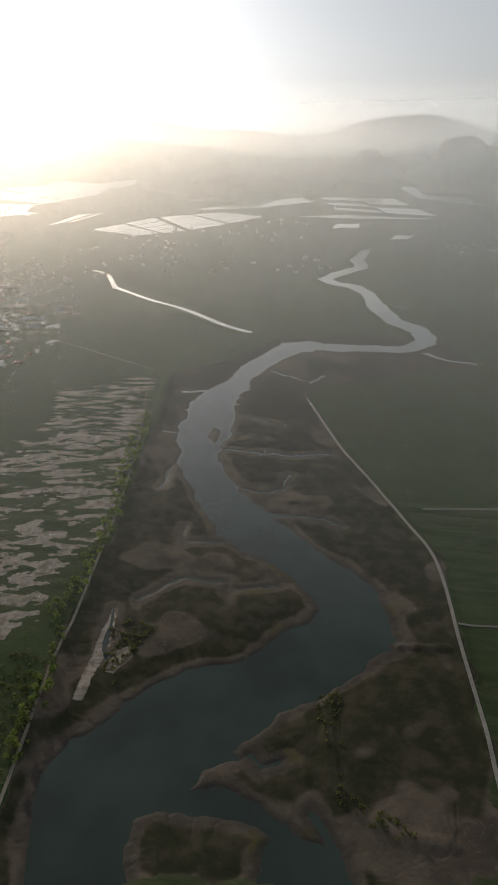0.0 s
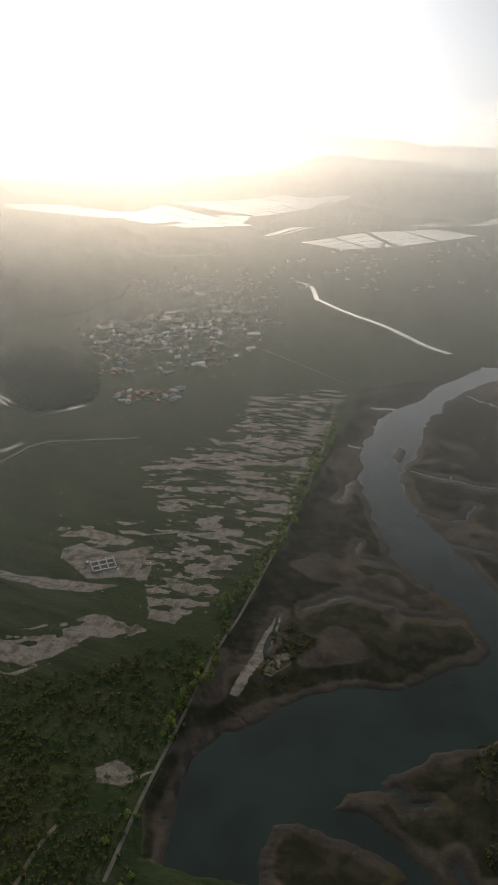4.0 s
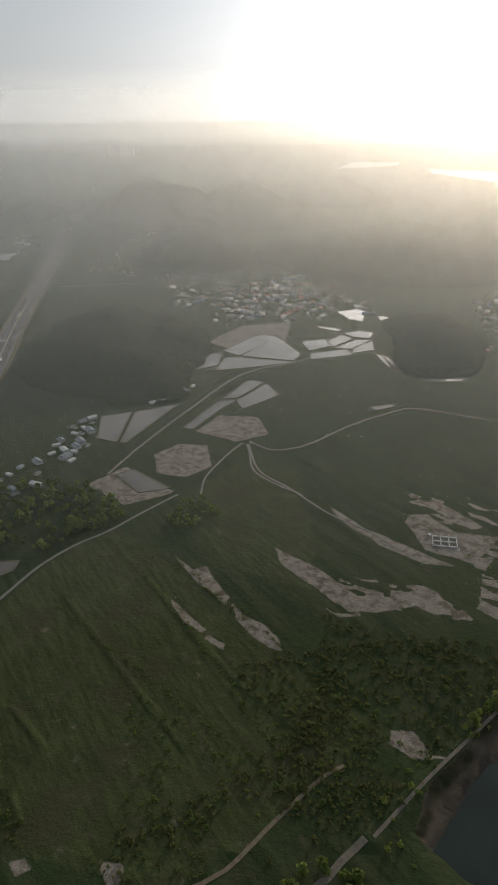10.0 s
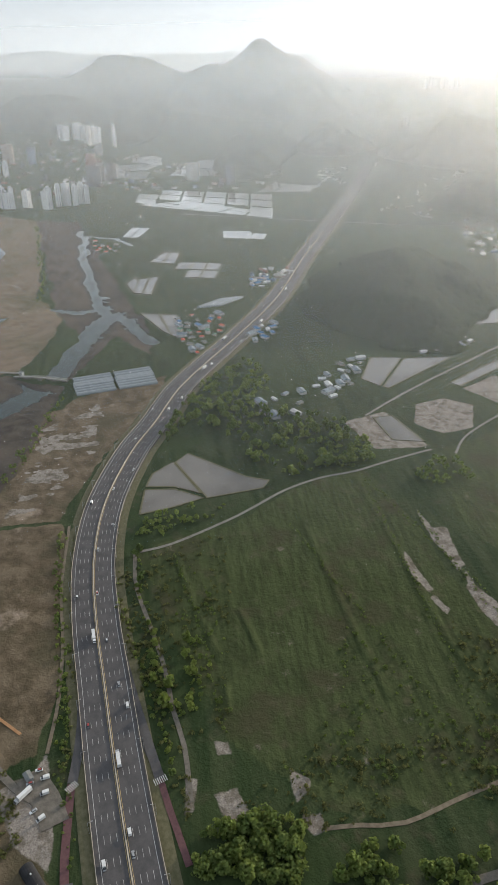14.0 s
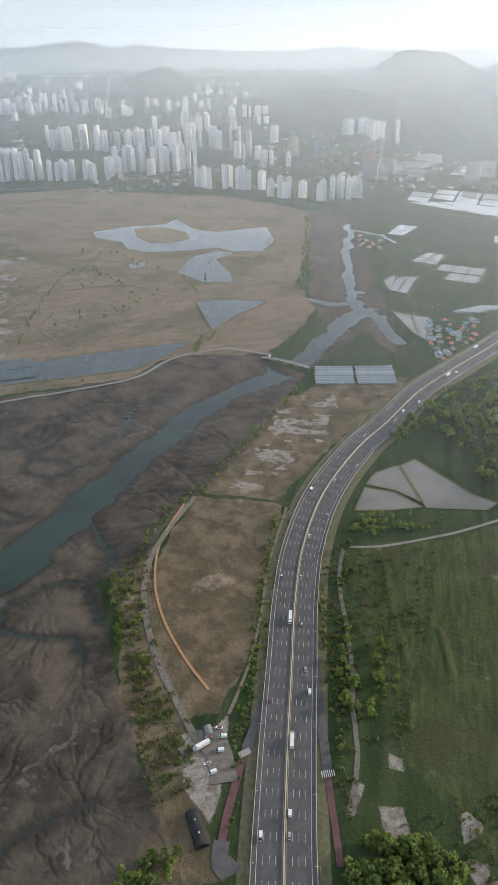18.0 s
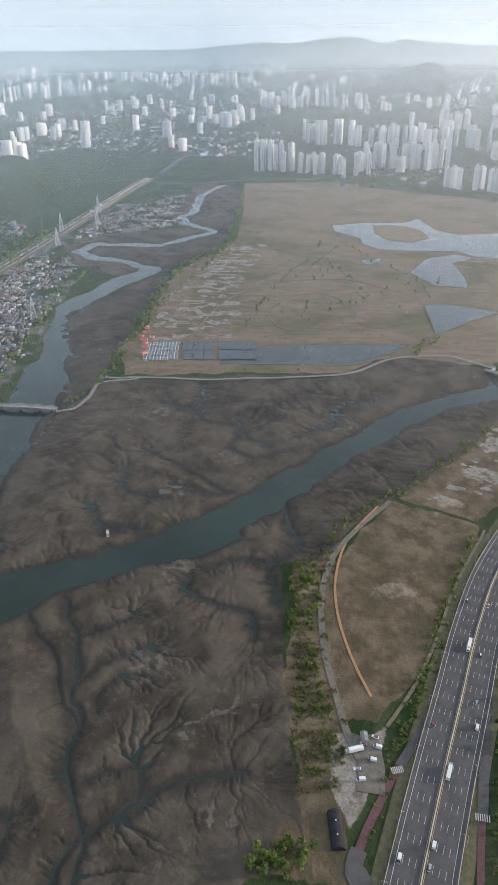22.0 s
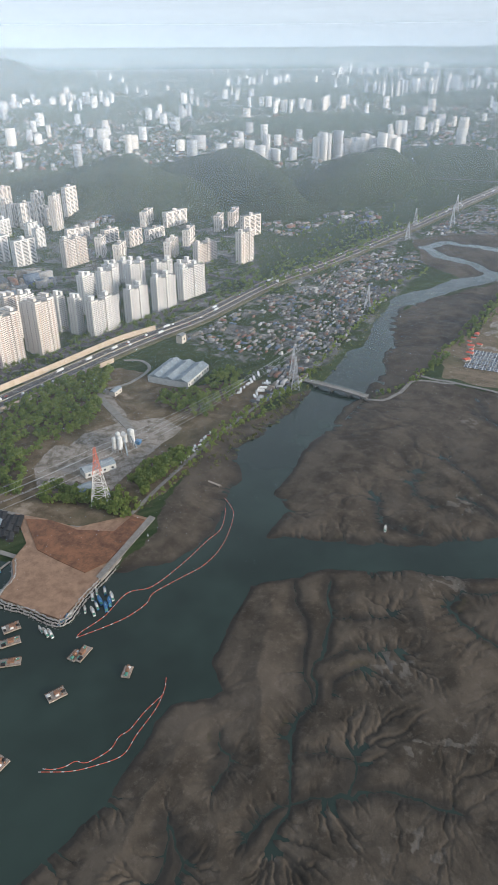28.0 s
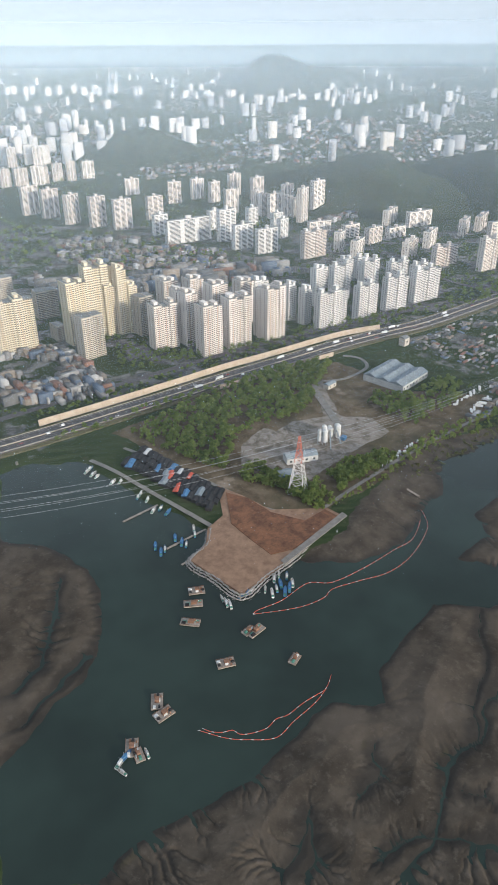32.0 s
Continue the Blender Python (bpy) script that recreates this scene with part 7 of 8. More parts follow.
# city motorway viaduct over the inlet
hx, hy = (172.6, 649.1)
for p in ((169.8, 641.3), (134.3, 640.4)):
    bm = bmesh.new()
    add_tube(bm, p[0], p[1], -4, 4.5, 1.4, 1.4, 14)
    tagged(part("viaduct_pier", bm, MAT["concrete"]), "round concrete viaduct pier in the water", "pier", kind="structure")

# ---- solar field, greenhouses, tank ----
a, b, c, d = (Vector((875.5, 251.8)), Vector((883.7, 203.3)), Vector((952.2, 214.0)), Vector((944.5, 259.8)))
for i in range(5):
    for j in range(4):
        u, v = (i + 0.5) / 5, (j + 0.5) / 4
        p = a.lerp(b, u).lerp(d.lerp(c, u), v)
        w, dd = (b - a).length / 5 * 0.9, (d - a).length / 4 * 0.86
        ob = holder("solar_array", pose(p.x, p.y, z_at(*p), 0, 0, math.degrees(math.atan2(b.y - a.y, b.x - a.x))), "dark solar panel array in a white frame", "solar panel", "solar panels on the salt pond")
        bm = bmesh.new()
        add_box(bm, -w / 2, w / 2, -dd / 2, dd / 2, 0.9, 1.0)
        part("frame", bm, WHITE, ob)
        for k in range(2):
            for q in range(2):
                bm = bmesh.new()
                add_box(bm, -w / 2 + 0.5 + k * w / 2, k * w / 2 - 0.5, -dd / 2 + 0.5 + q * dd / 2, q * dd / 2 - 0.5, 1.0, 1.06)
                part("panel", bm, PANEL, ob)
        for k in (-1, 1):
            bm = bmesh.new()
            add_beam(bm, (k * w * 0.4, 0, -0.5), (k * w * 0.4, 0, 0.9), 0.3)
            part("leg", bm, STEEL, ob)
slab("reed_island", [(1752.3, -102.7), (1767.2, -138.9), (1748.5, -186.3), (1688.5, -220.9), (1629.8, -222.7), (1591.1, -176.2), (1613.4, -126.5), (1672.8, -104.4)], 2.0, 3.6, simple("reed_bed", (0.125, 0.095, 0.062), (0.21, 0.16, 0.10), 0.06, 0.95), "tan reed island in the pond", "island")
for c0, c1, c2, c3, nu, nv in (((884.7, 197.1), (888.2, 151.9), (960.8, 162.6), (952.9, 209.9), 3, 2), ((889.2, 146.4), (894.1, 93.2), (966.4, 101.7), (961.8, 156.8), 3, 2)):
    a, b, c, d = map(Vector, (c0, c1, c2, c3))
    for i in range(nu):
        for j in range(nv):
            e = 0.04
            bm = bmesh.new()
            f = bm.faces.new([bm.verts.new((*a.lerp(b, (i + s) / nu).lerp(d.lerp(c, (i + s) / nu), (j + t) / nv), 3.7)) for s, t in ((e, e), (1 - e, e), (1 - e, 1 - e), (e, 1 - e))])
            f.normal_update()
            if f.normal.z < 0:
                f.normal_flip()
            tagged(part("salt_pan", bm, MAT["pondwater"]), "shallow grey salt pan with pale edges", "salt pan", kind="structure")
FILM = simple("greenhouse_film", (0.17, 0.19, 0.20), (0.28, 0.30, 0.31), 0.4, 0.5)


def greenhouse(x, y, length, heading, label):
    ob = holder("greenhouse", pose(x, y, z_at(x, y) - 0.1, 0, 0, heading), label, "greenhouse", "long film greenhouses")
    bm = bmesh.new()
    n = 8
    prof = [(3.6 * math.cos(math.pi * k / n), 3.0 * math.sin(math.pi * k / n) + 0.2) for k in range(n + 1)]
    rings = [[bm.verts.new((x0, p, q)) for p, q in prof] for x0 in (-length / 2, length / 2)]
    for k in range(n):
        bm.faces.new((rings[0][k], rings[1][k], rings[1][k + 1], rings[0][k + 1]))
    bm.faces.new(rings[0])
    bm.faces.new(rings[1][::-1])
    part("film_cover", bm, FILM, ob)
    for q in range(6):
        bm = bmesh.new()
        x0 = -length / 2 + length * q / 5
        for k in range(n):
            add_beam(bm, (x0, prof[k][0] * 1.01, prof[k][1] * 1.01), (x0, prof[k + 1][0] * 1.01, prof[k + 1][1] * 1.01), 0.12)
        part("hoop", bm, STEEL, ob)
    bm = bmesh.new()
    add_box(bm, length / 2, length / 2 + 0.08, -1, 1, 0.1, 2.2)
    part("door", bm, WALL_PALE, ob)
    return ob


for (p, q), n in ((((805.5, -264.5), (780.9, -370.9)), 5), (((826.4, -271.9), (803.0, -378.1)), 4)):
    A_, B_ = Vector(p), Vector(q)
    for half in (0.25, 0.75):
        c = A_.lerp(B_, half)
        head = math.degrees(math.atan2(B_.y - A_.y, B_.x - A_.x))
        nrm = Vector((-(B_ - A_).y, (B_ - A_).x)).normalized()
        for k in range(n):
            e = c + nrm * (k - n / 2) * 7.6
            if (k + half) % 1 >= 0:
                greenhouse(e.x, e.y, (B_ - A_).length * 0.46, head, "long grey film greenhouse beside the channel")
for k in range(9):
    p = Vector((1005.4, -593.8)).lerp(Vector((995.9, -627.9)), k / 8)
    greenhouse(p.x, p.y, 60, -75, "pale film greenhouse among paddies")
hx, hy = (232.5, -19.1)
tank = holder("black_shed", pose(hx, hy, z_at(hx, hy) - 0.1, 0, 0, math.degrees(math.atan2((242.5, -18.4)[1] - (224.3, -20.8)[1], (242.5, -18.4)[0] - (224.3, -20.8)[0]))), "long black barrel-roofed shed on bare ground", "shed")
bm = bmesh.new()
prof = [(4.0 * math.cos(math.pi * k / 10), 3.6 * math.sin(math.pi * k / 10)) for k in range(11)]
rings = [[bm.verts.new((x0, p, q)) for p, q in prof] for x0 in (-11, 11)]
for k in range(10):
    bm.faces.new((rings[0][k], rings[1][k], rings[1][k + 1], rings[0][k + 1]))
bm.faces.new(rings[0])
bm.faces.new(rings[1][::-1])
part("cover", bm, BLACK, tank, smoothed=False)
for x in (-4, 4):
    bm = bmesh.new()
    add_tube(bm, x, 0, 3.5, 4.2, 0.5, 0.4, 10)
    part("vent", bm, WHITE, tank)

# vehicles parked on the gravel lot
for p, turn, kind in (((283.6, -29.6), 110, 2), ((278.6, -40.7), 80, 1), ((271.5, -31.5), 100, 0), ((264.5, -33.5), 100, 1), ((289.6, -35.6), 80, 0), ((295.3, -43.2), 70, 0), ((288.0, -44.4), 75, 1)):
    copy_thing(CARS[kind], pose(p[0], p[1], z_at(*p) + 0.55, 0, 0, turn))
hx, hy = (294.2, -36.2)
gable_hall("site_hut", hx, hy, 6, 4, 2.6, 5, 1, WALL_PALE, ROOF_GREY, "small grey site hut on the gravel lot", "hut")


def foundation_frame(x, y, heading):
    """The concrete frame of a house in building: a slab, ground beams and short columns."""
    ob = holder("building_frame", pose(x, y, z_at(x, y) - 0.1, 0, 0, heading), "pale concrete building frame on bare ground", "building frame")
    bm = bmesh.new()
    add_box(bm, -12, 12, -9, 9, 0, 0.4)
    part("slab", bm, MAT["gravel"], ob)
    for k in range(4):
        bm = bmesh.new()
        add_box(bm, -12 + k * 7.7, -11.2 + k * 7.7, -9, 9, 0.4, 1.6)
        part("beam", bm, WHITE, ob)
    for k in range(3):
        bm = bmesh.new()
        add_box(bm, -12, 12, -9 + k * 8.6, -8.2 + k * 8.6, 0.4, 1.55)
        part("beam", bm, WHITE, ob)
    for k in range(4):
        for q in range(3):
            bm = bmesh.new()
            add_box(bm, -12 + k * 7.7, -11.2 + k * 7.7, -9 + q * 8.6, -8.2 + q * 8.6, 1.6, 3.4)
            part("column", bm, WHITE, ob)


foundation_frame(152, -591, 22)
for k, (dx, dy) in enumerate(((18, 4), (17, -3), (-16, 6))):
    copy_thing(CARS[k % 2], pose(152 + dx, -591 + dy, z_at(152 + dx, -591 + dy) + 0.05, 0, 0, 40 + 25 * k))


# ---- villages ----
def make_house(w, d, h, wall, roof, label):
    ob = holder("house", pose(0, 0, -900), label, "house", "low houses of the villages")
    bm = bmesh.new()
    add_box(bm, -w / 2, w / 2, -d / 2, d / 2, -0.5, h)
    part("wall", bm, wall, ob)
    bm = bmesh.new()
    vs = [bm.verts.new(p) for p in ((-w / 2 - 0.4, -d / 2 - 0.4, h), (w / 2 + 0.4, -d / 2 - 0.4, h), (w / 2 + 0.4, d / 2 + 0.4, h), (-w / 2 - 0.4, d / 2 + 0.4, h), (-w / 2 + 0.6, 0, h + d * 0.22), (w / 2 - 0.6, 0, h + d * 0.22))]
    for f in ((0, 1, 5, 4), (2, 3, 4, 5), (1, 2, 5), (3, 0, 4), (3, 2, 1, 0)):
        bm.faces.new([vs[k] for k in f])
    part("roof", bm, roof, ob)
    for k in range(2):
        bm = bmesh.new()
        x = -w * 0.25 + k * w * 0.5
        add_box(bm, x - 0.8, x + 0.8, -d / 2 - 0.05, -d / 2 + 0.05, 1.0, 2.1)
        part("window", bm, GLASS, ob)
    bm = bmesh.new()
    add_box(bm, -0.5, 0.5, -d / 2 - 0.05, -d / 2 + 0.05, 0, 2.05)
    part("door", bm, WOOD, ob)
    return ob


HOUSES = [make_house(11, 8, 3.2, CREAM, RED, "low cream house with a red roof"), make_house(14, 9, 3.4, WALL_PALE, BLUE, "low pale house with a blue roof"), make_house(12, 8, 3.0, CREAM, ROOF_GREY, "low cream house with a grey roof"),
          make_house(18, 11, 4.5, WALL_PALE, SHEET, "pale sheet-metal barn with a blue-grey roof"), make_house(16, 9, 4.0, WALL_PALE, WHITE, "long white barn with a white roof"), make_house(10, 8, 6.0, CREAM, ROOF_GREEN, "two-storey house with a green roof")]
SPARES += HOUSES
settle = random.Random(29)


def village(count, kinds, pts):
    p = np.array(pts)
    lo, hi = p.min(0), p.max(0)
    done, tries = [], 0
    while len(done) < count and tries < 4000:
        tries += 1
        x, y = settle.uniform(lo[0], hi[0]), settle.uniform(lo[1], hi[1])
        if inside(list(pts), np.array([x]), np.array([y]))[0] and all((x - a) ** 2 + (y - b) ** 2 > 190 for a, b in done):
            done.append((x, y))
            s = settle.uniform(0.5, 0.9)
            copy_thing(HOUSES[settle.choice(kinds)], Matrix.LocRotScale((x, y, z_at(x, y)), Euler((0, 0, radians(settle.choice((-20, 5, 70, 95)) + settle.uniform(-10, 10)))), (s, s, s)))


village(16, (3, 4, 4, 2), [(648, -435), (639, -509), (663, -579), (650, -609), (601, -553), (585, -483), (584, -439), (612, -418)])
village(30, (0, 1, 2, 5, 3), [(980, -513), (950, -581), (884, -544), (812, -454), (888, -466)])
village(10, (1, 3, 4), [(859, -572), (863, -627), (810, -592), (813, -552)])
village(10, (2, 3, 4), [(680, -741), (629, -837), (613, -765), (640, -723)])
village(8, (1, 4), [(1086, -732), (1080, -768), (1035, -735), (1038, -705)])
village(10, (0, 0, 2), [(1550, -608), (1512, -651), (1380, -583), (1437, -553)])
village(12, (3, 4, 2), [(678, -606), (678, -648), (608, -564), (615, -543)])
village(30, (0, 2, 3, 4), [(946, -1343), (892, -1434), (795, -1514), (705, -1456), (658, -1304), (765, -1202)])
village(30, (2, 2, 3, 5, 0), [(379, -1547), (311, -1641), (207, -1628), (171, -1483), (259, -1348), (245, -1194), (282, -1108), (294, -1288)])
village(22, (0, 0, 3, 4), [(246, -1139), (130, -1153), (129, -1093), (221, -1080)])
village(22, (2, 3, 4), [(355, -1519), (249, -1570), (163, -1624), (103, -1746), (80, -1566), (244, -1376)])
village(8, (0, 0), [(975, 281), (1014, 276), (955, 255), (868, 247)])


# ---- dense yards and low town: roofs, containers, lorries, heaps ----
def yard(count, seed, low, high, big, pts):
    """Tightly packed sheds, containers and heaps over an outline, in rows."""
    pick, out = np.random.default_rng(seed), []
    p = np.array(pts, float)
    lo, hi = p.min(0), p.max(0)
    run = np.linalg.svd(p - p.mean(0))[2][0]          # rows follow the long side of the lot
    head = math.atan2(run[1], run[0])
    c, e = math.cos(head), math.sin(head)
    x, y = pick.uniform(lo[0], hi[0], count * 8), pick.uniform(lo[1], hi[1], count * 8)
    u, v = x * c + y * e, np.round((y * c - x * e) / (big * 0.95)) * big * 0.95 + pick.normal(0, 0.6, len(x))
    x, y = u * c - v * e, u * e + v * c
    ok = inside(list(pts), x, y) & (fnoise(x, y, 40, seed) > 0.42)
    for a, b in zip(x[ok][:count], y[ok][:count]):
        kind = pick.random()
        if kind < 0.35:                                # long sheds
            w, d, h = pick.uniform(big * 0.9, big * 1.8), pick.uniform(big * 0.35, big * 0.6), pick.uniform(low, high)
        elif kind < 0.75:                              # huts and containers
            w, d, h = pick.uniform(3, big * 0.8), pick.uniform(2.4, big * 0.4), pick.uniform(low * 0.8, high * 0.8)
        else:                                          # vehicles and heaps
            w, d, h = pick.uniform(3.5, 8), pick.uniform(1.9, 2.6), pick.uniform(1.4, 2.8)
        out.append((a, b, z_at(a, b) - 0.5, w, d, h + 0.5, head + pick.choice((0, 0, math.pi / 2)) + pick.normal(0, 0.05)))
    return out


lots = []
lots += yard(702, 5, 1.3, 3.2, 7, [(752, 635), (971, 644), (1298, 613), (1421, 593), (1185, 499), (920, 425), (787, 428), (735, 506)])
lots += yard(756, 6, 1.3, 3.2, 7, [(999, 608), (1266, 630), (1503, 600), (1330, 488), (1113, 465), (817, 427), (706, 452)])
lots += yard(513, 7, 1.3, 3.2, 7, [(1558, 600), (1892, 582), (2126, 441), (1958, 399), (1710, 385), (1619, 502)])
lots += yard(420, 8, 5.0, 12, 13, [(248, 921), (332, 923), (338, 741), (310, 731), (259, 750), (201, 784)])
lots += yard(420, 9, 5.0, 11, 12, [(581, 1533), (731, 1453), (779, 1290), (840, 1186), (749, 1097), (626, 1143), (513, 1326)])
lots += yard(260, 10, 8.0, 22, 22, [(425, 1250), (455, 1143), (643, 1130), (843, 1076), (830, 989), (590, 1041), (385, 1049)])
lots += yard(200, 11, 5.0, 12, 16, [(1323, 1444), (1505, 1455), (1295, 1286), (1142, 1283)])
lots += yard(160, 12, 2.0, 4, 9, [(736, 470), (761, 414), (691, 407), (624, 422)])
lots += yard(120, 14, 3.0, 6, 14, [(1443, 958), (1600, 957), (1810, 767), (1592, 729), (1375, 851)])
lots += yard(200, 15, 5.0, 10, 14, [(1228, 2310), (1693, 2383), (1512, 2096), (1133, 2100)])
block_field("town_roofs", "packed low roofs, containers and parked lorries", lots, HOUSE_PAINT)

# ---- trees ----
LEAF = leaf_material("spring_leaves", (0.115, 0.165, 0.040), (0.245, 0.290, 0.082))
LEAF_DARK = leaf_material("dark_leaves", (0.072, 0.112, 0.030), (0.160, 0.205, 0.058))
REED_LEAF = leaf_material("dry_reed", (0.10, 0.085, 0.03), (0.19, 0.15, 0.06))
LEAF_SCRUB = leaf_material("scrub_leaves", (0.085, 0.100, 0.034), (0.180, 0.185, 0.075))
BARK = simple("bark", (0.05, 0.04, 0.03), (0.10, 0.085, 0.065), 2, 0.95)
grow = random.Random(21)


def crown_mesh(radius, height, clumps, leaves, seed):
    """Leaf sprays in uneven clumps round a hidden frame of limbs, with gaps between them."""
    pick, co = random.Random(seed), []
    for c in range(clumps):
        a, u = pick.uniform(0, math.tau), pick.random() ** 0.5
        z = pick.uniform(0.12, 1.0)
        belly = math.sin(min(z * 0.85 + 0.15, 1.0) * math.pi) ** 0.6
        cx, cy, cz = math.cos(a) * u * radius * belly * 0.85, math.sin(a) * u * radius * belly * 0.85, height * (0.28 + 0.68 * z)
        size = radius * pick.uniform(0.28, 0.48)
        for k in range(leaves):
            d = Vector((pick.gauss(0, 1), pick.gauss(0, 1), pick.gauss(0, 0.8))).normalized()
            p = Vector((cx, cy, cz)) + d * size * pick.uniform(0.65, 1.05)
            s = radius * pick.uniform(0.13, 0.24)
            t = d.cross(Vector((pick.uniform(-1, 1), pick.uniform(-1, 1), pick.uniform(-1, 1)))).normalized() * s
            w = (d * 0.4 + d.cross(t).normalized()).normalized() * s
            co += [p - t - w, p + t - w * 0.6, p + t * 0.7 + w, p - t * 0.8 + w * 0.8]
    return np.array([tuple(v) for v in co])


def tree_master(radius, height, seed, leaf, label, name="tree"):
    ob = holder(name, pose(0, 0, -900), label, "tree", "broadleaf trees")
    bm = bmesh.new()
    add_tube(bm, 0, 0, -0.5, height * 0.45, radius * 0.07, radius * 0.045, 7)
    pick = random.Random(seed)
    for k in range(5):
        a = k * 1.26 + pick.uniform(-0.3, 0.3)
        add_beam(bm, (0, 0, height * (0.25 + 0.05 * k)), (math.cos(a) * radius * 0.6, math.sin(a) * radius * 0.6, height * (0.5 + 0.06 * k)), radius * 0.04)
    part("trunk", bm, BARK, ob)
    co = crown_mesh(radius, height, 15, 18, seed)
    me = mesh_of("crown", co, np.arange(len(co)).reshape(-1, 4), leaf, False)
    c = new("crown", me)
    c.parent = ob
    return ob


TREES = [tree_master(3.4, 7.5, 1, LEAF, "bright green young tree on the grassy bank"), tree_master(4.2, 9.0, 2, LEAF, "round green tree among bushes"),
         tree_master(2.6, 6.0, 3, LEAF, "small light green tree"), tree_master(4.0, 10.0, 4, LEAF_DARK, "dark green tree in a thicket"),
         tree_master(3.0, 11.0, 5, LEAF_DARK, "tall dark green tree in a row")]
planted, thicket = [0], []


def plant(x, y, kind, size=1.0):
    """The first trees stand alone; the rest of the woods is joined below."""
    squat = 1.0 if size > 0.75 else 0.62
    if planted[0] < 300 and math.hypot(x, y) < 760:
        copy_thing(TREES[kind], Matrix.LocRotScale((x, y, z_at(x, y) - 0.15), Euler((0, 0, grow.uniform(0, 6.3))), (size, size, size * squat * grow.uniform(0.85, 1.15))))
        planted[0] += 1
    else:
        thicket.append((x, y, z_at(x, y), kind, size, grow.uniform(0, 6.3), squat))


def tree_line(width, gap, kinds, size, pts):
    """Trees scattered along a line."""
    line = curve_through(pts, 20)
    run, s = sum((b - a).length for a, b in zip(line[:-1], line[1:])), 0.0
    while s < run:
        q, h = frame_along(line, s)
        o = grow.uniform(-width / 2, width / 2)
        plant(q.x - math.sin(h) * o, q.y + math.cos(h) * o, grow.choice(kinds), size * grow.uniform(0.6, 1.25))
        s += gap * grow.uniform(0.5, 1.6)


def tree_patch(count, kinds, size, pts):
    """Trees scattered over an outline."""
    p = np.array(pts)
    lo, hi = p.min(0), p.max(0)
    n = 0
    while n < count:
        x, y = grow.uniform(lo[0], hi[0]), grow.uniform(lo[1], hi[1])
        if inside(list(pts), np.array([x]), np.array([y]))[0]:
            n += 1
            if fnoise(np.array([x]), np.array([y]), 25, 77)[0] > 0.28:
                plant(x, y, grow.choice(kinds), size * grow.uniform(0.6, 1.25))


tree_line(10, 9, (0, 2), 0.8, [(483, -209), (476, -231), (467, -262), (468, -288)])
tree_line(12, 8, (0, 1, 2), 0.9, [(359, -154), (334, -142), (310, -133), (284, -135)])
tree_line(8, 7, (0, 1, 2), 0.85, [(339, -169), (318, -160), (298, -154), (281, -139)])
tree_line(7, 6, (2, 3), 0.7, [(459, -188), (417, -171), (373, -155), (319, -136), (271, -118), (242, -111)])
tree_patch(40, (0, 1, 3), 1.0, [(205.6, -102.8), (200, -129.3), (186.2, -150.8), (165.9, -150), (148.9, -139), (190.6, -89.4)])
tree_patch(45, (0, 1, 3), 0.9, [(147, -141.2), (150, -168.9), (144.6, -190), (128, -180.9), (118.3, -206.5), (108, -233), (98, -235), (104.7, -208.5), (109.2, -186.1)])
tree_patch(18, (0, 1), 0.9, [(94.1, -204.1), (93, -237), (85, -242), (74.9, -226.9)])
tree_patch(300, (1, 3, 4), 1.05, [(725, -409), (759, -514), (663, -481), (624, -427), (550, -489), (471, -477), (464, -429), (469, -372), (517, -350), (603, -364), (632, -329), (593, -279), (619, -286)])
tree_patch(24, (1, 3), 1.0, [(414, -470), (418, -520), (386, -538), (361, -515), (380, -476)])
tree_patch(60, (1, 3, 4), 1.0, [(534, -461), (501, -477), (451, -463), (448, -435), (477, -404)])
tree_line(20, 4, (0, 1, 3), 0.95, [(-115, -962), (-61, -772), (-28, -649), (7, -554), (32, -511)])
tree_line(16, 4, (0, 1, 3), 0.9, [(22, -503), (32, -462), (47, -413), (55, -385), (65, -364)])
tree_line(30, 14, (2, 3), 0.6, [(56, -495), (56, -445), (81, -396)])
tree_patch(30, (2, 3), 0.6, [(174, -349), (139, -364), (98, -354), (64, -327), (89, -273), (126, -264), (145, -264)])
tree_line(6, 6, (0, 2), 0.7, [(81, -280), (74, -270), (68, -264)])
tree_line(8, 7, (0, 2), 0.8, [(90, -278), (88, -292), (79, -310)])
tree_line(6, 8, (0, 2), 0.8, [(76, -261), (72, -273), (62, -259)])
tree_patch(40, (2, 3), 0.5, [(165, -306), (151, -330), (116, -326), (90, -299), (112, -263), (144, -282)])
tree_line(12, 3.5, (0, 2, 3), 0.7, [(790, -241), (723, -196), (653, -142), (609, -104), (574, -77), (539, -40), (493, -16), (474, -6)])
tree_patch(110, (0, 2, 3), 0.7, [(458, 19), (471, -1), (421, -6), (384, -2), (340, -8), (358, 11), (392, 19)])
tree_patch(130, (2, 3), 0.5, [(353, 13), (340, -8), (298, -21), (274, -15), (257, 3), (296, 8)])
tree_patch(30, (0, 1, 3), 0.8, [(216.3, 28.4), (224.4, 16.3), (222.3, -8.3), (203.3, 4.8), (205.6, 31.1)])
tree_line(9, 2.5, (2, 3, 0), 0.6, [(515, -143), (453, -114), (400, -97), (350, -79), (307, -62), (279, -47)])
tree_line(6, 5, (2, 3), 0.5, [(271, -51), (245.6, -42.5), (229.6, -34)])
tree_patch(40, (0, 1), 0.8, [(485, -192), (494, -232), (487, -261), (463, -252), (460, -204)])
tree_line(20, 3.2, (0, 3), 0.9, [(821, 291), (903, 291), (1025, 290), (1172, 298), (1362, 285), (1561, 222), (1941, 247)])
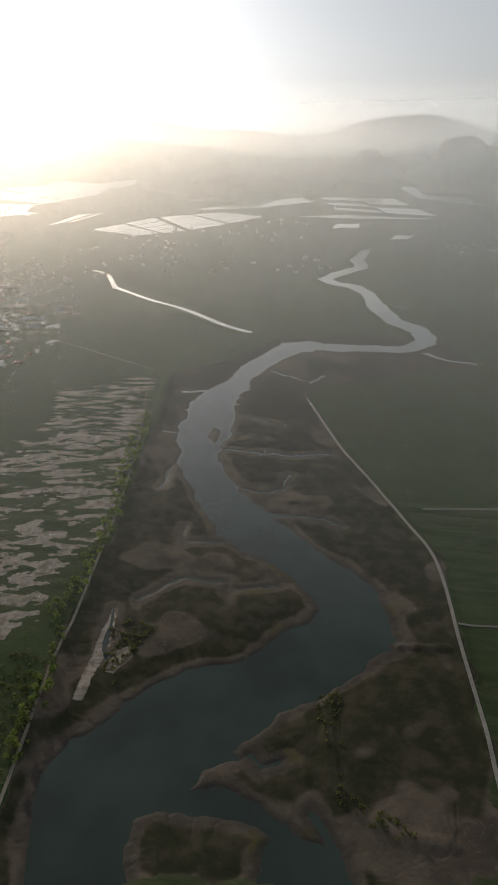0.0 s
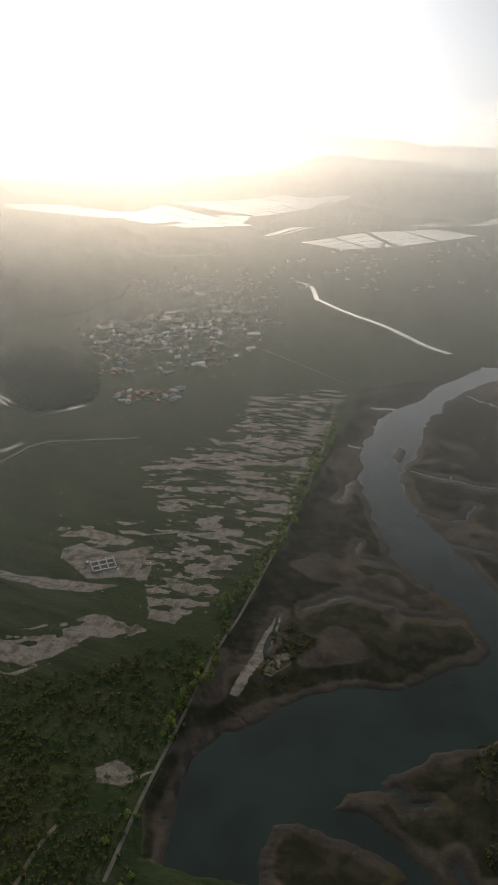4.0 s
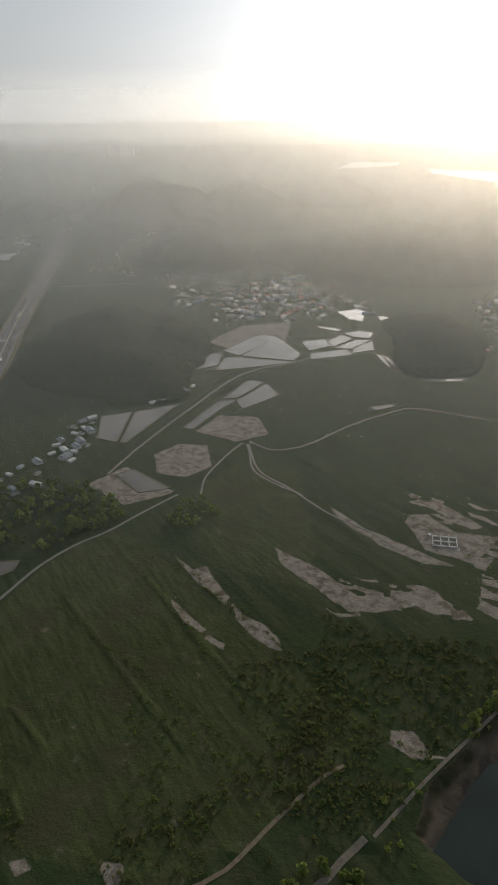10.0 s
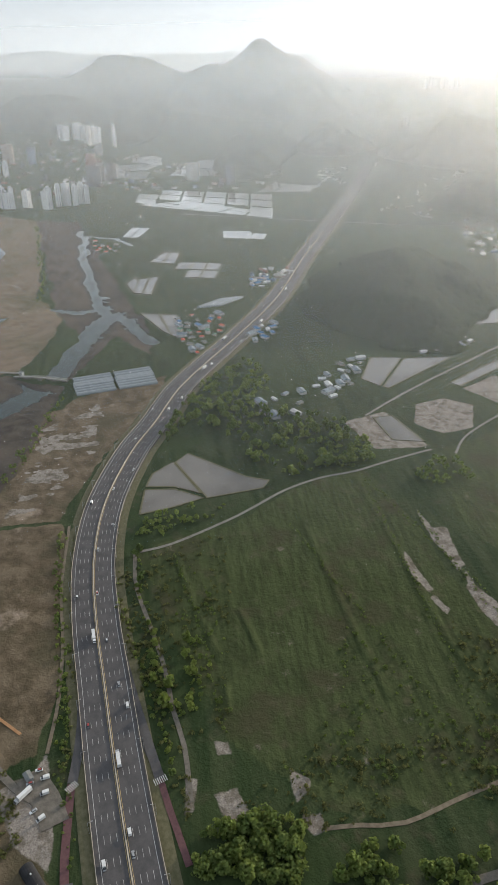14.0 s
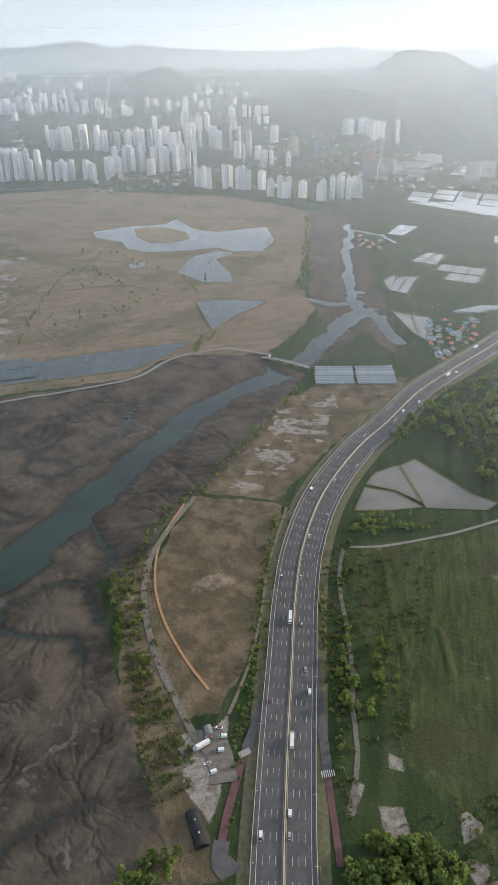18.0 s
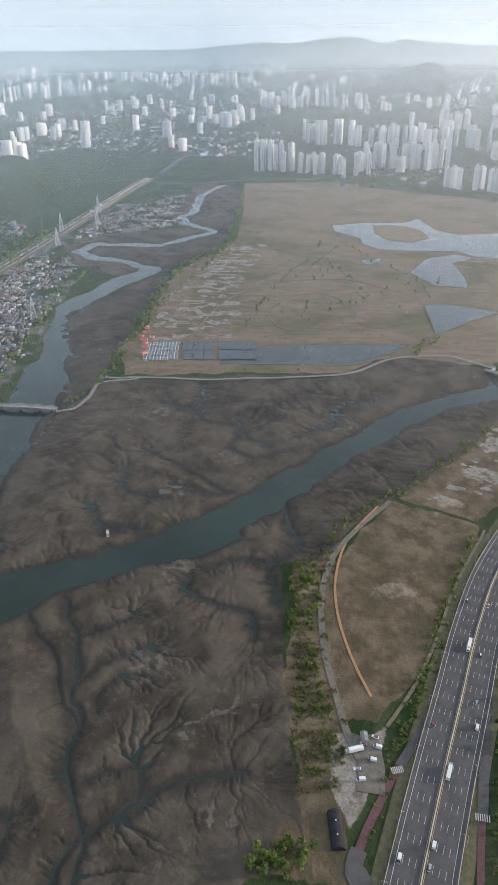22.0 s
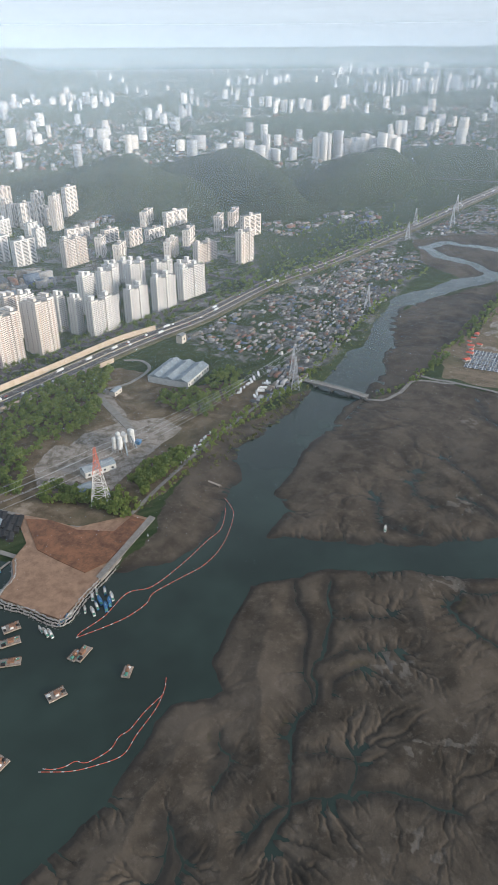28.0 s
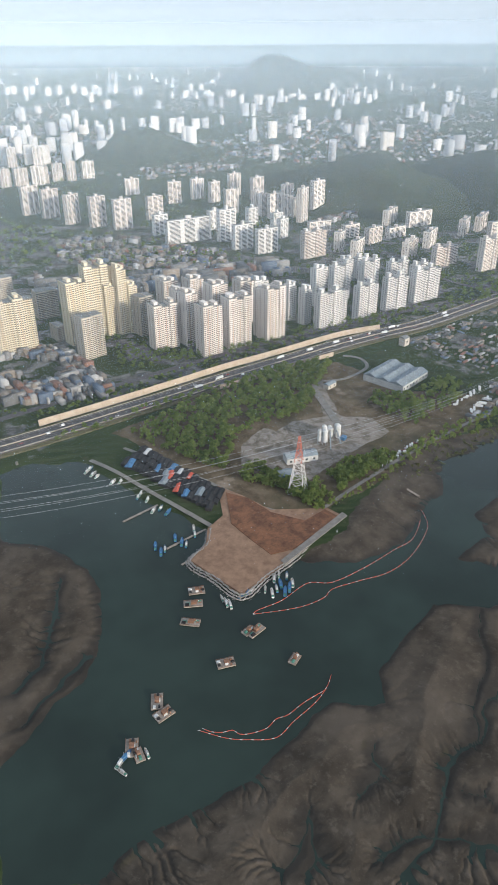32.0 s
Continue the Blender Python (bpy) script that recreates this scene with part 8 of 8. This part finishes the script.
tree_line(8, 5, (0, 3), 0.8, [(738, 312), (766, 296), (822, 287), (882, 285)])
tree_line(10, 6, (0, 1), 0.8, [(601, 396), (668, 403), (763, 418), (878, 437), (998, 451), (1177, 479), (1293, 464)])
tree_line(8, 12, (2, 3), 0.6, [(837, 178), (856, 142), (863, 44), (869, -16)])
tree_patch(60, (2, 3), 0.8, [(1144, 140), (1153, -60), (1664, 16), (1266, 79), (1315, -146), (1375, -336), (1051, 44)])
tree_line(12, 10, (2, 3), 0.9, [(2207, 268), (1689, 221), (1484, 229), (1286, 256), (1130, 278), (1026, 283)])
tree_line(10, 9, (2, 3), 0.8, [(1783, -552), (1366, -420), (1185, -354)])
tree_patch(850, (0, 1, 3), 1.1, [(296, 625), (354, 642), (447, 660), (549, 672), (617, 646), (538, 591), (487, 552), (390, 555), (333, 495), (316, 543), (302, 590)])
tree_patch(420, (1, 3, 0), 1.0, [(336, 480), (360, 437), (365, 392), (420, 405), (491, 412), (495, 431), (433, 435), (393, 425), (377, 449), (369, 496)])
tree_patch(260, (0, 1, 3), 1.0, [(584, 537), (618, 512), (697, 516), (698, 472), (638, 458), (567, 449), (557, 482), (556, 519)])
tree_line(8, 4, (0, 2), 0.8, [(365, 392), (406, 390), (456, 394), (519, 406), (598, 409), (664, 411)])
tree_line(6, 6, (4,), 0.9, [(194, 762), (247, 722), (340, 729), (435, 734), (531, 740), (643, 737), (755, 732), (896, 718)])
tree_line(10, 6, (4,), 0.9, [(218, 717), (287, 716), (380, 714), (487, 718), (610, 723), (717, 717)])
tree_line(9, 6, (3, 4), 1.0, [(223, 664), (291, 663), (367, 664), (451, 665), (543, 665)])
tree_patch(130, (3, 4), 1.0, [(669, 741), (758, 736), (855, 730), (953, 730), (1063, 769), (1135, 759), (1023, 677), (864, 690), (724, 700)])
tree_patch(120, (3, 4), 1.0, [(533, 1746), (599, 1696), (556, 1458), (468, 1359), (676, 1429), (750, 1312), (869, 1109), (879, 1049), (749, 1097), (400, 1361)])
tree_patch(90, (3, 4), 1.0, [(986, 1171), (1130, 950), (1184, 786), (1186, 707), (1065, 682), (953, 728), (1049, 842)])
tree_patch(90, (3, 4), 1.0, [(1261, 837), (1518, 843), (1681, 709), (1381, 654), (1099, 630), (1030, 672)])
tree_line(30, 9, (1, 3), 1.0, [(986, 678), (1211, 669), (1501, 657), (1891, 641)])
tree_patch(60, (3,), 1.0, [(2199, 992), (2329, 848), (2241, 685), (1800, 695), (1435, 706), (1287, 761), (1515, 883)])
tree_line(6, 4, (2, 0), 0.6, [(435, -153), (383, -141), (330, -130), (289, -119), (254, -112)])
tree_line(8, 6, (0, 2), 0.85, [(344, -143), (314, -137), (288, -132), (278, -144)])
tree_line(12, 5, (0, 2), 0.7, [(312, -159), (298, -162), (336, -173)])
tree_patch(90, (2, 3), 0.5, [(188, -317), (89, -422), (29, -465), (60, -375), (89, -296), (139, -242)])
tree_patch(60, (2, 3), 0.5, [(424, -218), (346, -205), (255, -157), (292, -146), (382, -182)])
tree_patch(120, (2, 3), 0.45, [(299, -279), (214, -276), (146, -285), (152, -207), (214, -156), (227, -224)])
tree_patch(260, (3, 4, 1), 1.0, [(555, 1808), (577, 1713), (731, 1453), (840, 1186), (897, 1036), (888, 992), (774, 987), (629, 1238), (414, 1400)])
tree_patch(200, (3, 4), 0.9, [(406, 910), (457, 816), (600, 764), (685, 759), (744, 747), (600, 736), (426, 764), (368, 784)])
tree_patch(160, (3, 4), 0.9, [(575, 1137), (836, 1032), (824, 949), (986, 969), (1010, 901), (643, 791), (501, 962)])
tree_patch(260, (3, 4), 1.0, [(656, 2104), (733, 1486), (942, 1054), (1096, 836), (1308, 890), (1186, 1251), (1126, 1642), (999, 2073), (826, 2594)])
tree_patch(200, (1, 3), 0.9, [(964, 712), (1128, 722), (1398, 718), (1651, 696), (1582, 636), (1236, 631), (981, 628)])
tree_line(10, 3.5, (0, 1, 2), 0.9, [(477, 405), (558, 416), (634, 420), (691, 407), (753, 409)])
tree_line(14, 4, (0, 3, 2), 0.8, [(930, -122), (977, -149), (1004, -177)])
tree_line(8, 9, (2, 3), 0.7, [(1360, 38), (1549, -26), (1422, -93), (1316, -161), (1187, -178)])
tree_line(10, 12, (2, 3), 0.8, [(1025, 126), (1276, 85), (1425, 24), (1168, -66), (1153, 124)])

tree_patch(120, (0, 1, 3), 0.95, [(205, -106), (201, -132), (184, -151), (154, -138), (187, -90)])
tree_line(5, 3.2, (2, 3), 0.36, [(412, -319), (260, -290), (159, -270)])
tree_line(5, 3.2, (2, 3), 0.34, [(438, -430), (342, -412), (249, -393)])
tree_line(4, 3.5, (2, 3), 0.36, [(432, -208), (364, -191), (303, -169), (254, -150)])
tree_line(6, 3.4, (2, 3), 0.36, [(432, -425), (271, -346), (151, -278)])
tree_line(6, 3.4, (2, 3), 0.36, [(360, -429), (277, -396), (199, -371), (124, -348)])
tree_line(6, 3.4, (2, 3), 0.36, [(239, -639), (135, -587), (57, -549)])

def scrub(count, pts):
    """Low bushes over an outline; too many to count."""
    p = np.array(pts, float)
    lo, hi = p.min(0), p.max(0)
    pick = np.random.default_rng(count)
    x, y = pick.uniform(lo[0], hi[0], count * 5), pick.uniform(lo[1], hi[1], count * 5)
    ok = inside(list(pts), x, y) & (fnoise(x, y, 30, 83) + 0.25 * pick.uniform(-1, 1, len(x)) > 0.46)
    for a, b in zip(x[ok][:count], y[ok][:count]):
        bushes.append((a, b, z_at(a, b), 0.35 + 1.2 * pick.random() ** 2, pick.uniform(0, 6.3)))


bushes = []
scrub(700, [(202, -432), (124, -445), (59, -480), (30, -465), (51, -390), (73, -319), (86, -264), (145, -264)])
scrub(900, [(244, -345), (130, -437), (29, -465), (64, -362), (88, -292), (100, -235), (148, -212), (151, -279)])
scrub(260, [(442, -185), (435, -266), (258, -159), (265, -125), (367, -154)])
scrub(300, [(224, -174), (186, -245), (150, -329), (127, -308), (140, -244), (161.4, -180.2), (186.7, -135), (224, -122)])
scrub(320, [(465, 14), (493, -16), (395, -9), (335, -16), (293, -31), (247.9, -16.5), (249.8, 6.3), (318, 12)])
scrub(300, [(435, -148), (441, -169), (328, -148), (246, -123), (214.3, -100.2), (285, -115)])
scrub(160, [(275, -47), (321, -68), (387, -97), (507, -143), (506, -149), (387, -103), (311, -70), (263, -48)])
scrub(300, [(-135, -1061), (-144, -1061), (-41, -673), (27, -511), (43, -519), (-16, -637)])
scrub(240, [(450, 424), (478, 402), (635, 405), (699, 395), (707, 383), (541, 373), (417, 381)])
scrub(220, [(625, 409), (836, 436), (1114, 456), (1117, 436), (803, 396), (592, 378)])
scrub(160, [(1969, 364), (1856, -535), (1255, -352), (1008, -130), (1023, 249)])
scrub(120, [(-153, -367), (-169, -362), (-140, -285), (-169, -244), (-159, -239), (-127, -280)])
scrub(160, [(-18, -504), (-53, -478), (-42, -466), (8, -409), (-33, -434), (-2, -430)])
bush = crown_mesh(2.0, 2.4, 6, 7, 99)
bush[:, 2] -= 0.7
out = []
for x, y, z, size, turn in bushes:
    c, s = math.cos(turn) * size, math.sin(turn) * size
    out.append(np.stack([bush[:, 0] * c - bush[:, 1] * s + x, bush[:, 0] * s + bush[:, 1] * c + y, bush[:, 2] * size + z], 1))
co = np.concatenate(out)
tagged(new("scrub", mesh_of("scrub", co, np.arange(len(co)).reshape(-1, 4), LEAF_SCRUB, False)), "low green scrub and bushes", "scrub", kind="stuff")

# the rest of the woods, joined
for kind in range(5):
    here = [t for t in thicket if t[3] == kind]
    if not here:
        continue
    big = crown_mesh(*((3.4, 7.5), (4.2, 9.0), (2.6, 6.0), (4.0, 10.0), (3.0, 11.0))[kind], 9, 9, 50 + kind)

    out = []
    for x, y, z, _, size, turn, squat in here:
        c, s = math.cos(turn) * size, math.sin(turn) * size
        out.append(np.stack([big[:, 0] * c - big[:, 1] * s + x, big[:, 0] * s + big[:, 1] * c + y, big[:, 2] * size * squat + z - 1.2 * size], 1))
    co = np.concatenate(out)
    tagged(new("woodland", mesh_of("woodland", co, np.arange(len(co)).reshape(-1, 4), LEAF if kind < 3 else LEAF_DARK, False)), "dense woodland of green leafy trees", "woodland", kind="stuff")
for ob in [*CARS, LAMP, *TREES, *SPARES]:
    for child in list(ob.children_recursive):
        bpy.data.objects.remove(child)
    bpy.data.objects.remove(ob)
